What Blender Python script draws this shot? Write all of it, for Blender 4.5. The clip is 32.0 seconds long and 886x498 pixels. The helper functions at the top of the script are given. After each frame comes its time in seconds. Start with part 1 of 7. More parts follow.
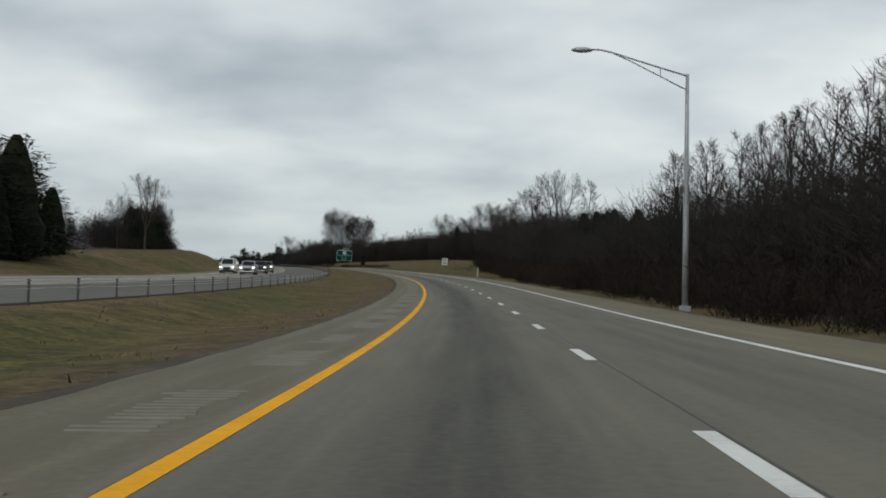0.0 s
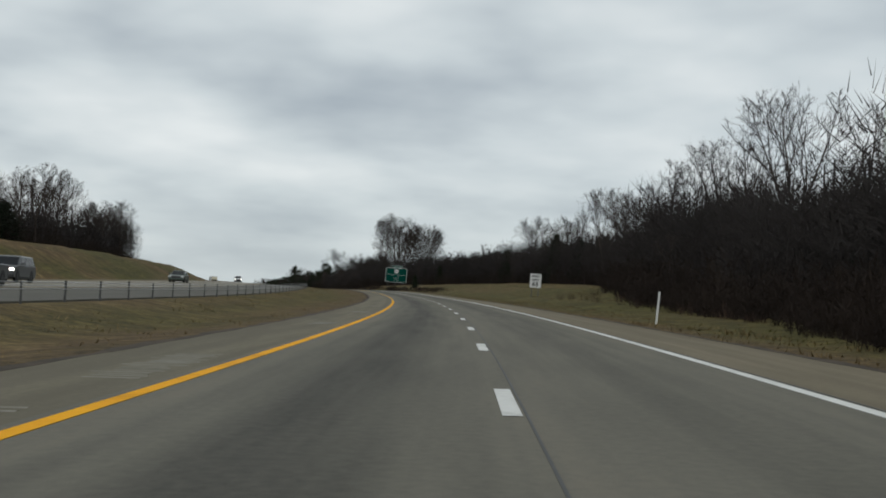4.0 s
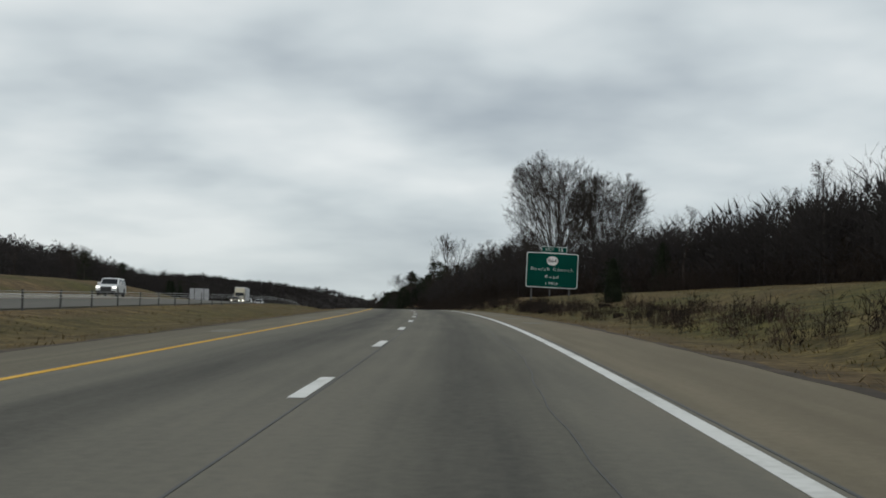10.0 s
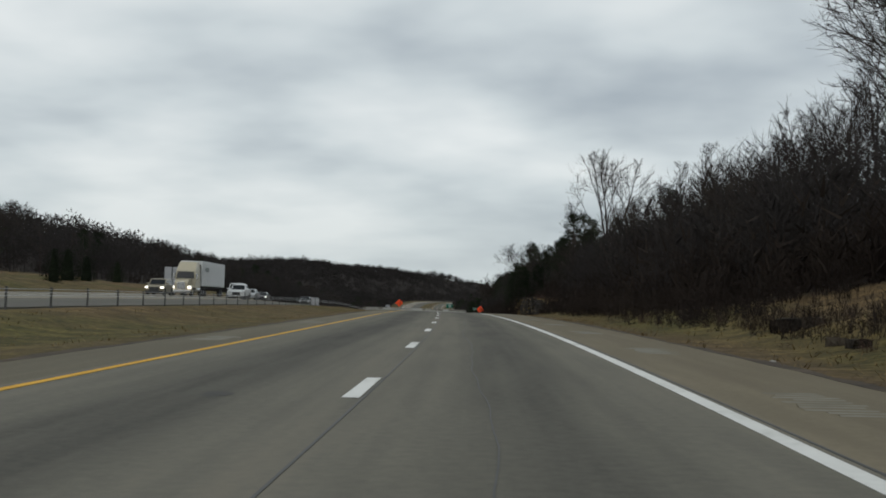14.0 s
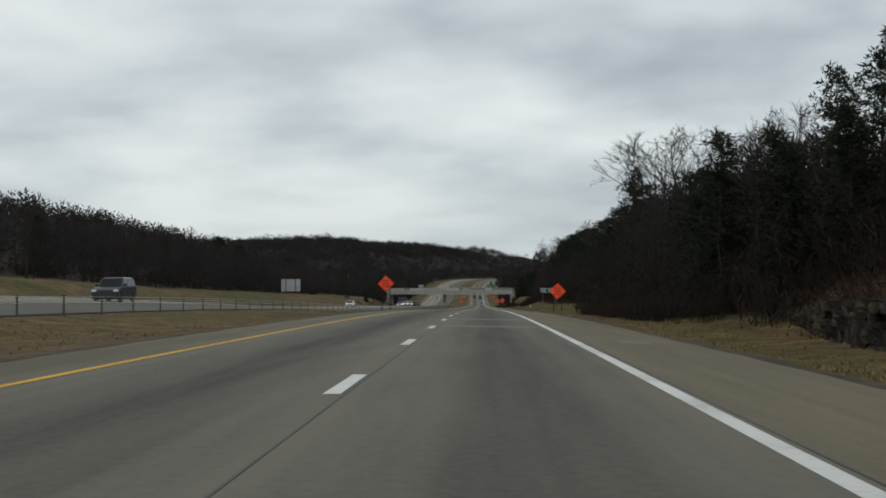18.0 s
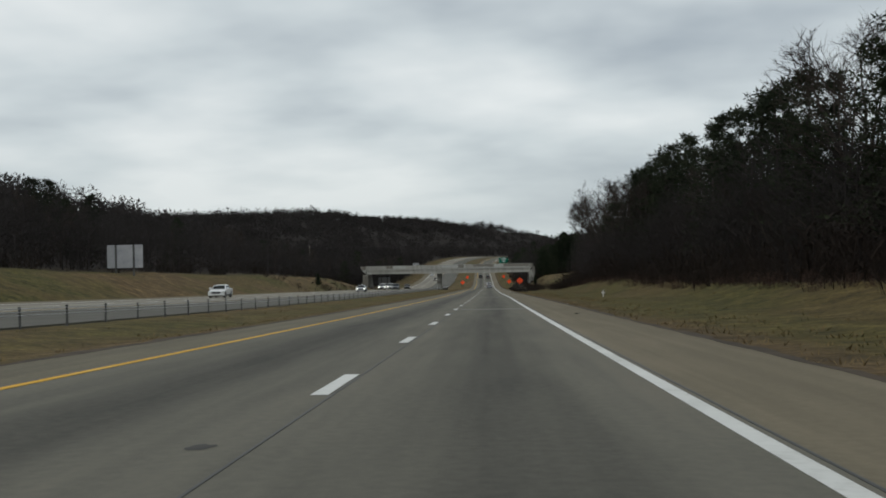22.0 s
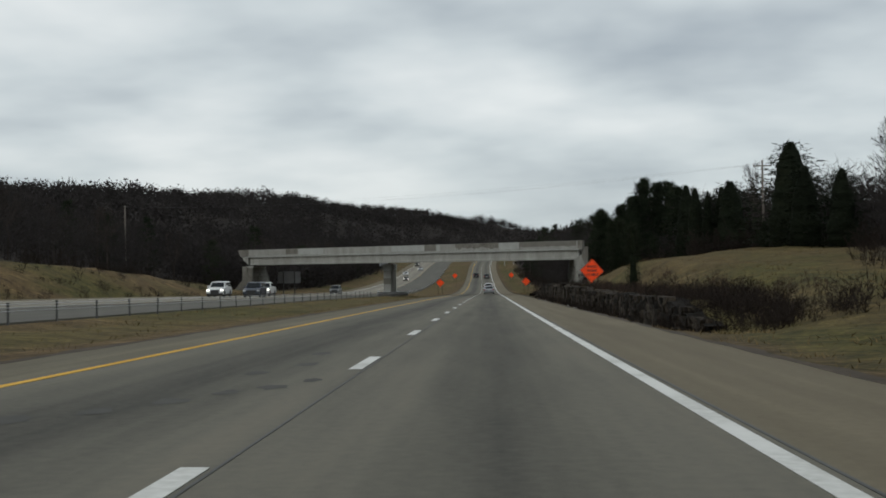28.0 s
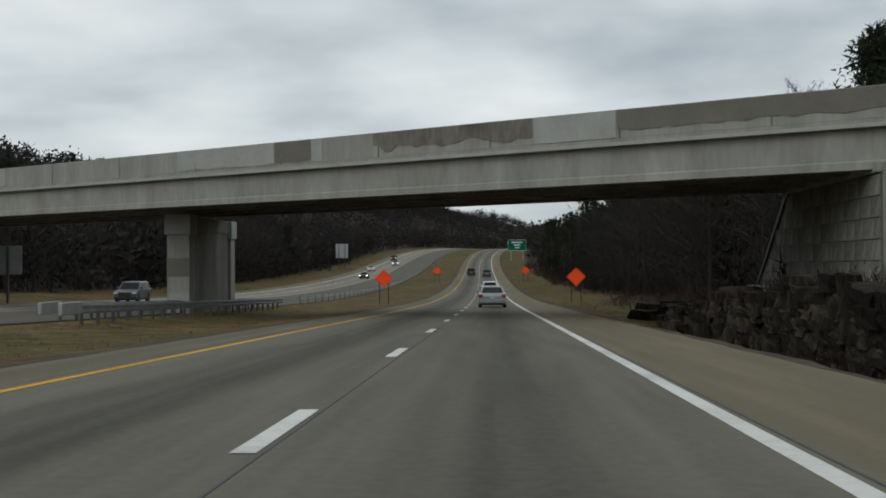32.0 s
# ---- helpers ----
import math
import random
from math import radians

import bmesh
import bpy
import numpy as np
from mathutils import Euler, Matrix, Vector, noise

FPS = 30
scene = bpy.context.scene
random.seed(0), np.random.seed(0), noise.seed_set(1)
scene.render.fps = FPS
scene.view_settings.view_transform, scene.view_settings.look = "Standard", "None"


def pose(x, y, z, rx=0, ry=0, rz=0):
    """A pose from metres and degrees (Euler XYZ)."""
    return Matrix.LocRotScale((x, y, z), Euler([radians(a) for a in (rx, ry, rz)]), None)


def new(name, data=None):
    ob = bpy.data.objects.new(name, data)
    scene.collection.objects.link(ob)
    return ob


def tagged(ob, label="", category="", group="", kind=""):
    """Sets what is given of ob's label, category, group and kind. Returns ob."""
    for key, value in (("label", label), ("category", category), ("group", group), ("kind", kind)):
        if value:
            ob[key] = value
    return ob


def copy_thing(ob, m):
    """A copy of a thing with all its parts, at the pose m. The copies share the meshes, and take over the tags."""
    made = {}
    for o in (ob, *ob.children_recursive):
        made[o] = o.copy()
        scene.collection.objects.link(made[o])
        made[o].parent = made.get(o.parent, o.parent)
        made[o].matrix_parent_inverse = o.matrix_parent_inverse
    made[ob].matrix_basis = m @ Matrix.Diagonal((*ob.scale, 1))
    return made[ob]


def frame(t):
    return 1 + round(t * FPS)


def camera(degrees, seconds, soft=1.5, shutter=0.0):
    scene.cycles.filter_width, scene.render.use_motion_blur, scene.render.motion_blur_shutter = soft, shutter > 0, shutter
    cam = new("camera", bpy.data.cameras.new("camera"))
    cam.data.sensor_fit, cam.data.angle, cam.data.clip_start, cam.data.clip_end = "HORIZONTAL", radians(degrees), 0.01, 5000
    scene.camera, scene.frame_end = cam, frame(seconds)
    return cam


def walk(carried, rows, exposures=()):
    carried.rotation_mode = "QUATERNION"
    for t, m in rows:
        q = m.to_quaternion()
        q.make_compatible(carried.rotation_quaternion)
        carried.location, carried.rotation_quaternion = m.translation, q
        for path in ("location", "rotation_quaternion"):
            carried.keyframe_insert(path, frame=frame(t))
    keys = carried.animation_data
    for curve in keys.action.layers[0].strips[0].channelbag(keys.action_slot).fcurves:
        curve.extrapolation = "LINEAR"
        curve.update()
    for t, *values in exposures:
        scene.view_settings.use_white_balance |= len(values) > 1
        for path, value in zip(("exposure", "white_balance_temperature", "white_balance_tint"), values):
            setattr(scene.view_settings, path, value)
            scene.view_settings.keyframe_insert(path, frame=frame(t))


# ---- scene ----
cam = camera(39.1, 32.0, soft=1.8)
# the drive: seconds, x, y, z in metres, three angles in degrees
PATH = [
    (0.0, -1.73, -8.82, 1.069, 91.845, -0.665, 1.655),
    (0.5, -1.74, 9.10, 1.092, 92.161, -0.881, 2.248),
    (1.0, -1.91, 26.95, 1.215, 92.447, -1.202, 2.673),
    (1.5, -2.22, 44.67, 1.433, 92.754, -1.414, 3.106),
    (2.0, -2.64, 62.31, 1.703, 92.895, -1.704, 3.445),
    (2.5, -3.15, 79.90, 2.012, 92.930, -1.869, 3.796),
    (3.0, -3.83, 97.51, 2.341, 92.972, -2.285, 4.327),
    (3.5, -4.69, 115.17, 2.676, 93.033, -2.508, 5.043),
    (4.0, -5.75, 132.89, 3.019, 93.046, -2.710, 5.720),
    (4.5, -7.01, 150.66, 3.366, 93.012, -2.287, 6.418),
    (5.0, -8.51, 168.46, 3.718, 93.008, -2.052, 7.140),
    (5.5, -10.24, 186.28, 4.075, 93.022, -1.949, 7.843),
    (6.0, -12.18, 204.11, 4.437, 93.055, -1.946, 8.502),
    (6.5, -14.32, 221.95, 4.808, 93.126, -2.043, 9.097),
    (7.0, -16.63, 239.76, 5.188, 93.202, -2.285, 9.622),
    (7.5, -19.13, 257.56, 5.573, 93.125, -2.236, 10.178),
    (8.0, -21.83, 275.44, 5.964, 93.184, -2.415, 10.726),
    (8.5, -24.77, 293.52, 6.367, 93.255, -2.016, 11.365),
    (9.0, -27.91, 311.81, 6.791, 93.236, -1.932, 11.960),
    (9.5, -31.27, 330.37, 7.236, 93.304, -1.725, 12.594),
    (10.0, -34.88, 348.88, 7.684, 93.331, -1.713, 13.272),
    (10.5, -38.72, 367.00, 8.115, 93.266, -1.808, 14.031),
    (11.0, -42.79, 384.89, 8.502, 93.111, -1.889, 14.922),
    (11.5, -47.09, 402.71, 8.846, 92.916, -1.778, 15.811),
    (12.0, -51.63, 420.40, 9.157, 92.894, -1.742, 16.608),
    (12.5, -56.41, 437.96, 9.438, 92.770, -1.564, 17.361),
    (13.0, -61.36, 455.43, 9.687, 92.635, -1.607, 18.049),
    (13.5, -66.51, 472.88, 9.901, 92.560, -1.510, 18.473),
    (14.0, -71.83, 490.31, 10.076, 92.481, -1.538, 18.876),
    (14.5, -77.27, 507.75, 10.211, 92.347, -1.332, 19.414),
    (15.0, -82.89, 525.16, 10.307, 92.172, -1.194, 19.941),
    (15.5, -88.63, 542.52, 10.372, 92.034, -1.131, 20.375),
    (16.0, -94.48, 559.86, 10.404, 91.875, -1.063, 20.707),
    (16.5, -100.38, 577.16, 10.394, 91.662, -1.023, 20.923),
    (17.0, -106.31, 594.44, 10.341, 91.632, -0.720, 21.035),
    (17.5, -112.27, 611.66, 10.244, 91.464, -0.071, 20.973),
    (18.0, -118.23, 628.93, 10.107, 91.450, 0.578, 20.883),
    (18.5, -124.17, 646.31, 9.933, 91.190, 1.110, 20.862),
    (19.0, -130.10, 663.76, 9.721, 91.211, 1.583, 20.923),
    (19.5, -136.08, 681.20, 9.470, 91.044, 1.608, 21.017),
    (20.0, -142.05, 698.60, 9.170, 90.935, 1.845, 21.062),
    (20.5, -148.02, 715.88, 8.833, 90.836, 1.852, 21.214),
    (21.0, -153.99, 733.07, 8.465, 90.692, 1.802, 21.258),
    (21.5, -159.98, 750.28, 8.072, 90.579, 1.456, 21.217),
    (22.0, -165.96, 767.48, 7.676, 90.591, 1.306, 21.262),
    (22.5, -171.91, 784.65, 7.276, 90.611, 0.994, 21.247),
    (23.0, -177.84, 801.77, 6.884, 90.666, 0.949, 21.180),
    (23.5, -183.75, 818.82, 6.505, 90.697, 0.692, 21.098),
    (24.0, -189.62, 835.81, 6.133, 90.711, 0.742, 21.125),
    (24.5, -195.46, 852.70, 5.772, 90.677, 0.583, 21.116),
    (25.0, -201.27, 869.55, 5.413, 90.712, 0.657, 21.108),
    (25.5, -207.12, 886.42, 5.054, 90.682, 0.407, 21.125),
    (26.0, -213.00, 903.30, 4.691, 90.706, 0.309, 21.146),
    (26.5, -218.89, 920.20, 4.321, 90.700, 0.341, 21.168),
    (27.0, -224.81, 937.12, 3.946, 90.710, 0.463, 21.196),
    (27.5, -230.74, 954.04, 3.583, 90.732, 0.690, 21.226),
    (28.0, -236.67, 970.99, 3.233, 90.761, 0.926, 21.251),
    (28.5, -242.59, 987.96, 2.895, 90.830, 0.768, 21.258),
    (29.0, -248.49, 1004.83, 2.569, 90.744, 0.772, 21.217),
    (29.5, -254.31, 1021.49, 2.250, 90.723, 0.668, 21.168),
    (30.0, -260.09, 1038.14, 1.932, 90.750, 0.815, 21.146),
    (30.5, -265.94, 1055.04, 1.612, 90.824, 0.782, 21.252),
    (31.0, -271.83, 1071.97, 1.291, 90.821, 0.674, 21.391),
    (31.5, -277.74, 1088.78, 0.971, 90.798, 0.447, 21.411),
    (32.0, -283.63, 1105.53, 0.646, 90.850, 0.384, 21.267),
]

walk(cam, [(t, pose(*p)) for t, *p in PATH])

# ---- the line of the road: one value every 40 m of its length, from 80 m behind the start ----
# bend in radians per km, climb in per cent, crossfall in per cent
CURVE = [0.79, 0.73, 0.66, 0.58, 0.55, 0.59, 0.61, 0.61, 0.59, 0.59, 0.6, 0.61, 0.6, 0.59, 0.59, 0.59, 0.33, 0.02, -0.04, 0.01, -0.02, -0.01, 0.04, -0.02, 0.0, 0.05, 0.03, -0.0, -0.04, 0.01, -0.05, -0.03, 0.04, 0.06, 0.03, 0.02, 0.03, 0.05, 0.02, -0.06, -0.17, -0.29, -0.39, -0.47, -0.53, -0.59, -0.63]
GRADE = [-2.55, -1.21, 0.14, 1.36, 1.85, 1.9, 1.95, 2.01, 2.13, 2.17, 2.35, 2.35, 1.85, 1.52, 1.08, 0.57, 0.21, -0.27, -0.76, -1.2, -1.78, -2.19, -2.25, -2.11, -2.02, -2.01, -2.09, -1.93, -1.81, -1.8, -1.81, -1.91, -2.04, -1.66, -0.9, -0.02, 0.85, 1.6, 2.22, 2.73, 3.16, 3.51, 3.79, 4.02, 4.2, 4.36, 4.5]
BANK = [-0.44, 0.07, 0.59, 1.0, 1.39, 1.95, 1.9, 1.85, 1.78, 1.35, 1.01, 1.5, 1.4, 1.1, 0.9, 0.77, 0.61, -0.09, -1.53, -2.52, -2.78, -2.56, -1.72, -1.06, -0.78, -0.73, -1.05, -1.36, -1.27, -1.34, -0.94, -0.39, -0.03, 0.13, 0.19, 0.21, 0.22, 0.22, 0.22, 0.24, 0.26, 0.28, 0.29, 0.28, 0.23, 0.18, 0.12]

KNOTS = [-80 + 40 * i for i in range(len(CURVE))]
FIRST, LAST = -300, 2700
ST = np.arange(FIRST, LAST + 1.0)
_bend = np.where(ST > 1700, np.interp(ST, [1700, 1900, 2100], [-0.6, -0.6, 0]), np.interp(ST, KNOTS, CURVE)) / 1000
_bend = np.where(ST < -80, 0.0, _bend)
_climb = np.where(ST > 1480, np.interp(ST, [1480, 1600, 1760, 1900], [3.9, 4.4, 2.0, 0.0]), np.interp(ST, KNOTS, GRADE)) / 100
_climb = np.where(ST < -80, 0.0, _climb)
_bank = np.interp(ST, KNOTS, BANK) / 100
_turn = np.cumsum(_bend)
_i0 = int(-FIRST)
_turn = _turn - _turn[_i0]
_rx, _ry, _rz = np.cumsum(-np.sin(_turn)), np.cumsum(np.cos(_turn)), np.cumsum(_climb)
_rx, _ry, _rz = _rx - _rx[_i0], _ry - _ry[_i0], _rz - _rz[_i0]


def heading(s):
    return np.interp(s, ST, _turn)


def on_road(s, d, h):
    """World points at s metres along the road, d to the left of its lane line and h above its plane."""
    s, d, h = np.broadcast_arrays(np.asarray(s, float), np.asarray(d, float), np.asarray(h, float))
    a = heading(s)
    z = np.interp(s, ST, _rz) - np.interp(s, ST, _bank) * np.clip(d, -80, 80) + h
    return np.stack([np.interp(s, ST, _rx) - np.cos(a) * d, np.interp(s, ST, _ry) - np.sin(a) * d, z], -1)


def place(s, d, h=0.0, turn=0.0, tilt=0.0, size=1.0):
    """The pose of a thing that stands beside the road: its y axis runs along the road, its x axis to the right."""
    p = on_road(s, d, h)
    m = Matrix.Translation(Vector(p.tolist())) @ Euler((0, radians(tilt), float(heading(s)) + radians(turn))).to_matrix().to_4x4()
    return m @ Matrix.Scale(size, 4) if size != 1 else m


# ---- light: an overcast winter sky ----
SUN_HEIGHT, SUN_TURN = radians(38), radians(200)
world = bpy.data.worlds.new("overcast_sky")
scene.world = world
world.use_nodes = True
wn, wl = world.node_tree.nodes, world.node_tree.links
wn.clear()


def wnode(kind, **values):
    n = wn.new(kind)
    for k, v in values.items():
        n.inputs[k].default_value = v
    return n


tc = wn.new("ShaderNodeTexCoord")
sep = wn.new("ShaderNodeSeparateXYZ")
wl.new(tc.outputs["Generated"], sep.inputs[0])
up = wn.new("ShaderNodeMath"); up.operation = "MAXIMUM"; up.inputs[1].default_value = 0.0
wl.new(sep.outputs["Z"], up.inputs[0])
lift = wn.new("ShaderNodeMath"); lift.operation = "ADD"; lift.inputs[1].default_value = 0.21
wl.new(up.outputs[0], lift.inputs[0])
flat = wn.new("ShaderNodeCombineXYZ")
for axis in "XY":
    q = wn.new("ShaderNodeMath"); q.operation = "DIVIDE"
    wl.new(sep.outputs[axis], q.inputs[0]); wl.new(lift.outputs[0], q.inputs[1])
    wl.new(q.outputs[0], flat.inputs[axis])


def cloud(scale, detail, rough, shift):
    mp = wn.new("ShaderNodeMapping")
    mp.inputs["Location"].default_value = shift
    mp.inputs["Rotation"].default_value = (0, 0, radians(-12))
    wl.new(flat.outputs[0], mp.inputs[0])
    q = wnode("ShaderNodeTexNoise", Scale=scale, Detail=detail, Roughness=rough, Distortion=0.0)
    wl.new(mp.outputs[0], q.inputs["Vector"])
    return q.outputs[0]


# broad banks of cloud, and the smaller puffs within them
sheet = wn.new("ShaderNodeMath"); sheet.operation = "MULTIPLY"; sheet.inputs[1].default_value = 0.42
wl.new(cloud(0.75, 2.0, 0.45, (3.1, 0.7, 0)), sheet.inputs[0])
puff = wn.new("ShaderNodeMath"); puff.operation = "MULTIPLY_ADD"; puff.inputs[1].default_value = 0.50
wl.new(cloud(1.8, 4.0, 0.45, (8.4, 2.2, 0)), puff.inputs[0]); wl.new(sheet.outputs[0], puff.inputs[2])
curl = wn.new("ShaderNodeMath"); curl.operation = "MULTIPLY_ADD"; curl.inputs[1].default_value = 0.08
wl.new(cloud(4.6, 2.0, 0.5, (1.7, 6.3, 0)), curl.inputs[0]); wl.new(puff.outputs[0], curl.inputs[2])
ramp = wn.new("ShaderNodeValToRGB")
e = ramp.color_ramp.elements
e[0].position, e[0].color = 0.36, (0.37, 0.42, 0.46, 1)
e[1].position, e[1].color = 0.61, (0.775, 0.81, 0.81, 1)
mid = ramp.color_ramp.elements.new(0.48)
mid.color = (0.575, 0.63, 0.65, 1)
wl.new(curl.outputs[0], ramp.inputs[0])
haze = wn.new("ShaderNodeMapRange")
haze.inputs["From Min"].default_value, haze.inputs["From Max"].default_value = 0.0, 0.12
haze.inputs["To Min"].default_value, haze.inputs["To Max"].default_value = 0.6, 0.0
wl.new(up.outputs[0], haze.inputs[0])
low = wn.new("ShaderNodeMix"); low.data_type = "RGBA"
low.inputs["B"].default_value = (0.53, 0.59, 0.605, 1)
wl.new(haze.outputs[0], low.inputs["Factor"]); wl.new(ramp.outputs[0], low.inputs["A"])
bg = wnode("ShaderNodeBackground", Strength=1.0)
wl.new(low.outputs["Result"], bg.inputs["Color"])
sky = wn.new("ShaderNodeTexSky")
sky.sky_type, sky.sun_disc, sky.sun_elevation, sky.sun_rotation = "NISHITA", False, SUN_HEIGHT, SUN_TURN
bg2 = wnode("ShaderNodeBackground", Strength=0.006)
wl.new(sky.outputs[0], bg2.inputs["Color"])
both = wn.new("ShaderNodeAddShader")
wl.new(bg.outputs[0], both.inputs[0]); wl.new(bg2.outputs[0], both.inputs[1])
wout = wn.new("ShaderNodeOutputWorld")
wl.new(both.outputs[0], wout.inputs["Surface"])

sun = new("sun", bpy.data.lights.new("sun", "SUN"))
sun.data.energy, sun.data.angle, sun.data.color = 0.6, radians(40), (1.0, 0.97, 0.93)
sun.rotation_euler = (radians(90) - SUN_HEIGHT, 0, radians(180) - SUN_TURN)

# ---- materials ----
def material(name, colours, rough=0.85, scale=1.0, fine=12.0, metal=0.0, bump=0.0, bump_scale=None, spread=0.0, stretch=None, coords="Object", spec=0.3):
    """A surface of two or three colours mixed by a coarse and a fine noise, with relief and a shift from piece to piece."""
    m = bpy.data.materials.new(name)
    m.use_nodes = True
    n, l = m.node_tree.nodes, m.node_tree.links
    b = n["Principled BSDF"]
    b.inputs["Roughness"].default_value, b.inputs["Metallic"].default_value = rough, metal
    b.inputs["Specular IOR Level"].default_value = spec
    t = n.new("ShaderNodeTexCoord")
    src = t.outputs[coords]
    if stretch:
        mp = n.new("ShaderNodeMapping")
        mp.inputs["Scale"].default_value = stretch
        l.new(src, mp.inputs[0])
        src = mp.outputs[0]
    a = n.new("ShaderNodeTexNoise"); a.inputs["Scale"].default_value = scale; a.inputs["Detail"].default_value = 5
    c = n.new("ShaderNodeTexNoise"); c.inputs["Scale"].default_value = fine; c.inputs["Detail"].default_value = 4
    l.new(src, a.inputs["Vector"]); l.new(src, c.inputs["Vector"])
    s = n.new("ShaderNodeMath"); s.operation = "MULTIPLY_ADD"; s.inputs[1].default_value = 0.65
    k = n.new("ShaderNodeMath"); k.operation = "MULTIPLY"; k.inputs[1].default_value = 0.35
    l.new(c.outputs[0], k.inputs[0]); l.new(a.outputs[0], s.inputs[0]); l.new(k.outputs[0], s.inputs[2])
    fac = s.outputs[0]
    if spread:
        o = n.new("ShaderNodeObjectInfo")
        r = n.new("ShaderNodeMath"); r.operation = "MULTIPLY_ADD"; r.inputs[1].default_value = spread; r.inputs[2].default_value = -spread / 2
        l.new(o.outputs["Random"], r.inputs[0])
        ad = n.new("ShaderNodeMath"); ad.operation = "ADD"
        l.new(fac, ad.inputs[0]); l.new(r.outputs[0], ad.inputs[1]); fac = ad.outputs[0]
    rp = n.new("ShaderNodeValToRGB")
    el = rp.color_ramp.elements
    el[0].position, el[1].position = 0.32, 0.68
    el[0].color, el[1].color = (*colours[0], 1), (*colours[-1], 1)
    if len(colours) == 3:
        q = el.new(0.5); q.color = (*colours[1], 1)
    l.new(fac, rp.inputs[0]); l.new(rp.outputs[0], b.inputs["Base Color"])
    if bump:
        bp = n.new("ShaderNodeBump"); bp.inputs["Strength"].default_value = 1.0; bp.inputs["Distance"].default_value = bump
        g = n.new("ShaderNodeTexNoise"); g.inputs["Scale"].default_value = bump_scale or fine; g.inputs["Detail"].default_value = 5
        l.new(src, g.inputs["Vector"]); l.new(g.outputs[0], bp.inputs["Height"]); l.new(bp.outputs[0], b.inputs["Normal"])
    return m


def plain(name, colour, rough=0.5, metal=0.0, glow=0.0, spec=0.5):
    m = bpy.data.materials.new(name)
    m.use_nodes = True
    n, l = m.node_tree.nodes, m.node_tree.links
    b = n["Principled BSDF"]
    b.inputs["Roughness"].default_value, b.inputs["Metallic"].default_value = rough, metal
    b.inputs["Specular IOR Level"].default_value = spec
    t = n.new("ShaderNodeTexCoord")
    a = n.new("ShaderNodeTexNoise"); a.inputs["Scale"].default_value = 3.0; a.inputs["Detail"].default_value = 6
    l.new(t.outputs["Object"], a.inputs["Vector"])
    x = n.new("ShaderNodeMix"); x.data_type = "RGBA"
    x.inputs["A"].default_value = (*[c * 0.86 for c in colour], 1)
    x.inputs["B"].default_value = (*[min(1, c * 1.1) for c in colour], 1)
    l.new(a.outputs[0], x.inputs["Factor"]); l.new(x.outputs["Result"], b.inputs["Base Color"])
    if glow:
        b.inputs["Emission Color"].default_value = (*colour, 1)
        b.inputs["Emission Strength"].default_value = glow
    return m


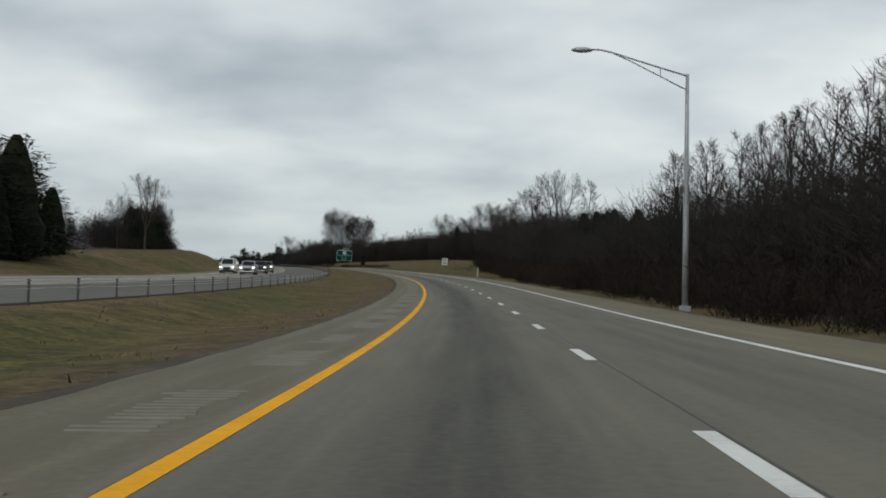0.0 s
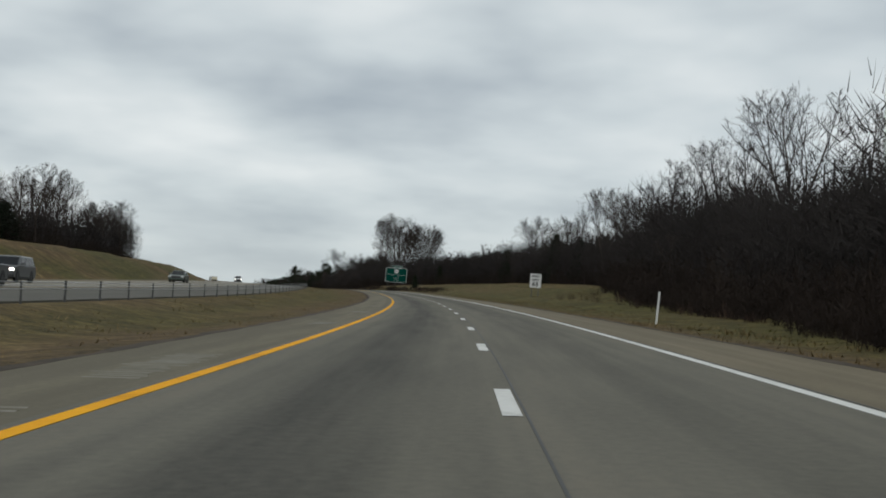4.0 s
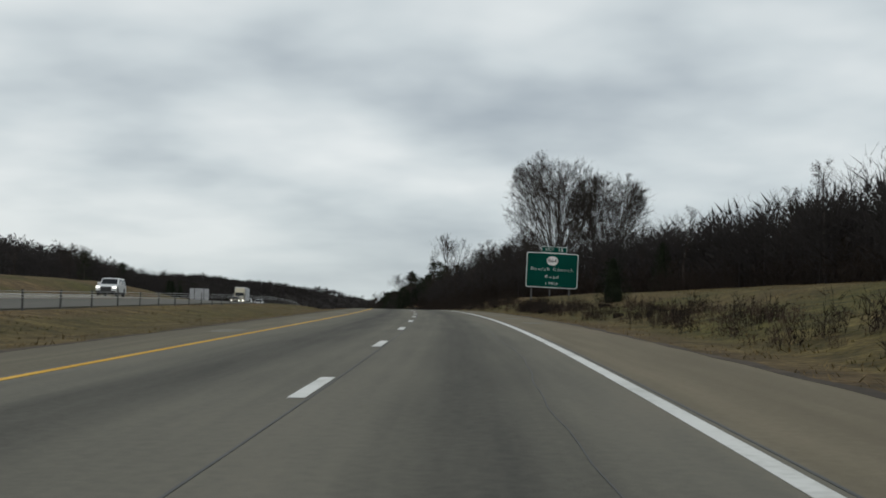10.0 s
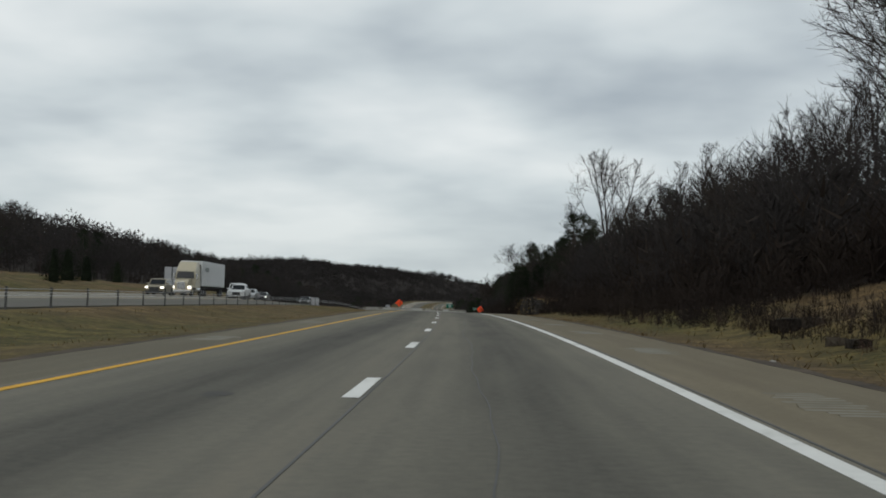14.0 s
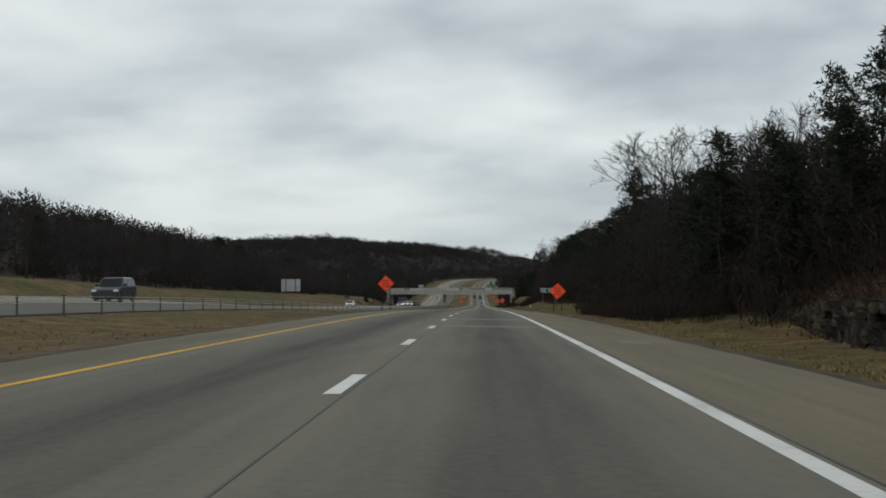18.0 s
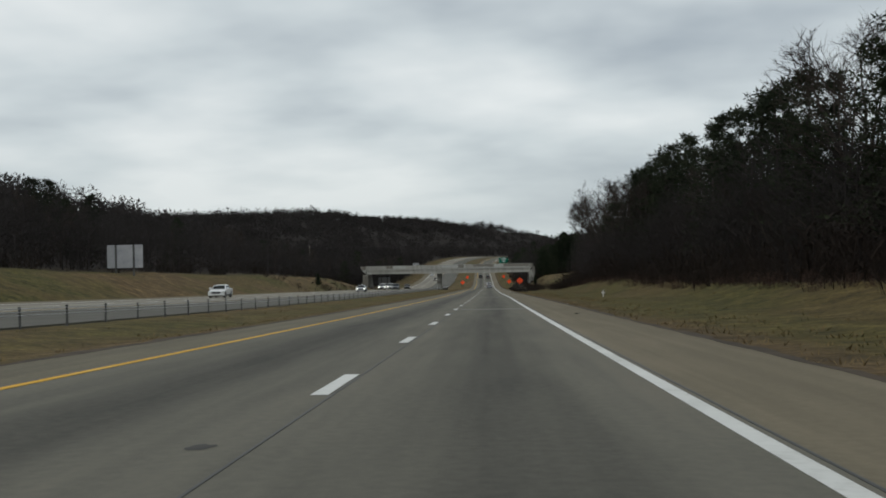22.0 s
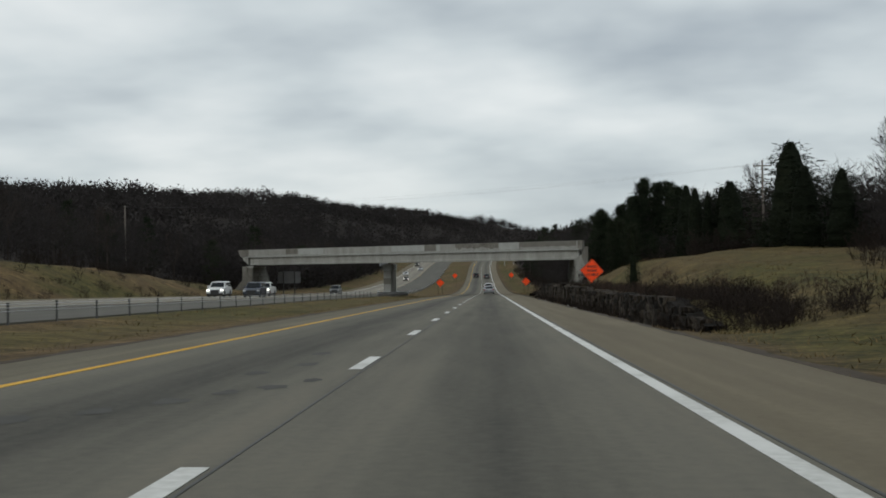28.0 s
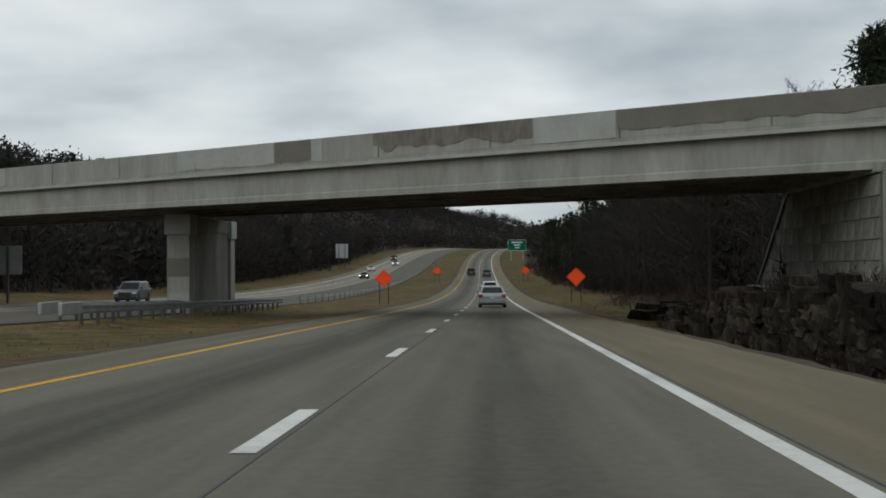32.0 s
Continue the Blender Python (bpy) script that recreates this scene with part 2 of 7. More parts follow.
def lane_material(name, base, centres, dark, tint):
    """Worn concrete: streaks along the lane, oil and rubber bands down the lane centres, speckle. UV: metres across, metres along."""
    m = bpy.data.materials.new(name)
    m.use_nodes = True
    n, l = m.node_tree.nodes, m.node_tree.links
    b = n["Principled BSDF"]
    b.inputs["Roughness"].default_value = 0.88
    b.inputs["Specular IOR Level"].default_value = 0.12
    t = n.new("ShaderNodeTexCoord")
    sp = n.new("ShaderNodeSeparateXYZ"); l.new(t.outputs["UV"], sp.inputs[0])

    def noise_tex(sx, sy, scale, detail):
        mp = n.new("ShaderNodeMapping"); mp.inputs["Scale"].default_value = (sx, sy, 1)
        l.new(t.outputs["UV"], mp.inputs[0])
        q = n.new("ShaderNodeTexNoise"); q.inputs["Scale"].default_value = scale; q.inputs["Detail"].default_value = detail
        l.new(mp.outputs[0], q.inputs["Vector"])
        return q.outputs[0]

    def math(op, a, c, d=None):
        q = n.new("ShaderNodeMath"); q.operation = op
        for i, v in enumerate((a, c, d)):
            if v is None:
                continue
            if isinstance(v, (int, float)):
                q.inputs[i].default_value = v
            else:
                l.new(v, q.inputs[i])
        return q.outputs[0]

    streak = noise_tex(1.0, 0.012, 2.6, 5)
    blotch = noise_tex(0.3, 0.014, 1.0, 4)
    grit = noise_tex(1, 1, 55, 3)
    spot = noise_tex(1.0, 0.10, 1.7, 5)
    speck = noise_tex(1.0, 0.8, 9.0, 4)
    wob = math("MULTIPLY_ADD", noise_tex(0.0, 0.03, 1.0, 3), 0.5, -0.25)
    u = math("ADD", sp.outputs["X"], wob)
    total = None
    for c, w, k in centres:
        q = math("DIVIDE", math("SUBTRACT", u, c), w)
        g = math("MULTIPLY", math("POWER", 2.718, math("MULTIPLY", math("MULTIPLY", q, q), -1.0)), k)
        if c > 0:
            fresh = n.new("ShaderNodeMapRange")
            fresh.inputs["From Min"].default_value, fresh.inputs["From Max"].default_value = 90, 300
            fresh.inputs["To Min"].default_value, fresh.inputs["To Max"].default_value = 0.35, 1.2
            l.new(sp.outputs["Y"], fresh.inputs["Value"])
            g = math("MULTIPLY", g, fresh.outputs[0])
        total = g if total is None else math("ADD", total, g)
    val = math("ADD", math("MULTIPLY_ADD", streak, 0.4, math("MULTIPLY", blotch, 0.5)), math("MULTIPLY_ADD", spot, 0.38, math("MULTIPLY_ADD", speck, 0.3, math("MULTIPLY_ADD", grit, 0.2, -0.41))))
    if total is not None:
        val = math("SUBTRACT", val, math("MULTIPLY", total, math("MULTIPLY_ADD", blotch, 0.9, 0.35)))
    rp = n.new("ShaderNodeValToRGB")
    el = rp.color_ramp.elements
    el[0].position, el[1].position = 0.0, 0.75
    el[0].color, el[1].color = (*dark, 1), (*tint, 1)
    q = el.new(0.46); q.color = (*base, 1)
    l.new(val, rp.inputs[0]); l.new(rp.outputs[0], b.inputs["Base Color"])
    bp = n.new("ShaderNodeBump"); bp.inputs["Distance"].default_value = 0.004
    l.new(grit, bp.inputs["Height"]); l.new(bp.outputs[0], b.inputs["Normal"])
    return m


M_LANES = lane_material("worn_concrete_lanes", (0.140, 0.132, 0.107), [(-1.75, 0.85, 0.46), (1.85, 0.85, 0.33), (-3.0, 0.3, 0.05)], (0.056, 0.054, 0.047), (0.1899, 0.1679, 0.1308))
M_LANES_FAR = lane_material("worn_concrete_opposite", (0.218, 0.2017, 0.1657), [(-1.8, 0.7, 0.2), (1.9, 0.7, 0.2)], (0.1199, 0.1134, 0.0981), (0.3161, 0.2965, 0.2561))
M_SHOULDER = lane_material("tan_shoulder_concrete", (0.148, 0.127, 0.088), [(0.0, 0.01, 0.0)], (0.0927, 0.0741, 0.0491), (0.218, 0.1831, 0.1286))
M_SHOULDER_IN = lane_material("grey_shoulder_concrete", (0.124, 0.111, 0.081), [(0.0, 0.01, 0.0)], (0.0828, 0.0719, 0.0491), (0.2017, 0.1799, 0.1286))
M_SHOULDER_OPP = lane_material("dark_shoulder_asphalt", (0.1003, 0.0959, 0.0828), [(0.0, 0.01, 0.0)], (0.0632, 0.061, 0.0545), (0.1395, 0.133, 0.1155))
M_PATCH = material("pale_patch_concrete", [(0.125, 0.121, 0.104), (0.165, 0.16, 0.137)], 0.85, 0.8, 14)
M_YELLOW = material("yellow_line_paint", [(0.55, 0.25, 0.004), (0.74, 0.345, 0.005), (0.80, 0.39, 0.008)], 0.75, 0.6, 9, spec=0.08)
M_YELLOW_WORN = material("worn_yellow_paint", [(0.42, 0.23, 0.03), (0.60, 0.34, 0.045), (0.66, 0.42, 0.10)], 0.75, 0.25, 9, spec=0.08)
M_YELLOW_DULL = material("faded_yellow_paint", [(0.22, 0.15, 0.06), (0.32, 0.20, 0.06)], 0.7, 0.6, 9)
M_WHITE = material("white_line_paint", [(0.42, 0.42, 0.39), (0.60, 0.60, 0.57), (0.66, 0.66, 0.63)], 0.6, 0.6, 9)
M_JOINT = material("dark_joint_sealant", [(0.03, 0.03, 0.028), (0.05, 0.05, 0.047)], 0.6, 2, 10)
M_BARK = material("grey_brown_bark", [(0.024, 0.019, 0.016), (0.042, 0.034, 0.029), (0.07, 0.06, 0.05)], 0.95, 1.2, 14, spread=0.3, spec=0.15)
M_TWIG = material("bare_twigs", [(0.021, 0.017, 0.0145), (0.034, 0.0275, 0.0235), (0.052, 0.0425, 0.0355)], 0.95, 0.3, 6, spread=0.3, spec=0.15)
# brush, evergreen and far-wood tones set below natural colour, for shade inside the growth
M_BRUSH = material("shade_dark_winter_brush", [(0.0162, 0.0123, 0.0107), (0.0238, 0.0181, 0.0150), (0.0353, 0.0269, 0.0215)], 0.95, 0.12, 3, spec=0.1)
M_BRUSH_RED = material("russet_brush", [(0.03, 0.017, 0.012), (0.055, 0.034, 0.024), (0.085, 0.058, 0.04)], 0.95, 0.2, 3)
M_CEDAR = material("shade_dark_cedar_foliage", [(0.0078, 0.0107, 0.0062), (0.0127, 0.0169, 0.0096), (0.0221, 0.026, 0.0149)], 0.95, 0.9, 8, spread=0.2, spec=0.08)
M_PINE = material("pine_needles", [(0.0114, 0.0162, 0.0096), (0.0192, 0.0254, 0.0142), (0.0322, 0.0391, 0.0223)], 0.95, 0.9, 8, spread=0.2, spec=0.08)
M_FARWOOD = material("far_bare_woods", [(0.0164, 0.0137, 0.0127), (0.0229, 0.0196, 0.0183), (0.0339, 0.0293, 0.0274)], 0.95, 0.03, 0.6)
M_STRAW = material("dry_grass_blades", [(0.0967, 0.067, 0.0283), (0.1562, 0.1094, 0.0476), (0.2232, 0.16, 0.0781)], 0.9, 0.5, 7)
M_GREENBLADE = material("green_grass_blades", [(0.0485, 0.0485, 0.0141), (0.086, 0.0782, 0.0235), (0.1329, 0.1095, 0.043)], 0.9, 0.5, 7)
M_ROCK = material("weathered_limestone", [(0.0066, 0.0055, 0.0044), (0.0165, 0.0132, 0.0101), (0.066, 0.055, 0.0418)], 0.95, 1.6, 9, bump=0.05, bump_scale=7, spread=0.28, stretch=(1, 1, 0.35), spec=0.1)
M_SIGN_POST = material("weathered_sign_steel", [(0.075, 0.078, 0.08), (0.115, 0.118, 0.12), (0.15, 0.155, 0.155)], 0.6, 1.5, 12, metal=0.3)
M_STEEL = material("galvanised_steel", [(0.26, 0.27, 0.28), (0.36, 0.37, 0.38), (0.44, 0.45, 0.46)], 0.5, 1.5, 12, metal=0.6)
M_DARKSTEEL = material("dull_post_steel", [(0.05, 0.052, 0.05), (0.09, 0.092, 0.09), (0.13, 0.13, 0.125)], 0.7, 1.5, 12, metal=0.3)
M_WOODPOST = material("dark_timber_post", [(0.02, 0.016, 0.012), (0.04, 0.03, 0.024)], 0.9, 2, 20)
M_POLEWOOD = material("grey_utility_timber", [(0.10, 0.085, 0.07), (0.17, 0.15, 0.13)], 0.9, 1.5, 12, stretch=(1, 1, 0.2))
M_ALU = material("weathered_aluminium_back", [(0.30, 0.31, 0.33), (0.38, 0.39, 0.41), (0.45, 0.46, 0.47)], 0.55, 0.9, 6, metal=0.3)
M_GREEN = material("green_sign_sheeting", [(0.0, 0.085, 0.055), (0.0, 0.105, 0.07), (0.0, 0.12, 0.08)], 0.55, 0.5, 5, spec=0.08)
# the exit sign's green, about half as bright as the sheeting above
M_GREEN_DARK = material("dark_green_sheeting", [(0.0, 0.0418, 0.0302), (0.0, 0.049, 0.036), (0.0, 0.0562, 0.041)], 0.7, 0.5, 5, spec=0.08)
M_ORANGE = material("orange_sign_sheeting", [(0.92, 0.068, 0.009), (1.0, 0.085, 0.011), (1.0, 0.098, 0.013)], 0.5, 0.5, 5)
M_SIGNWHITE = material("white_sign_sheeting", [(0.58, 0.59, 0.58), (0.68, 0.69, 0.68)], 0.5, 0.8, 5)
M_LEGEND = plain("pale_legend", (0.62, 0.68, 0.66), 0.5)
M_BLACK = plain("black_legend", (0.012, 0.012, 0.012), 0.6)
M_CONC = material("bridge_concrete", [(0.21, 0.21, 0.19), (0.285, 0.285, 0.26), (0.36, 0.36, 0.335)], 0.9, 0.6, 5, bump=0.004, stretch=(1, 1, 0.22))
# for stained faces, and for girders with the deck's shade in their colour
M_CONC_STAIN_SHADE = material("stained_and_shaded_concrete", [(0.09, 0.085, 0.07), (0.16, 0.15, 0.13), (0.24, 0.235, 0.21)], 0.92, 0.6, 5, bump=0.004, stretch=(1, 1, 0.35))
M_CONC_PATCH = material("repaired_concrete", [(0.14, 0.135, 0.115), (0.185, 0.176, 0.155)], 0.9, 0.8, 6)
M_CONC_PALE = material("pale_new_concrete", [(0.30, 0.31, 0.29), (0.39, 0.40, 0.38)], 0.9, 0.8, 6)


def land_material():
    """Winter grass: straw, olive and bare earth in drifts; leaf litter, with tree shade in its colour, where the
    attribute says woodland.
    """
    m = bpy.data.materials.new("winter_grass_ground")
    m.use_nodes = True
    n, l = m.node_tree.nodes, m.node_tree.links
    b = n["Principled BSDF"]
    b.inputs["Roughness"].default_value = 0.95
    b.inputs["Specular IOR Level"].default_value = 0.15
    t = n.new("ShaderNodeTexCoord")

    def tex(scale, detail, stretch=(1, 1, 1)):
        mp = n.new("ShaderNodeMapping"); mp.inputs["Scale"].default_value = stretch
        l.new(t.outputs["Object"], mp.inputs[0])
        q = n.new("ShaderNodeTexNoise"); q.inputs["Scale"].default_value = scale; q.inputs["Detail"].default_value = detail
        l.new(mp.outputs[0], q.inputs["Vector"])
        return q.outputs[0]

    def ramp(fac, *stops):
        r = n.new("ShaderNodeValToRGB")
        el = r.color_ramp.elements
        el[0].position, el[0].color = stops[0][0], (*stops[0][1], 1)
        el[1].position, el[1].color = stops[-1][0], (*stops[-1][1], 1)
        for p, c in stops[1:-1]:
            q = el.new(p); q.color = (*c, 1)
        l.new(fac, r.inputs[0])
        return r.outputs[0]

    def mix(fac, a, c):
        x = n.new("ShaderNodeMix"); x.data_type = "RGBA"
        l.new(fac, x.inputs["Factor"]); l.new(a, x.inputs["A"]); l.new(c, x.inputs["B"])
        return x.outputs["Result"]

    def attr(name):
        a = n.new("ShaderNodeAttribute"); a.attribute_name = name
        return a.outputs["Fac"]

    straw = ramp(tex(0.9, 8), (0.3, (0.0594, 0.0378, 0.0162)), (0.5, (0.1026, 0.0675, 0.0288)), (0.7, (0.1548, 0.1062, 0.0486)))
    green = ramp(tex(1.3, 8), (0.3, (0.0378, 0.0342, 0.0081)), (0.5, (0.0648, 0.0576, 0.0144)), (0.7, (0.1008, 0.081, 0.0252)))
    gmask = ramp(tex(0.09, 5, (1, 0.5, 1)), (0.43, (0, 0, 0)), (0.62, (1, 1, 1)))
    grass = mix(gmask, straw, green)
    greenish = n.new("ShaderNodeMath"); greenish.operation = "MULTIPLY"; greenish.inputs[1].default_value = 0.8
    l.new(attr("lush"), greenish.inputs[0])
    grass = mix(greenish.outputs[0], grass, green)
    earth = ramp(tex(2.5, 6), (0.3, (0.045, 0.030, 0.015)), (0.7, (0.11, 0.075, 0.037)))
    emask = n.new("ShaderNodeMath"); emask.operation = "MULTIPLY"
    l.new(attr("earth"), emask.inputs[0]); l.new(ramp(tex(0.8, 5), (0.35, (0.4, 0.4, 0.4)), (0.55, (1, 1, 1))), emask.inputs[1])
    ground = mix(emask.outputs[0], grass, earth)
    # litter set darker than its own brown, for the shade under the trees
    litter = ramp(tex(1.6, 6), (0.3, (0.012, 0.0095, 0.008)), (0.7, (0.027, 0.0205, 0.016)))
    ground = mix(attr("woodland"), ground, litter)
    blades = n.new("ShaderNodeMapRange")
    blades.inputs["From Min"].default_value, blades.inputs["From Max"].default_value = 0.32, 0.68
    blades.inputs["To Min"].default_value, blades.inputs["To Max"].default_value = 0.52, 1.5
    l.new(tex(5.5, 8), blades.inputs[0])
    mottle = n.new("ShaderNodeMapRange")
    mottle.inputs["From Min"].default_value, mottle.inputs["From Max"].default_value = 0.35, 0.65
    mottle.inputs["To Min"].default_value, mottle.inputs["To Max"].default_value = 0.72, 1.25
    l.new(tex(0.55, 4), mottle.inputs[0])
    both = n.new("ShaderNodeMath"); both.operation = "MULTIPLY"
    l.new(blades.outputs[0], both.inputs[0]); l.new(mottle.outputs[0], both.inputs[1])
    worn = n.new("ShaderNodeVectorMath"); worn.operation = "SCALE"
    l.new(ground, worn.inputs[0]); l.new(both.outputs[0], worn.inputs["Scale"])
    l.new(worn.outputs[0], b.inputs["Base Color"])
    bp = n.new("ShaderNodeBump"); bp.inputs["Distance"].default_value = 0.12
    l.new(tex(2.2, 8), bp.inputs["Height"]); l.new(bp.outputs[0], b.inputs["Normal"])
    return m


M_LAND = land_material()


# ---- mesh helpers ----
def mesh_from(name, verts, faces, mats, index=None, uv=None):
    me = bpy.data.meshes.new(name)
    me.from_pydata([tuple(v) for v in verts], [], [tuple(f) for f in faces])
    for m in mats if isinstance(mats, (list, tuple)) else [mats]:
        me.materials.append(m)
    if index is not None:
        me.polygons.foreach_set("material_index", index)
    if uv is not None:
        layer = me.uv_layers.new(name="UVMap")
        loops = np.empty(len(me.loops), dtype=np.int32)
        me.loops.foreach_get("vertex_index", loops)
        layer.data.foreach_set("uv", np.asarray(uv, dtype=np.float32)[loops].ravel())
    me.update()
    return me


def tri_mesh(name, verts, tris, mat):
    """A mesh straight from arrays of points and triangles."""
    me = bpy.data.meshes.new(name)
    verts, tris = np.asarray(verts, np.float32), np.asarray(tris, np.int32)
    me.vertices.add(len(verts)); me.vertices.foreach_set("co", verts.ravel())
    me.loops.add(tris.size); me.loops.foreach_set("vertex_index", tris.ravel())
    me.polygons.add(len(tris)); me.polygons.foreach_set("loop_start", np.arange(len(tris), dtype=np.int32) * 3)
    me.update(calc_edges=True)
    me.materials.append(mat)
    return me


def thing(name, m, label, category, group="", kind=""):
    ob = new(name)
    ob.matrix_world = m
    return tagged(ob, label, category, group, kind)


def part(name, bm, mat, parent, label="", smooth=False):
    me = bpy.data.meshes.new(name)
    bm.to_mesh(me)
    bm.free()
    me.materials.append(mat)
    if smooth:
        me.shade_smooth()
    ob = new(name, me)
    ob.parent = parent
    if label:
        ob["label"] = label
    return ob


def add_box(bm, lo, hi, bevel=0.0, m=None):
    r = bmesh.ops.create_cube(bm, size=1.0)["verts"]
    c = [(a + b) / 2 for a, b in zip(lo, hi)]
    k = [b - a for a, b in zip(lo, hi)]
    for v in r:
        v.co = Vector((c[0] + v.co.x * k[0], c[1] + v.co.y * k[1], c[2] + v.co.z * k[2]))
    if bevel:
        ed = list({e for v in r for e in v.link_edges})
        out = bmesh.ops.bevel(bm, geom=ed, offset=bevel, segments=2, affect="EDGES", profile=0.5)
        r = list({v for f in out["faces"] for v in f.verts} | {v for v in r if v.is_valid})
    if m is not None:
        bmesh.ops.transform(bm, matrix=m, verts=r)
    return r


def box(lo, hi, bevel=0.0):
    bm = bmesh.new()
    add_box(bm, lo, hi, bevel)
    return bm


def add_tube(bm, points, radii, n=8, caps=True):
    """A round bar through the points."""
    rings = []
    for i, p in enumerate(points):
        p = Vector(p)
        a = Vector(points[max(i - 1, 0)])
        b = Vector(points[min(i + 1, len(points) - 1)])
        q = (b - a).normalized().to_track_quat("Z", "Y")
        r = radii[i] if isinstance(radii, (list, tuple)) else radii
        rings.append([bm.verts.new(p + q @ Vector((r * math.cos(2 * math.pi * k / n), r * math.sin(2 * math.pi * k / n), 0))) for k in range(n)])
    for a, b in zip(rings, rings[1:]):
        for k in range(n):
            bm.faces.new((a[k], a[(k + 1) % n], b[(k + 1) % n], b[k]))
    if caps:
        bm.faces.new(rings[0][::-1])
        bm.faces.new(rings[-1])


def tube(points, radii, n=8):
    bm = bmesh.new()
    add_tube(bm, points, radii, n)
    return bm


def add_prism(bm, outline, depth0, depth1, axis="y"):
    """An outline in the plane across the axis, drawn out from depth0 to depth1."""
    def pt(u, v, w):
        return {"y": (u, w, v), "x": (w, u, v), "z": (u, v, w)}[axis]
    a = [bm.verts.new(pt(u, v, depth0)) for u, v in outline]
    b = [bm.verts.new(pt(u, v, depth1)) for u, v in outline]
    n = len(a)
    for i in range(n):
        bm.faces.new((a[i], a[(i + 1) % n], b[(i + 1) % n], b[i]))
    bm.faces.new(a[::-1]); bm.faces.new(b)
    bmesh.ops.recalc_face_normals(bm, faces=bm.faces[:])


def prism(outline, depth0, depth1, axis="y"):
    bm = bmesh.new()
    add_prism(bm, outline, depth0, depth1, axis)
    return bm


# ---- the lie of the land, in heights above the plane of the road ----
def ease(x):
    x = np.clip(x, 0, 1)
    return x * x * (3 - 2 * x)


def inner_edge(s):
    return np.interp(s, [350, 560], [5.9, 5.3])


OPP_IN, OPP_OUT = 15.3, 33.5


def opp_height(s, d):
    near = np.interp(s, [0, 140, 400, 550, 700, 770, 1090, 1160, 1300], [0.5, 0.33, 0.28, 0.35, 0.0, -0.18, -0.12, 0.03, 0.0])
    far = np.interp(s, [0, 140, 400, 550, 770, 1090, 1160, 1300], [1.5, 1.0, 0.82, 0.82, 0.55, 0.28, 0.42, 0.4])
    return near + (far - near) * (d - 15.0) / 18.0


def left_land(s, d):
    edge, post = inner_edge(s), opp_height(s, 15.0)
    crest = np.interp(s, [0, 120, 200, 280, 340, 440, 490, 560, 600, 640, 700, 760, 900, 1000, 1150, 1200, 1240, 1400],
                      [2.3, 2.8, 4.3, 4.9, 4.4, 4.0, 2.7, 3.3, 2.9, 1.5, 1.9, 2.5, 3.2, 3.3, 3.9, 2.5, 1.3, 0.9])
    out = opp_height(s, OPP_OUT)
    h = np.where(d < 9.5, -0.04 + (np.minimum(post, 0) - 0.22) * ease((d - edge) / (9.5 - edge)),
                 (np.minimum(post, 0) - 0.26) + (post + 0.2 - np.minimum(post, 0)) * ease((d - 9.5) / 4.8))
    h = np.where(d > OPP_OUT, out - 0.05 - 0.25 * np.sin(np.clip((d - 33.5) / 4.0, 0, 1) * math.pi) + (crest - out) * ease((d - 35.5) / 10), h)
    h = h + np.where(d > 44, np.minimum(d - 44, 60) * 0.035, 0)
    hill = np.interp(s, [-300, 0, 500, 650, 800, 950, 1250, 1400, 1550, 1900, 2400], [3, 3, 4, 6.5, 14, 21, 23, 24, 27, 32, 33])
    hill = hill * (1 + 0.06 * np.sin(s / 47.0 + 1.0) + 0.05 * np.sin(s / 19.0 + d / 60.0))
    start, wide = np.interp(s, [600, 800], [85, 45]), np.interp(s, [600, 800], [190, 110])
    return h + hill * ease((d - start) / wide)


def rock_line(s):
    """How far from the road's middle the cut rock stands."""
    return np.interp(s, [634, 660, 690, 720, 900], [9.1, 10.9, 12.7, 12.7, 9.1])


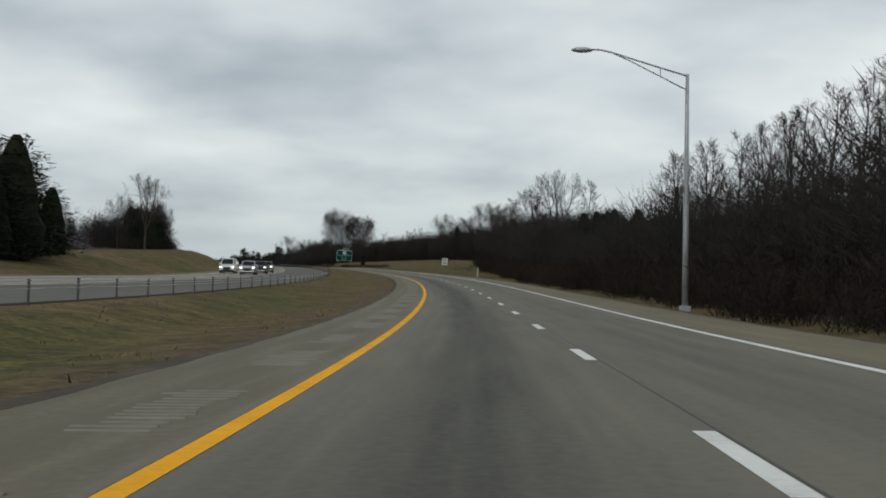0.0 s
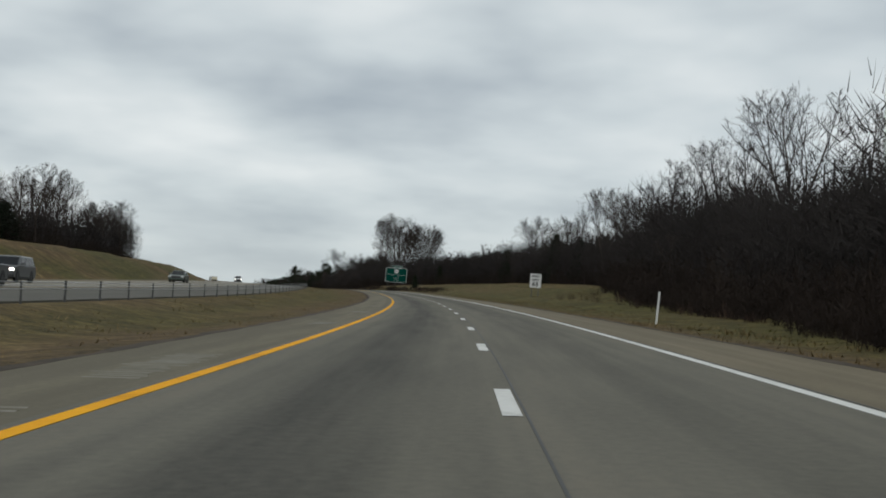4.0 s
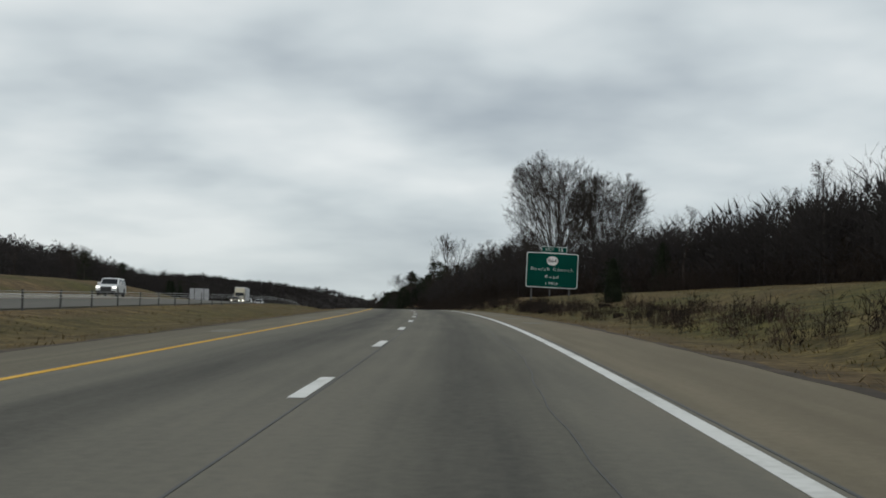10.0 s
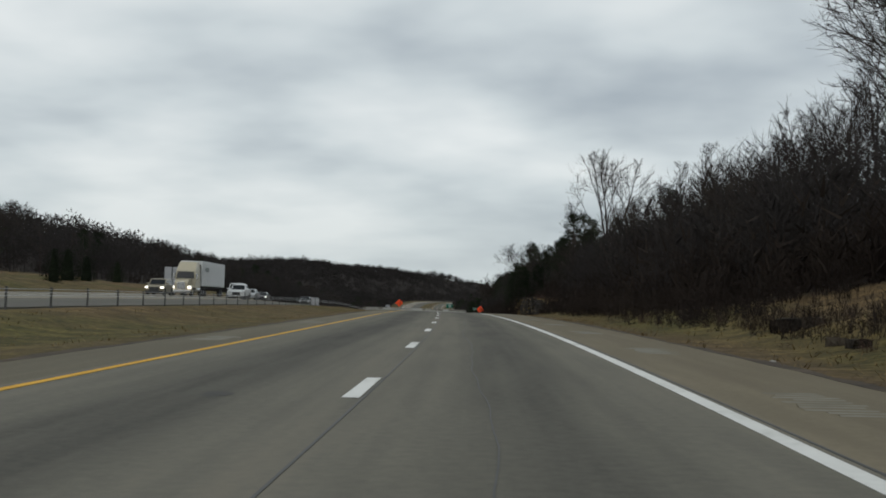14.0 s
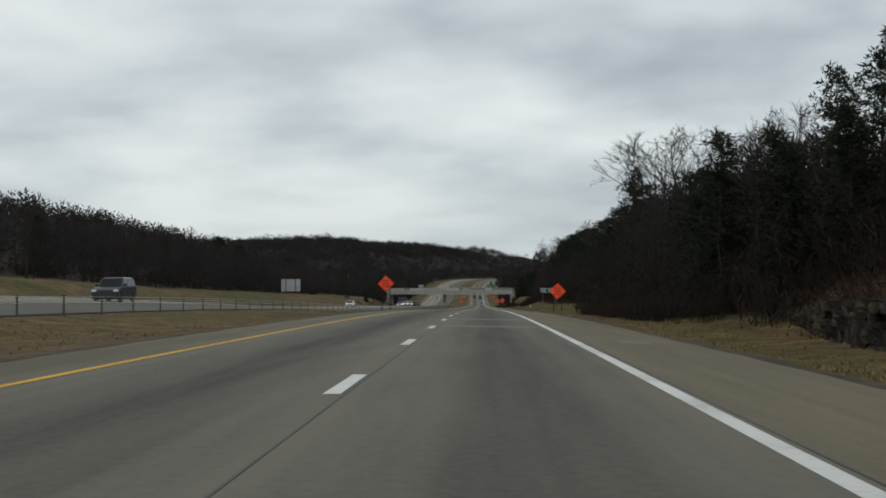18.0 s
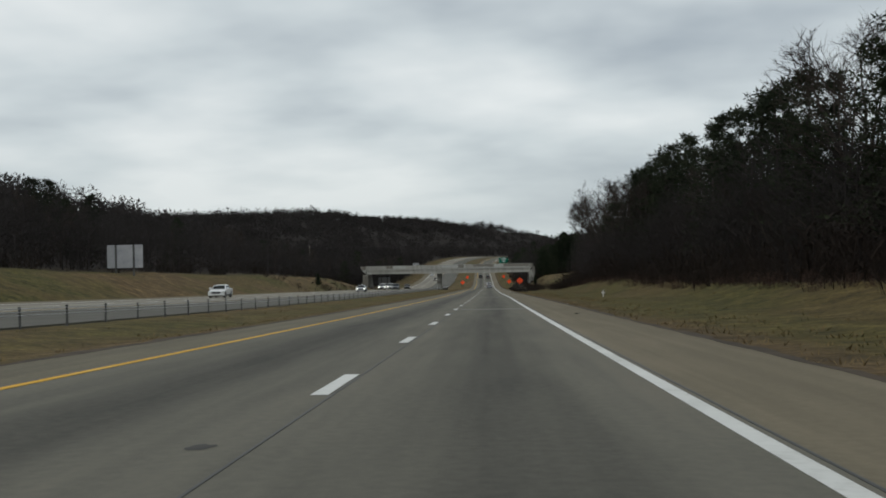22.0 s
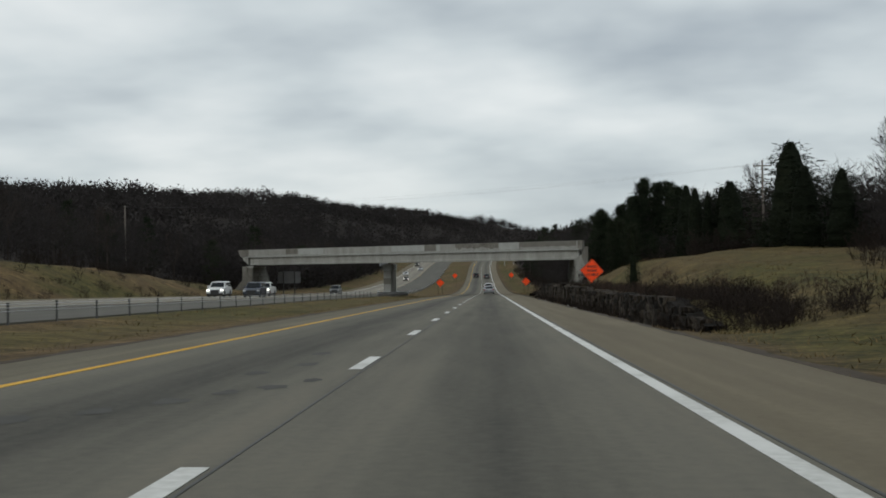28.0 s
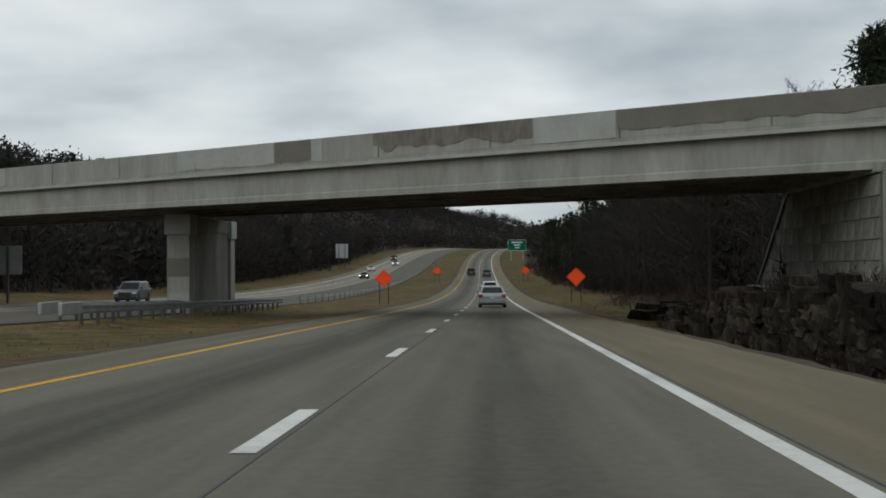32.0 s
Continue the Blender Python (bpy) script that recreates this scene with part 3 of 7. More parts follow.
def right_land(s, d):
    e = -d
    a = np.interp(s, [150, 200, 260, 480, 520, 600, 640, 700, 760, 800, 1040, 1080, 1170, 1192, 1215], [0, 0.15, 0.7, 0.75, 0.9, 0.9, 0.6, 0.4, 0.15, 0.12, 0.2, 0.6, 0.5, 0.3, 0.0])
    b = np.interp(s, [100, 150, 200, 260, 420, 500, 560, 620, 690, 760, 820, 880, 920, 950, 970, 995, 1030, 1060, 1085, 1110, 1130, 1150, 1165, 1180, 1195, 1225], [0, 0.3, 0.7, 1.75, 1.7, 1.9, 2.3, 3.4, 3.4, 0.9, 1.15, 1.2, 1.6, 2.3, 1.9, 1.4, 0.8, 1.4, 2.6, 3.4, 3.8, 3.4, 2.8, 2.4, 2.0, 0.4])
    c = np.interp(s, [100, 150, 200, 260, 500, 560, 620, 760, 800, 1030, 1060, 1085, 1100, 1120, 1140, 1165, 1185, 1230, 1300], [0.4, 0.7, 1.1, 2.4, 2.6, 3.6, 6.0, 5.5, 2.9, 2.0, 1.8, 2.9, 3.8, 4.6, 5.0, 4.2, 3.3, 2.4, 3.0])
    h = -0.06 + (a + 0.06) * ease((e - 8.0) / 4.5)
    h = h + (b - a) * ease((e - 12.0) / 6.0) + (c - b) * ease((e - 18) / 12)
    cut = np.interp(s, [606, 622, 684, 694], [0, 1, 1, 0]) + np.interp(s, [1036, 1052, 1200, 1215], [0, 1, 1, 0])
    rock = np.interp(s, [612, 620, 634, 641, 650, 676, 684, 690], [-0.2, 1.55, 1.6, 1.6, 1.45, 1.15, 0.5, -0.6]) * (s < 900) + np.interp(s, [1042, 1056, 1090, 1130, 1180, 1198, 1208], [-0.4, 0.45, 0.8, 1.1, 1.1, 0.6, -0.4]) * (s >= 900)
    foot = rock_line(s) + 0.35
    h = h - 0.72 * cut * np.sin(np.clip((e - 6.4) / ((foot - 6.4) * 1.93), 0, 1) * math.pi)
    h = np.where(cut > 0.01, np.maximum(h, -0.75 + (rock + 0.75) * ease((e - foot) / 0.8) - 20 * (e < foot)), h)
    rise = np.interp(s, [0, 500, 600, 680, 800, 950, 1050, 1200, 1280, 1400, 2000], [0.03, 0.03, 0.13, 0.16, 0.16, 0.07, 0.02, 0.02, 0.14, 0.2, 0.2])
    return h + rise * np.clip(e - 30, 0, 110)


def land(s, d):
    """Height of the ground above the plane of the road."""
    s, d = np.broadcast_arrays(np.asarray(s, float), np.asarray(d, float))
    h = np.where(d > 0, left_land(s, d), right_land(s, d))
    under = ((d > -5.9) & (d < 5.0)) | ((d > OPP_IN + 0.25) & (d < OPP_OUT - 0.3))
    return np.where(under, np.where(d > 8, opp_height(s, d), 0) - 0.3, h)


# where the woods begin, to the right and to the left of the road
def wood_right(s):
    return np.interp(s, [0, 100, 122, 150, 168, 182, 207, 230, 250, 265, 300, 420, 480, 515, 533, 548, 562, 605, 620, 648, 684, 692, 700, 735, 742, 752, 762, 775, 800, 820, 1000, 1016, 1038, 1066, 1085, 1102, 1140, 1165, 1200, 1235, 1400],
                     [8.9, 8.9, 9.0, 10.8, 11.8, 14.6, 14.8, 16.3, 18.3, 22, 32, 33, 30, 27, 19, 13.5, 11.4, 11.2, 15.5, 14.5, 15.5, 12, 10.8, 10.6, 12.5, 17, 19.5, 20.5, 19, 18, 17.5, 16, 19.5, 24.5, 27, 32, 36, 27, 21, 15, 15])


def wood_left(s):
    return np.interp(s, [0, 50, 120, 180, 230, 300, 400, 465, 500, 530, 640, 700, 800, 950, 1150, 1220, 1260, 1500, 2000],
                     [42, 44, 47, 56, 50, 52, 54, 57, 70, 110, 105, 74, 58, 51, 52, 54, 44, 42, 42])


D_LINES = [-1300, -800, -500, -350, -250, -180, -140, -110, -85, -70, -58, -50, -44, -39, -35, -32, -29, -26, -24, -22, -20, -18.5, -17, -16,
           -15, -14, -13, -12.0, -11.0, -10.3, -9.9, -9.5, -9.1, -8.4, -7.6, -6.9, -6.15, -5.7, -5.6, 0, 4.9, 4.95, 5.6, 5.95, 6.3, 6.7, 7.2, 8.3, 9.5, 10.6, 11.8, 12.8, 13.6, 14.4, 15.2,
           15.6, 21, 27, 33.1, 33.45, 34, 34.8, 35.6, 37, 38.5, 40, 42, 45, 48, 52, 57, 63, 70, 80, 95, 115, 140, 170, 210, 260, 330, 420, 560, 800, 1300]
S_LINES = list(range(-300, -60, 30)) + list(range(-60, 1420, 4)) + list(range(1420, 2700, 20))
_sg, _dg = np.meshgrid(np.array(S_LINES, float), np.array(D_LINES, float), indexing="ij")
_inner = inner_edge(_sg)
_dg = np.where((_dg == 5.6), np.minimum(_inner, 5.9) - 0.0, _dg)
_dg = np.where((_dg == 4.95), _inner - 0.25, _dg)
_dg = np.where((_dg == 4.9), _inner - 0.3, _dg)
_hg = land(_sg, _dg)
_hg = np.where(((_dg > -5.95) & (_dg < _inner - 0.2)), -0.3, _hg)
rng = np.random.default_rng(5)
_free = ((_dg < -7) | ((_dg > 6.5) & (_dg < 14.6)) | (_dg > 34.3)).astype(float)
_rough = rng.normal(0, 1, _hg.shape)
_rough = (_rough + np.roll(_rough, 1, 0) + np.roll(_rough, -1, 0) + np.roll(_rough, 1, 1)) / 2
_hg = _hg + _free * _rough * np.clip(np.abs(_dg) / 400, 0.02, 0.4)
_pts = on_road(_sg, _dg, _hg).reshape(-1, 3)
_nd = len(D_LINES)
_quads = [(i * _nd + j, i * _nd + j + 1, (i + 1) * _nd + j + 1, (i + 1) * _nd + j) for i in range(len(S_LINES) - 1) for j in range(_nd - 1)]
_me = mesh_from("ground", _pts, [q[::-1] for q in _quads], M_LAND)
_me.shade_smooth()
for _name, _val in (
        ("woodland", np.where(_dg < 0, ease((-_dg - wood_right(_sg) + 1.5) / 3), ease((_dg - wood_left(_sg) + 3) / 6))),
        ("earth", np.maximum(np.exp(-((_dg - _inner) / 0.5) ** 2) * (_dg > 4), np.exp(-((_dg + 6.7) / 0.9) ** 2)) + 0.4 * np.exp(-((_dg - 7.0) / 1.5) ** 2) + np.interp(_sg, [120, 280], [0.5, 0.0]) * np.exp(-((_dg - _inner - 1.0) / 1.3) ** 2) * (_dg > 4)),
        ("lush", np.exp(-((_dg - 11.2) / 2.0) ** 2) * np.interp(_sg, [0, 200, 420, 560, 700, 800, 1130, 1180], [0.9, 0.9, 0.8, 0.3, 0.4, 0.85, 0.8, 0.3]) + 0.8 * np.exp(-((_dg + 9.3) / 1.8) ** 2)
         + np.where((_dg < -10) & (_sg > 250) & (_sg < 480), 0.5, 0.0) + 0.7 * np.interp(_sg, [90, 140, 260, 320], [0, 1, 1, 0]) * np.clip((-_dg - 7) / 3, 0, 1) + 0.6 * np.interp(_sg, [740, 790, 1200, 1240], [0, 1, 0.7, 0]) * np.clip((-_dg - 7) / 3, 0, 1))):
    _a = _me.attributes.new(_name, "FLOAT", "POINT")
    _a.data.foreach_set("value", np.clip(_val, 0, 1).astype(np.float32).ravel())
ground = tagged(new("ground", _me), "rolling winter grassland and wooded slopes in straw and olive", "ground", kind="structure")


# ---- carriageways ----
STAINS = ((1016.2, 1.7, 0.35, 0.16), (1017.2, 1.28, 0.4, 0.2), (1018.2, 0.95, 0.35, 0.15), (1018.9, 0.6, 0.4, 0.18), (1020, 0.3, 0.35, 0.14), (1015.5, 2.2, 0.4, 0.2), (1021.2, 1.2, 0.4, 0.18), (1023, 0.8, 0.5, 0.2), (1026, 1.0, 0.5, 0.2),
          (725.4, 0.22, 0.3, 0.16), (798.3, 0.24, 0.2, 0.1), (871.1, 0.18, 0.35, 0.18), (510, 1.4, 0.4, 0.2), (285, -0.35, 0.3, 0.15), (38, -1.2, 0.12, 0.08), (39, 0.4, 0.1, 0.07), (1064, -1.7, 0.5, 0.2), (1128, -1.9, 0.9, 0.3), (940, -1.8, 0.8, 0.25))

def ribbon(name, s0, s1, left, right, top, mat, label, parent=None, step=4.0, thick=0.3, middle=2, uv0=0.0, kind="structure", category="road", drop=None):
    """A slab along the road between two lines, with its sides."""
    ss = np.arange(s0, s1 + step * 0.5, step)
    lf = left(ss) if callable(left) else np.full(len(ss), float(left))
    rt = right(ss) if callable(right) else np.full(len(ss), float(right))
    fr = np.linspace(0, 1, middle)
    rows_d = [lf] + [lf + (rt - lf) * f for f in fr] + [rt]
    verts, uv = [], []
    for k, dd in enumerate(rows_d):
        hh = top(ss, dd) if callable(top) else np.full(len(ss), float(top))
        if k in (0, len(rows_d) - 1):
            hh = hh - thick
        verts.append(on_road(ss, dd, hh)); uv.append(np.stack([uv0 - dd, ss], -1))
    n = len(ss)
    v, u = np.concatenate(verts), np.concatenate(uv)
    faces = [(k * n + i, (k + 1) * n + i, (k + 1) * n + i + 1, k * n + i + 1) for k in range(len(rows_d) - 1) for i in range(n - 1)]
    me = mesh_from(name, v, faces, mat, uv=u)
    bm = bmesh.new(); bm.from_mesh(me); bmesh.ops.recalc_face_normals(bm, faces=bm.faces[:])
    up_sum = sum(f.normal.z * f.calc_area() for f in bm.faces)
    if up_sum < 0:
        bmesh.ops.reverse_faces(bm, faces=bm.faces[:])
    bm.to_mesh(me); bm.free()
    ob = new(name, me)
    if parent:
        ob.parent = parent
        if label:
            ob["label"] = label
    else:
        tagged(ob, label, category, kind=kind)
    return ob


ROAD_A, ROAD_B = -200.0, 2300.0
road = ribbon("road", ROAD_A, ROAD_B, 3.85, -3.85, 0.0, M_LANES, "two worn grey concrete lanes with dark tyre bands", middle=9)
shoulder_in = ribbon("shoulder_inner", ROAD_A, ROAD_B, lambda s: inner_edge(s), 3.85, 0.0, M_SHOULDER_IN, "narrow grey-tan concrete shoulder beside the median", category="shoulder", middle=3)
shoulder_out = ribbon("shoulder_outer", ROAD_A, ROAD_B, -3.85, -6.2, 0.0, M_SHOULDER, "broad tan concrete shoulder beside the verge", category="shoulder", middle=3)
OPP_MID = 26.9
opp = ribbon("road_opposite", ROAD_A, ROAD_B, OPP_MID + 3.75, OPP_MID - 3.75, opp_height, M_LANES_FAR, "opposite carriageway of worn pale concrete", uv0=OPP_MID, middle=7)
ribbon("shoulder_opposite_inner", ROAD_A, ROAD_B, OPP_MID - 3.75, OPP_IN, opp_height, M_SHOULDER_OPP, "dark grey shoulder of the opposite carriageway", category="shoulder", middle=3)
ribbon("shoulder_opposite_outer", ROAD_A, ROAD_B, OPP_OUT, OPP_MID + 3.75, opp_height, M_SHOULDER, "tan outer shoulder of the opposite carriageway", category="shoulder", middle=3)

ribbon("edge_line_yellow", ROAD_A, 240, 3.715, 3.53, 0.006, M_YELLOW, "bright yellow edge line", parent=road, thick=0.004)
ribbon("edge_line_yellow", 240, ROAD_B, 3.705, 3.565, 0.006, M_YELLOW_WORN, "paler worn yellow edge line", parent=road, thick=0.004)
ribbon("edge_line_white", ROAD_A, ROAD_B, -3.55, -3.73, 0.006, M_WHITE, "worn white edge line", parent=road, thick=0.004)
ribbon("lane_joint", ROAD_A, ROAD_B, -0.12, -0.145, 0.004, M_JOINT, "dark sealed joint between the lanes", parent=road, thick=0.003)
ribbon("shoulder_joint", ROAD_A, ROAD_B, -3.80, -3.83, 0.004, M_JOINT, "dark joint at the shoulder", parent=road, thick=0.003)
ribbon("edge_line_yellow", ROAD_A, ROAD_B, OPP_MID - 3.5, OPP_MID - 3.66, lambda s, d: opp_height(s, d) + 0.006, M_YELLOW_DULL, "", parent=opp, thick=0.004)
ribbon("edge_line_white", ROAD_A, ROAD_B, OPP_MID + 3.66, OPP_MID + 3.5, lambda s, d: opp_height(s, d) + 0.006, M_WHITE, "", parent=opp, thick=0.004)
for k in range(-3, 130):
    s0 = 12.192 * k - 2.23
    ribbon("lane_dash", s0, s0 + 3.05, 0.09, -0.09, 0.007, M_WHITE, "", parent=road, step=3.05 / 2, thick=0.004)
for k in range(-3, 115):
    s0 = 12.192 * k + 3.0
    ribbon("lane_dash", s0, s0 + 3.05, OPP_MID + 0.08, OPP_MID - 0.08, lambda s, d: opp_height(s, d) + 0.007, M_WHITE, "", parent=opp, step=3.05 / 2, thick=0.004)
for s0, ln, d0, d1 in ((696, 2.2, -0.25, -3.4), (683, 1.8, -0.3, -3.3), (851, 2.4, -0.25, -3.4), (918.5, 2.6, -0.25, -3.4)):
    ribbon("pavement_patch", s0, s0 + ln, d0, d1, 0.003, M_PATCH, "pale repaired strip across the lane", parent=road, step=ln / 2, thick=0.002)


M_SOIL = material("dark_verge_soil", [(0.022, 0.016, 0.011), (0.045, 0.033, 0.022), (0.08, 0.058, 0.038)], 0.95, 0.9, 7)
for _par, _side in ((shoulder_in, 1), (shoulder_out, -1)):
    _base = (lambda s: inner_edge(s)) if _side > 0 else (lambda s: np.full(np.shape(s), -6.2))
    _wob = lambda s: 0.20 + 0.07 * np.sin(s * 0.9) + 0.05 * np.sin(s * 2.3 + 1) + 0.06 * np.sin(s * 0.21)
    if _side > 0:
        ribbon("soil_edge", ROAD_A, 1400, lambda s: _base(s) + _wob(s), lambda s: _base(s) - 0.03 + 0.03 * np.sin(s * 1.3), 0.004, M_SOIL, "crumbling dark soil along the pavement edge", parent=_par, step=1.0, thick=0.06)
    else:
        ribbon("soil_edge", ROAD_A, 1400, lambda s: _base(s) + 0.03 + 0.03 * np.sin(s * 1.3), lambda s: _base(s) - _wob(s), 0.004, M_SOIL, "crumbling dark soil along the pavement edge", parent=_par, step=1.0, thick=0.06)


M_RUMBLE = material("scuffed_rumble_bars", [(0.13, 0.122, 0.095), (0.165, 0.156, 0.125), (0.205, 0.195, 0.16)], 0.9, 1.2, 9)
ribbon("line_shadow_gap", ROAD_A, 1400, 3.735, 3.722, 0.004, M_JOINT, "dark crack beside the yellow line", parent=road, thick=0.003)

for s0, d0, d1 in ((1054.3, 0.5, -0.7), (1050.4, 0.75, 0.0)):
    ribbon("cross_crack", s0, s0 + 0.07, d0, d1, 0.0035, M_JOINT, "short dark crack across the lane", parent=road, step=0.035, thick=0.002)


def rumble(parent, d0, d1, spans, label, seed):
    """Worn bars pressed across a shoulder, in groups."""
    r = random.Random(seed)
    bm = bmesh.new()
    for s0, s1, gap, count in spans:
        g = s0
        while g < s1:
            for k in range(count):
                s = g + 0.3 * k + r.uniform(-0.02, 0.02)
                a, b = d0 + r.uniform(-0.12, 0.12), d1 + r.uniform(-0.12, 0.12)
                pts = [on_road(s, a, 0.0), on_road(s + 0.06, a, 0.009), on_road(s + 0.13, a, 0.0), on_road(s, b, 0.0), on_road(s + 0.06, b, 0.009), on_road(s + 0.13, b, 0.0)]
                v = [bm.verts.new(p.tolist()) for p in pts]
                bm.faces.new((v[0], v[1], v[4], v[3])); bm.faces.new((v[1], v[2], v[5], v[4]))
            g += gap * r.uniform(0.85, 1.15)
    bmesh.ops.recalc_face_normals(bm, faces=bm.faces[:])
    ob = part("rumble_strip", bm, M_RUMBLE, parent, label)
    ob["kind"] = "stuff"


rumble(shoulder_in, 4.85, 4.15, ((-20, 150, 7.5, 13), (150, 560, 20, 9)), "faint pale rumble bars on the inner shoulder", 3)
rumble(shoulder_out, -4.6, -5.3, ((400, 560, 12, 10), (560, 760, 26, 8)), "faint pale rumble bars on the outer shoulder", 4)


def crack(s0, s1, d0, seed, amp=0.12, wide=0.007):
    """A wandering dark crack along a lane."""
    r = random.Random(seed)
    ph, ph2 = r.random() * 6, r.random() * 6
    f = lambda s: d0 + amp * np.sin(s * 0.11 + ph) + amp * 0.5 * np.sin(s * 0.37 + ph2) + amp * 0.15 * np.sin(s * 1.7 + ph)
    ribbon("pavement_crack", s0, s1, lambda s: f(s) + wide, lambda s: f(s) - wide, 0.0035, M_JOINT, "thin wandering dark crack", parent=road, step=1.0, thick=0.002)


for i, (a, b, c) in enumerate(((300, 352, -1.15), (340, 500, -2.55), (425, 560, -1.25), (905, 930, -2.6), (1085, 1088, -5.0))):
    crack(a, b, c, i)


M_WEAR = material("pale_worn_lane", [(0.105, 0.101, 0.084), (0.125, 0.12, 0.10), (0.14, 0.134, 0.112)], 0.85, 0.6, 9)
M_STAIN = material("dark_road_stain", [(0.03, 0.029, 0.025), (0.045, 0.043, 0.037), (0.062, 0.06, 0.05)], 0.8, 2.0, 12)


def stain(s, d, long, wide, mat, label, seed):
    """A thin irregular blot on the lane."""
    r = random.Random(seed)
    bm = bmesh.new()
    n = 14
    rim = []
    for k in range(n):
        a = 2 * math.pi * k / n
        q = r.uniform(0.65, 1.1)
        rim.append(bm.verts.new(on_road(s + math.cos(a) * long * q, d + math.sin(a) * wide * q, 0.0032).tolist()))
    bm.faces.new(rim[::-1])
    bmesh.ops.recalc_face_normals(bm, faces=bm.faces[:])
    bm.faces.ensure_lookup_table()
    if bm.faces[0].normal.z < 0:
        bmesh.ops.reverse_faces(bm, faces=bm.faces[:])
    part("road_stain", bm, mat, road, label)


for i, (s, d, ln, wd) in enumerate(STAINS):
    stain(s, d, ln, wd, M_STAIN, "dark oil blot on the worn concrete", i)
for i, (s, d, ln, wd) in enumerate(((253, 1.15, 1.5, 0.7), (262, 1.6, 1.1, 0.5))):
    stain(s, d, ln, wd, M_WEAR, "pale worn patch in the lane", 50 + i)


# ---- cable barrier in the median ----
def cable_barrier(name, s0, s1, label):
    root = thing(name, place(s0, 14.75, 0), label, "barrier")
    inv = root.matrix_world.inverted()
    ss = np.arange(s0, s1, 4.88)
    post_bm = bmesh.new()
    add_box(post_bm, (-0.03, -0.045, -0.25), (0.03, 0.045, 0.78))
    add_box(post_bm, (-0.042, -0.055, 0.76), (0.042, 0.055, 0.80))
    post = part("post", post_bm, M_DARKSTEEL, root)
    r = random.Random(int(s0))
    for k, s in enumerate(ss):
        ob = post if k == 0 else new("post", post.data)
        ob.parent = root
        ob.matrix_local = inv @ place(float(s), 14.75, float(land(s, 14.75)), r.uniform(-4, 4), r.uniform(-1.5, 1.5), r.uniform(0.96, 1.04))
    for z in (0.50, 0.62, 0.74):
        bm = bmesh.new()
        sc = np.arange(s0, s1, 4.88)
        pts = on_road(sc, 14.71, land(sc, 14.75) + z)
        add_tube(bm, [inv @ Vector(p.tolist()) for p in pts], 0.011, 4, False)
        part("cable", bm, M_STEEL, root, "sagging galvanised cable")


cable_barrier("cable_barrier", -60, 1180, "low steel-post cable barrier along the grass median")
cable_barrier("cable_barrier", 1255, 1560, "cable barrier beyond the overpass along the median")


# ---- the overpass ----
BR_A, BR_B = on_road(1189, -15.2, 7.58), on_road(1231, 41.97, 8.45)
_run = Vector((BR_B - BR_A).tolist())
BR_LEN = math.hypot(_run.x, _run.y)
BR_M = Matrix.Translation(Vector(BR_A.tolist())) @ Matrix.Rotation(math.atan2(_run.y, _run.x), 4, "Z") @ Matrix.Rotation(-math.atan2(_run.z, BR_LEN), 4, "Y")
# local x runs along the deck to the left, local -y away along the road; the deck is skewed so that its ends run with the road
overpass = thing("overpass_bridge", BR_M, "grey concrete road overpass with stained parapet and wall pier", "bridge")
WIDE = -11.0


def skewed(bm):
    for v in bm.verts:
        v.co.x -= v.co.y * 0.733
    return bm


parapet_profile = [(0.02, 0.26), (-0.30, 0.26), (-0.36, -0.82), (0.0, -0.82)]
for name, y0, flip in (("parapet", 0.0, 1), ("parapet", WIDE, -1)):
    part(name, skewed(prism([(y0 + flip * u, v) for u, v in parapet_profile], -0.2, BR_LEN + 1.0, "x")), M_CONC, overpass)
part("deck_slab", skewed(prism([(0.10, -0.84), (WIDE - 0.10, -0.84), (WIDE - 0.10, -1.10), (0.10, -1.10)], 0.1, BR_LEN + 0.6, "x")), M_CONC, overpass)
part("deck_lip", prism([(0.13, -0.98), (0.10, -0.98), (0.10, -1.12), (0.13, -1.12)], 0.1, BR_LEN + 0.6, "x"), M_CONC_PALE, overpass, "pale drip edge")


def girder(y):
    o = [(y + 0.28, -1.10), (y - 0.28, -1.10), (y - 0.28, -1.22), (y - 0.10, -1.30), (y - 0.10, -2.28), (y - 0.32, -2.40), (y - 0.32, -2.52),
         (y + 0.32, -2.52), (y + 0.32, -2.40), (y + 0.10, -2.28), (y + 0.10, -1.30), (y + 0.28, -1.22)]
    return skewed(prism(o, 0.4, BR_LEN - 0.4, "x"))


face_girder = prism([(-0.18, -1.10), (-0.62, -1.10), (-0.62, -2.52), (-0.14, -2.52), (-0.14, -2.26), (-0.20, -2.20)], 0.4, BR_LEN - 0.4, "x")
part("girder", face_girder, M_CONC, overpass, "smooth grey outer girder")
# inner girders and diaphragms: under-deck shade is put into the concrete colour
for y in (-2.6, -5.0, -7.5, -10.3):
    part("girder", girder(y), M_CONC_STAIN_SHADE, overpass)
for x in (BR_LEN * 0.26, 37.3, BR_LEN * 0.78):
    part("diaphragm", skewed(box((x - 0.15, WIDE + 0.9, -2.1), (x + 0.15, -0.7, -1.1))), M_CONC_STAIN_SHADE, overpass)


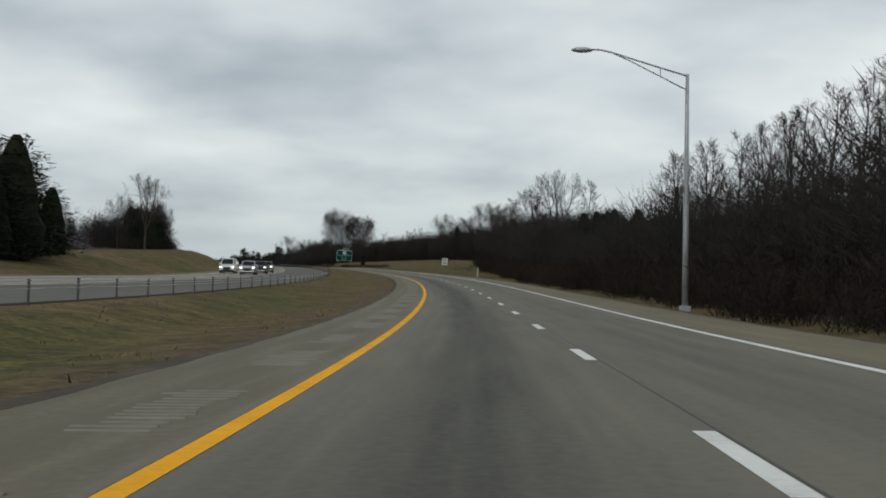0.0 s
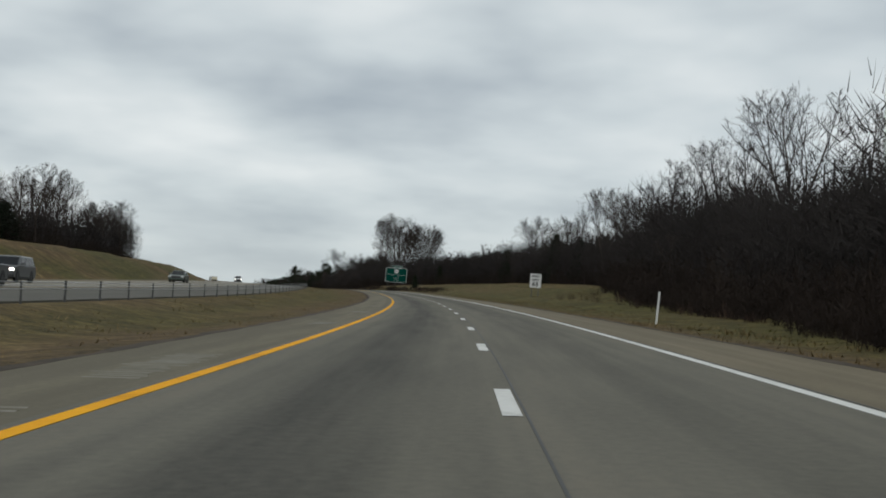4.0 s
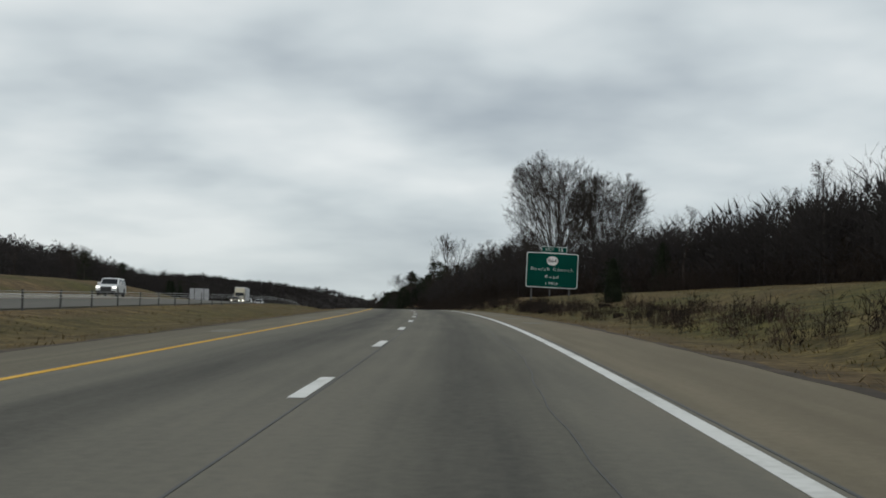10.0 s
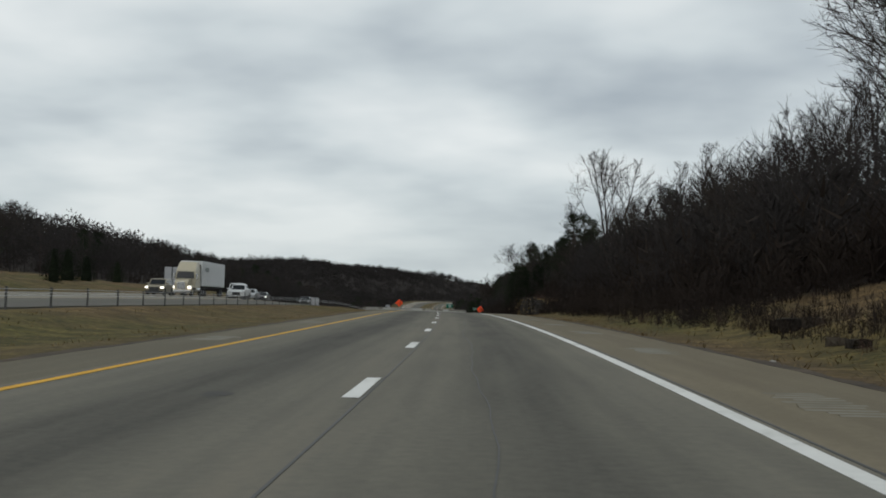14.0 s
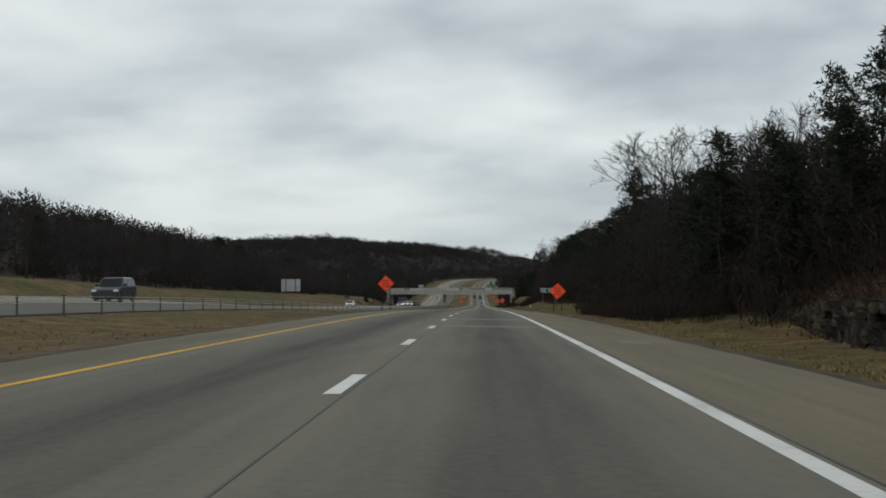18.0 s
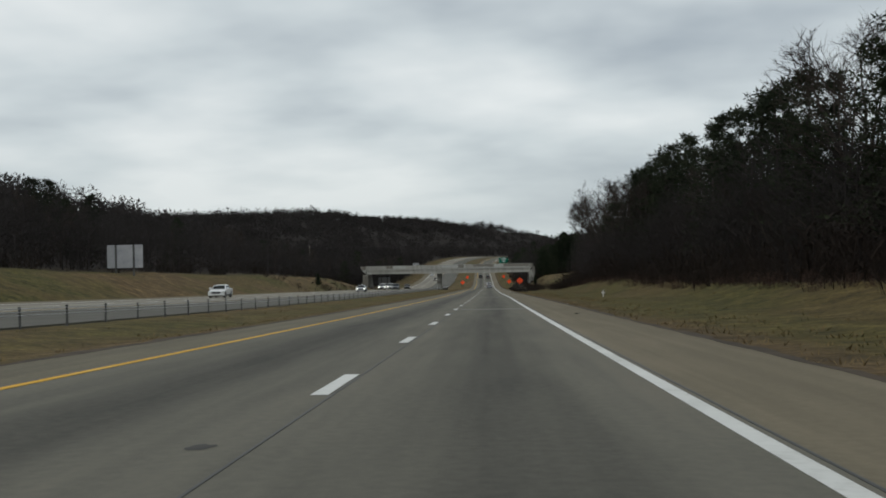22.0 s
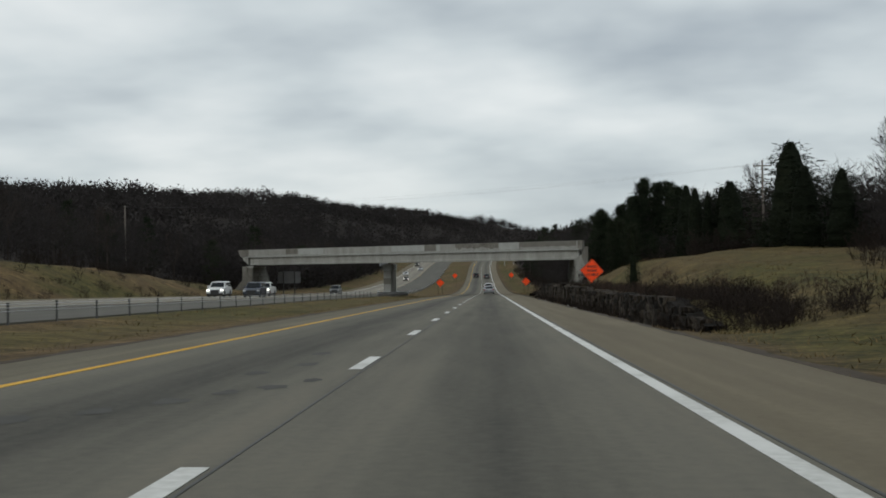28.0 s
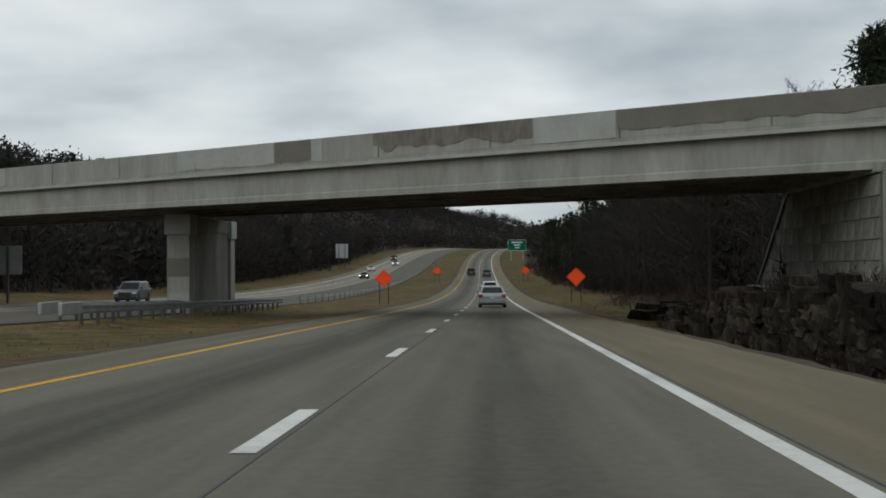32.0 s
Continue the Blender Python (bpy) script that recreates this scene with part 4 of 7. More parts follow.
def parapet_panel(x0, x1, z0, z1, mat, label, ragged=0.0, seed=0):
    """A skin of repaired or stained concrete on the outer face of the parapet, with an uneven lower edge."""
    r = random.Random(seed)
    n = max(2, int((x1 - x0) / 0.35))
    top = [(x0 + (x1 - x0) * i / n, z1) for i in range(n + 1)]
    low = [(x0 + (x1 - x0) * i / n, z0 + r.uniform(0, ragged)) for i in range(n, -1, -1)]
    bm = bmesh.new()
    add_prism(bm, top + low, 0.006, 0.03, "y")
    for v in bm.verts:
        v.co.y += 0.02 * (v.co.z + 0.8) / 1.06 - 0.004
    part("parapet_panel", bm, mat, overpass, label)


for i, (x0, x1, z0, mat, rag, lab) in enumerate((
        (0.6, 10.8, -0.62, M_CONC_PATCH, 0.16, "brown weathered parapet face"), (10.85, 14.6, -0.80, M_CONC_PALE, 0.0, "pale new concrete"),
        (14.7, 23.2, -0.66, M_CONC_STAIN_SHADE, 0.36, "dark ragged stain"), (26.3, 27.0, -0.80, M_CONC_PALE, 0.0, "pale patch"),
        (27.0, 29.4, -0.74, M_CONC_PATCH, 0.05, "tan repaired patch"), (29.45, 36.5, -0.8, M_CONC_PALE, 0.1, "pale parapet face"),
        (52.0, 58.0, -0.78, M_CONC_PALE, 0.0, "pale parapet face"), (58.2, 61.2, -0.7, M_CONC_STAIN_SHADE, 0.1, "dark repaired patch"))):
    parapet_panel(x0, x1, z0, 0.23, mat, lab, rag, i)
for x in [4.6 + 6.1 * i for i in range(11)]:
    part("parapet_joint", box((x - 0.02, 0.0, -0.82), (x + 0.02, 0.034, 0.264)), M_CONC_STAIN_SHADE, overpass)
part("end_block", box((-0.5, -0.45, -1.0), (0.3, 0.12, 0.29), 0.02), M_CONC_STAIN_SHADE, overpass, "stained parapet end block")
part("end_block", prism([(BR_LEN - 0.2, -1.0), (BR_LEN + 1.9, -1.0), (BR_LEN + 2.6, 0.28), (BR_LEN - 0.2, 0.28)], -0.45, 0.12, "y"), M_CONC_STAIN_SHADE, overpass, "stained parapet end block")
part("end_bracket", prism([(BR_LEN + 0.0, -1.05), (BR_LEN + 1.6, -1.05), (BR_LEN + 1.2, -1.6), (BR_LEN + 0.5, -2.1), (BR_LEN + 0.0, -2.5)], -0.6, 0.0, "y"), M_CONC, overpass)

# wall pier beside the median, running with the road
PIER_S, PIER_D = 1215.4, 15.35
pier = thing("bridge_pier", place(PIER_S, PIER_D, 0), "concrete wall pier of the overpass with pale end columns", "pier")
pz = 5.15
# the wall and cap beam take a darker concrete than the end columns
part("wall", box((-0.42, 0.9, -0.6), (0.42, 10.6, pz - 0.5)), M_CONC_STAIN_SHADE, pier, "dark pier wall")
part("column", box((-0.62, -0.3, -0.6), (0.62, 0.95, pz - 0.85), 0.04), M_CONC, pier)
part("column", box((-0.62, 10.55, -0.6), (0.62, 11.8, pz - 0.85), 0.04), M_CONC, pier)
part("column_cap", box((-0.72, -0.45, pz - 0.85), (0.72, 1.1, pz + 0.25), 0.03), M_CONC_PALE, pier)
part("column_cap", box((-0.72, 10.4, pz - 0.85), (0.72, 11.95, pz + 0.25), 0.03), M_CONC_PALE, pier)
part("cap_beam", box((-0.5, 1.1, pz - 0.55), (0.5, 10.4, pz + 0.2)), M_CONC_STAIN_SHADE, pier)
part("repair_band", box((-0.63, -0.312, 2.0), (0.63, -0.295, 3.0)), M_CONC_PATCH, pier, "brown repaired band")
part("repair_band", box((-0.50, -0.312, 0.4), (0.55, -0.295, 1.1)), M_CONC_PALE, pier, "pale repaired patch")


M_BLOCK = material("abutment_blocks", [(0.10, 0.097, 0.082), (0.19, 0.186, 0.165), (0.29, 0.285, 0.262)], 0.92, 0.35, 5, spread=0.16)


def abutment(s, d, side, top, base, length, label, raised=True):
    """Wall under one end of the deck, parallel to the road: block face, a far wing that slopes down along the road and a near wing that runs back into the bank."""
    root = thing("bridge_abutment", place(s, d, 0), label, "abutment")
    x0, x1 = sorted((0.0, side * 1.1))
    far = (top - base) * 1.55
    part("wall", prism([(0.0, base), (0.0, top), (length, top), (length + far, base)], x0, x1, "x"), M_CONC_STAIN_SHADE, root)
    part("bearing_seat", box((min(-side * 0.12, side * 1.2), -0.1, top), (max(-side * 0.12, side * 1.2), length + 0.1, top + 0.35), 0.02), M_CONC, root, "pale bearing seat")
    part("back_wall", box((min(side * 1.0, side * 1.9), -0.3, base), (max(side * 1.0, side * 1.9), length, top + (2.0 if raised else 0.3))), M_CONC_STAIN_SHADE, root)
    wing = [(side * 0.06, base - 0.4), (side * 0.06, top + 0.3), (side * 0.9, top + 0.9), (side * 1.1, top + 0.9), (side * 3.2, base - 0.4)]
    if not raised:
        wing = [(side * 0.06, base - 0.4), (side * 0.06, top - 0.1), (side * 0.25, top - 0.1), (side * 4.6, base - 0.4)]
    part("near_wing", prism(wing, -0.45, -0.02, "y"), M_CONC if raised else M_CONC_STAIN_SHADE, root, "smooth wing wall")
    if raised:
        part("wing_stain", prism([(side * 0.9, top + 0.85), (side * 1.1, top + 0.85), (side * 3.0, base), (side * 2.5, base)], -0.455, -0.44, "y"), M_CONC_STAIN_SHADE, root, "dark streak below the coping")
    part("far_wing_coping", prism([(length, top), (length + far, base), (length + far + 0.35, base), (length + 0.35, top + 0.1)], min(-side * 0.1, x1), max(-side * 0.1, x0, x1), "x"), M_JOINT, root, "dark sloping coping")
    r = random.Random(int(s))
    shared = {}
    z = top - 0.05
    while z - 0.74 > base:
        y, y1 = 0.05, length + (top - z) * 1.4
        while y + 0.5 < y1:
            w = r.choice((0.6, 0.95, 1.3))
            if w not in shared:
                bm = bmesh.new()
                add_box(bm, (-0.03, 0.015, -0.70), (0.03, w - 0.015, -0.015), 0.012)
                me = bpy.data.meshes.new("block"); bm.to_mesh(me); bm.free(); me.materials.append(M_BLOCK)
                shared[w] = me
            b = new("block", shared[w])
            b.parent = root
            b.location = (-side * (0.018 + r.uniform(-0.006, 0.012)), y, z)
            y += w
        z -= 0.72
    part("base_course", box((min(-side * 0.35, 0), -0.2, base - 0.3), (max(-side * 0.35, 0), length + far, base + 0.75), 0.03), M_CONC_STAIN_SHADE, root)
    return root


abutment(1189.4, -14.5, 1, 4.95, 0.2, 12.6, "tall concrete block abutment with sloping wing walls above rock")
abutment(1230.4, 41.0, -1, 5.4, 0.3, 12.6, "far concrete abutment with sloping wing walls beside the opposite lanes", False)


# ---- guard rail round the pier ----
def guardrail(s0, s1, d0, label):
    root = thing("guardrail", place(s0, d0, 0), label, "guardrail")
    inv = root.matrix_world.inverted()
    n = int((s1 - s0) / 1.9)
    for k in range(n + 1):
        s = s0 + 1.9 * k
        h = float(land(s, d0)) if not (OPP_IN < d0 < OPP_OUT) else float(opp_height(s, d0))
        ob = part("post", box((-0.05, -0.07, -0.3), (0.05, 0.07, 0.74), 0.01), M_DARKSTEEL, root)
        ob.matrix_local = inv @ place(s, d0, h)
    ss = np.arange(s0 - 0.5, s1 + 0.6, 0.95)
    hh = land(ss, d0) if not (OPP_IN < d0 < OPP_OUT) else opp_height(ss, d0)
    for sgn in (-1,):
        prof = [(0.09, 0.42), (0.16, 0.47), (0.16, 0.51), (0.09, 0.56), (0.09, 0.62), (0.16, 0.67), (0.16, 0.71), (0.09, 0.76)]
        bm = bmesh.new()
        grid = []
        for u, z in prof:
            pts = on_road(ss, d0 - u, hh + z)
            grid.append([bm.verts.new(inv @ Vector(p.tolist())) for p in pts])
        for a, b in zip(grid, grid[1:]):
            for i in range(len(ss) - 1):
                bm.faces.new((a[i], a[i + 1], b[i + 1], b[i]))
        bmesh.ops.solidify(bm, geom=bm.faces[:], thickness=0.01)
        part("rail", bm, M_STEEL, root, "corrugated steel rail")
    part("end_terminal", box((0.06, -2.6, 0.36), (0.2, -0.4, 0.80), 0.03), M_STEEL, root, "flared steel end piece")
    return root


guardrail(1192.5, 1236, 13.2, "galvanised guard rail in front of the bridge pier")
guardrail(1196, 1238, 15.2, "galvanised guard rail behind the bridge pier")


# ---- signs and poles ----
def letters(text, size, depth, mat, parent, x, z, y, name="legend", wide=1.0, bold=0.0, space=1.0):
    cu = bpy.data.curves.new(name, "FONT")
    cu.body, cu.size, cu.extrude, cu.align_x, cu.align_y, cu.resolution_u = text, size, depth, "CENTER", "CENTER", 2
    cu.offset = bold
    cu.space_character = space
    tmp = new("tmp_text", cu)
    me = bpy.data.meshes.new_from_object(tmp)
    bpy.data.objects.remove(tmp)
    bpy.data.curves.remove(cu)
    me.materials.clear()
    me.materials.append(mat)
    ob = new(name, me)
    ob.parent = parent
    ob.matrix_local = Matrix.Translation((x, y, z)) @ Euler((radians(90), 0, 0)).to_matrix().to_4x4() @ Matrix.Diagonal((wide, 1, 1, 1))
    return ob


def rounded(w, h, r, n=5):
    o = []
    for cx, cz, a0 in ((w / 2 - r, h / 2 - r, 0), (-w / 2 + r, h / 2 - r, 90), (-w / 2 + r, -h / 2 + r, 180), (w / 2 - r, -h / 2 + r, 270)):
        for i in range(n + 1):
            a = radians(a0 + 90 * i / n)
            o.append((cx + r * math.cos(a), cz + r * math.sin(a)))
    return o


def panel(name, w, h, r, mat, parent, x, z, y0, y1, label="", turn=0.0):
    o = rounded(w, h, r)
    if turn:
        c, s = math.cos(radians(turn)), math.sin(radians(turn))
        o = [(u * c - v * s, u * s + v * c) for u, v in o]
    return part(name, prism([(x + u, z + v) for u, v in o], y0, y1, "y"), mat, parent, label)


def diamond(s, d, zc, lines, label, tilt=0.0, lean=0.0):
    """Orange warning diamond of 1.22 m side on two dark posts."""
    g = float(land(s, d))
    root = thing("road_work_sign", place(s, d, g, lean), label, "road sign", "orange work signs")
    z = zc - g
    panel("sign_plate", 1.219, 1.219, 0.06, M_ALU, root, 0, z, 0.004, 0.010, turn=45 + tilt)
    panel("sign_face", 1.215, 1.215, 0.06, M_ORANGE, root, 0, z, -0.004, 0.004, "bright orange reflective face", turn=45 + tilt)
    for a in range(4):
        t = radians(45 + tilt + 90 * a)
        c, q = math.cos(t), math.sin(t)
        o = [(u * c - v * q, z + u * q + v * c) for u, v in ((-0.56, 0.572), (0.56, 0.572), (0.56, 0.556), (-0.56, 0.556))]
        part("border", prism(o, -0.008, -0.003, "y"), M_BLACK, root)
    for x in (-0.42, 0.42):
        part("post", box((x - 0.04, 0.012, -0.4), (x + 0.04, 0.075, z + 0.25), 0.01), M_WOODPOST, root)
    for i, text in enumerate(lines):
        letters(text, 0.25, 0.002, M_BLACK, root, 0, z + 0.30 - 0.30 * i, -0.006, bold=0.006)
    return root


WORK = ("ROAD", "WORK", "1/2 MILE")
diamond(775, 8.6, 2.70, WORK, "orange diamond road work sign on dark posts in the median", lean=4)
diamond(773.5, -9.4, 2.10, WORK, "orange diamond road work sign on dark posts beside the shoulder", tilt=-3, lean=-4)
diamond(1096, -9.35, 2.27, WORK, "orange diamond sign on two posts before the rock bank", tilt=-3, lean=-4)
diamond(1266, 8.4, 2.2, (), "orange diamond sign in the median beyond the overpass", lean=3)
diamond(1259, -9.3, 2.2, (), "orange diamond sign beside the shoulder beyond the overpass", lean=-3)
diamond(1400, 8.4, 2.2, (), "small distant orange diamond sign in the grassy median", lean=3)
diamond(1396, -9.3, 2.2, (), "small distant orange diamond sign beside the shoulder", lean=-3)


def exit_sign():
    s, dm = 500.0, -17.85
    g = float(land(s, dm))
    root = thing("exit_guide_sign", place(s, dm, g, -6, 1.6), "large green exit guide sign on three steel posts in brush", "road sign")
    zc, w, h = 5.05 - g, 6.2, 4.2
    panel("sign_panel", w, h, 0.3, M_LEGEND, root, 0, zc, 0.0, 0.03, "pale border")
    panel("sign_face", w - 0.16, h - 0.16, 0.26, M_GREEN_DARK, root, 0, zc, -0.012, 0.0, "green face")
    panel("exit_tab", 3.05, 0.76, 0.06, M_LEGEND, root, 0.15, zc + h / 2 + 0.39, 0.0, 0.03, "pale border")
    panel("exit_tab_face", 2.95, 0.66, 0.05, M_GREEN_DARK, root, 0.15, zc + h / 2 + 0.39, -0.012, 0.0, "green face")
    letters("EXIT", 0.42, 0.004, M_LEGEND, root, -0.4, zc + h / 2 + 0.39, -0.018, space=1.2)
    letters("15", 0.60, 0.004, M_LEGEND, root, 0.9, zc + h / 2 + 0.39, -0.018, bold=0.002, space=1.1)
    panel("route_shield", 1.32, 1.08, 0.53, M_SIGNWHITE, root, 0.0, zc + 1.15, -0.02, -0.012, "white route oval")
    letters("864", 0.72, 0.003, M_BLACK, root, 0, zc + 1.15, -0.024, bold=0.004)
    letters("Beulah Church", 0.62, 0.004, M_LEGEND, root, 0, zc + 0.12, -0.018, wide=1.06, bold=-0.009, space=1.3)
    letters("Road", 0.62, 0.004, M_LEGEND, root, 0, zc - 0.78, -0.018, wide=1.06, bold=-0.009, space=1.3)
    letters("1 MILE", 0.46, 0.004, M_LEGEND, root, 0, zc - 1.58, -0.018, wide=1.05, space=1.2)
    for x in (-2.35, -0.15, 2.2):
        bm = bmesh.new()
        zb = float(land(s, dm - x)) - g
        for a, b in (((x - 0.09, 0.05), (x + 0.09, 0.065)), ((x - 0.09, 0.23), (x + 0.09, 0.245)), ((x - 0.008, 0.065), (x + 0.008, 0.23))):
            add_box(bm, (a[0], a[1], zb - 0.4), (b[0], b[1], zc + h / 2 - 0.1))
        part("post", bm, M_DARKSTEEL, root, "dull steel beam post")
    for z in (-1.4, -0.4, 0.6, 1.5):
        part("stringer", box((-w / 2 + 0.1, 0.03, zc + z - 0.04), (w / 2 - 0.1, 0.05, zc + z + 0.04)), M_ALU, root)


exit_sign()


def mileage_sign():
    s, d = 784.5, -9.1
    g = float(land(s, d))
    root = thing("mileage_sign", place(s, d, g, -5), "small green mileage sign on two steel posts", "road sign")
    z = 2.32 - g
    panel("sign_panel", 1.92, 0.47, 0.04, M_LEGEND, root, 0, z, 0.0, 0.012, "pale border")
    panel("sign_face", 1.86, 0.41, 0.03, M_GREEN, root, 0, z, -0.008, 0.0, "green face")
    letters("I-65", 0.30, 0.003, M_LEGEND, root, -0.61, z, -0.012, bold=0.003)
    letters("6 MILES", 0.30, 0.003, M_LEGEND, root, 0.38, z, -0.012, bold=0.003)
    for x in (-0.72, 0.72):
        zb = float(land(s, d - x)) - g
        part("post", box((x - 0.035, 0.014, zb - 0.3), (x + 0.035, 0.07, z + 0.25), 0.008), M_SIGN_POST, root)


mileage_sign()


def speed_sign():
    s, d = 265.5, -11.65
    g = float(land(s, d))
    root = thing("speed_limit_sign", place(s, d, g, -4, 1.8), "white rectangular speed limit sign on the grass bank", "road sign")
    z = 2.35 - g
    panel("sign_plate", 1.22, 1.52, 0.07, M_SIGNWHITE, root, 0, z, 0.0, 0.01, "white face")
    for x0, x1, z0, z1 in ((-0.565, 0.565, 0.705, 0.72), (-0.565, 0.565, -0.72, -0.705), (-0.58, -0.565, -0.70, 0.70), (0.565, 0.58, -0.70, 0.70)):
        part("border", box((x0, -0.005, z + z0), (x1, 0.0, z + z1)), M_BLACK, root)
    letters("SPEED", 0.30, 0.002, M_BLACK, root, 0, z + 0.46, -0.004, wide=1.1, bold=0.008)
    letters("LIMIT", 0.30, 0.002, M_BLACK, root, 0, z + 0.10, -0.004, wide=1.1, bold=0.008)
    letters("65", 0.62, 0.002, M_BLACK, root, 0, z - 0.38, -0.004, wide=1.15, bold=0.018)
    for x in (-0.35, 0.35):
        part("post", box((x - 0.035, 0.012, -0.5), (x + 0.035, 0.06, z + 0.6), 0.008), M_SIGN_POST, root)


speed_sign()


def marker_post():
    s, d = 186.0, -8.3
    g = float(land(s, d))
    root = thing("marker_post", place(s, d, g, 0, 4), "slim white roadside marker post leaning on the verge", "marker post")
    part("stake", box((-0.045, -0.01, -0.3), (0.045, 0.01, 1.38), 0.004), M_SIGNWHITE, root)
    part("reflector", box((-0.035, -0.016, 1.18), (0.035, -0.01, 1.32)), M_LEGEND, root)


marker_post()


def sign_back(s, d, z0, w, h, label, n=2, lean=0.0):
    """The bare back of a sign that faces the other carriageway."""
    g = float(land(s, d))
    root = thing("sign_back", place(s, d, g, lean), label, "road sign", "sign backs")
    zc = z0 - g + h / 2
    panel("sign_plate", w, h, 0.12, M_ALU, root, 0, zc, 0.03, 0.06)
    xs = [(-w / 2 + w * (i + 0.5) / n) for i in range(n)]
    for x in xs:
        part("post", box((x - 0.09, -0.16, -0.4), (x + 0.09, 0.03, zc + h / 2), 0.01), M_DARKSTEEL, root)
    for k in range(4):
        z = zc - h / 2 + h * (k + 0.5) / 4
        part("stringer", box((-w / 2 + 0.1, 0.0, z - 0.035), (w / 2 - 0.1, 0.03, z + 0.035)), M_ALU, root)
    return root


sign_back(712, 44.5, 2.2, 5.4, 3.4, "grey aluminium back of a guide sign in the field", 2, -4)
sign_back(950.5, 45.6, 4.1, 4.8, 3.0, "grey back of a guide sign on two posts above straw grass", 2, -4)
sign_back(1242, 36.3, 2.6, 4.4, 2.2, "grey back of a guide sign beyond the abutment", 2, -4)
sign_back(1495, 38.3, 3.4, 3.4, 4.0, "tall grey sign back beside the opposite carriageway", 2, 8)


def far_guide_sign():
    s, d = 1560.0, -12.0
    g = float(land(s, d))
    root = thing("far_guide_sign", place(s, d, g, -3), "distant green guide sign on posts beside the road", "road sign")
    panel("sign_panel", 6.0, 3.6, 0.25, M_LEGEND, root, 0, 5.0, 0.0, 0.03)
    panel("sign_face", 5.84, 3.44, 0.2, M_GREEN, root, 0, 5.0, -0.012, 0.0, "green face")
    for x in (-2, 2):
        part("post", box((x - 0.1, 0.03, -0.5), (x + 0.1, 0.2, 6.5)), M_STEEL, root)
    for k, w in enumerate((3.6, 2.2, 1.6)):
        part("legend_bar", box((-w / 2, -0.018, 5.75 - 0.85 * k), (w / 2, -0.012, 6.1 - 0.85 * k)), M_LEGEND, root)


far_guide_sign()


def street_lamp():
    s, d = 39.7, -6.77
    g = float(land(s, d))
    root = thing("street_lamp", place(s, d, g, 0, 0.3), "tall grey tapered highway lamp with truss arm", "street lamp")
    part("pole", tube([(0, 0, -0.3), (0, 0, 3), (0, 0, 6.2), (0, 0, 9.25)], [0.125, 0.11, 0.09, 0.07], 12), M_STEEL, root, smooth=True)
    part("base", box((-0.2, -0.2, -0.1), (0.2, 0.2, 0.22), 0.03), M_STEEL, root)
    arm = [(0, 0, 9.18), (-1.0, 0, 9.47), (-2.2, 0, 9.83), (-3.0, 0, 10.07), (-3.45, 0, 10.16), (-3.8, 0, 10.16)]
    part("upper_arm", tube(arm, 0.035, 8), M_STEEL, root, smooth=True)
    part("lower_arm", tube([(0, 0, 8.62), (-1.1, 0, 9.17), (-2.2, 0, 9.72), (-2.9, 0, 10.02)], 0.025, 8), M_STEEL, root, smooth=True)
    part("brace", tube([(-1.05, 0, 9.48), (-1.05, 0, 9.15)], 0.018, 6), M_STEEL, root)
    bm = bmesh.new()
    bmesh.ops.create_uvsphere(bm, u_segments=14, v_segments=8, radius=1, matrix=Matrix.Translation((-4.12, 0, 10.14)) @ Matrix.Diagonal((0.44, 0.17, 0.11, 1)))
    part("lamp_head", bm, M_STEEL, root, "cobra-head luminaire", True)
    part("bird_box", box((-0.28, -0.12, 4.6), (-0.12, 0.05, 4.85), 0.02), M_DARKSTEEL, root, "small dark fitting on the pole")


street_lamp()


def utility_pole(s, d, top, label, arms=True):
    g = float(land(s, d))
    root = thing("utility_pole", place(s, d, g), label, "utility pole")
    z = top - g
    part("pole", tube([(0, 0, -0.5), (0, 0, z / 2), (0, 0, z)], [0.17, 0.14, 0.11], 10), M_POLEWOOD, root, smooth=True)
    if arms:
        part("crossarm", box((-1.1, -0.06, z - 0.75), (1.1, 0.06, z - 0.62), 0.01), M_POLEWOOD, root)
        for x in (-1.0, -0.4, 0.4, 1.0):
            part("insulator", tube([(x, 0, z - 0.62), (x, 0, z - 0.42)], [0.05, 0.035], 8), M_ALU, root)
    return root


utility_pole(1212.5, 59.1, 15.9, "tall grey timber utility pole beside the woods", False)
utility_pole(1155, -34.6, 15.9, "timber utility pole with crossarm behind the grassy hill")


def wire(a, b, sag, label):
    pts = []
    for i in range(25):
        f = i / 24
        p = a.lerp(b, f)
        pts.append((p.x, p.y, p.z - sag * 4 * f * (1 - f)))
    bm = tube(pts, 0.0045, 4)
    ob = part("overhead_wire", bm, M_DARKSTEEL, None)
    tagged(ob, label, "cable", "overhead wires")


for off, sag in ((-0.9, 1.2), (0.0, 1.6), (0.9, 1.4)):
    a = Vector(on_road(1155 + off, -34.6, 15.5).tolist())
    b = Vector(on_road(1212.5 + off, 59.1, 15.6).tolist())
    wire(a, b, sag, "thin black overhead wire across the highway")


def cross():
    s, d = 895.8, -11.25
    g = float(land(s, d))
    root = thing("roadside_cross", place(s, d, g, 0, 3), "small white wooden memorial cross in the grass", "cross")
    part("upright", box((-0.035, -0.025, -0.3), (0.035, 0.025, 0.55), 0.006), M_SIGNWHITE, root)
    part("crossbar", box((-0.17, -0.028, 0.33), (0.17, 0.028, 0.39), 0.006), M_SIGNWHITE, root)


cross()


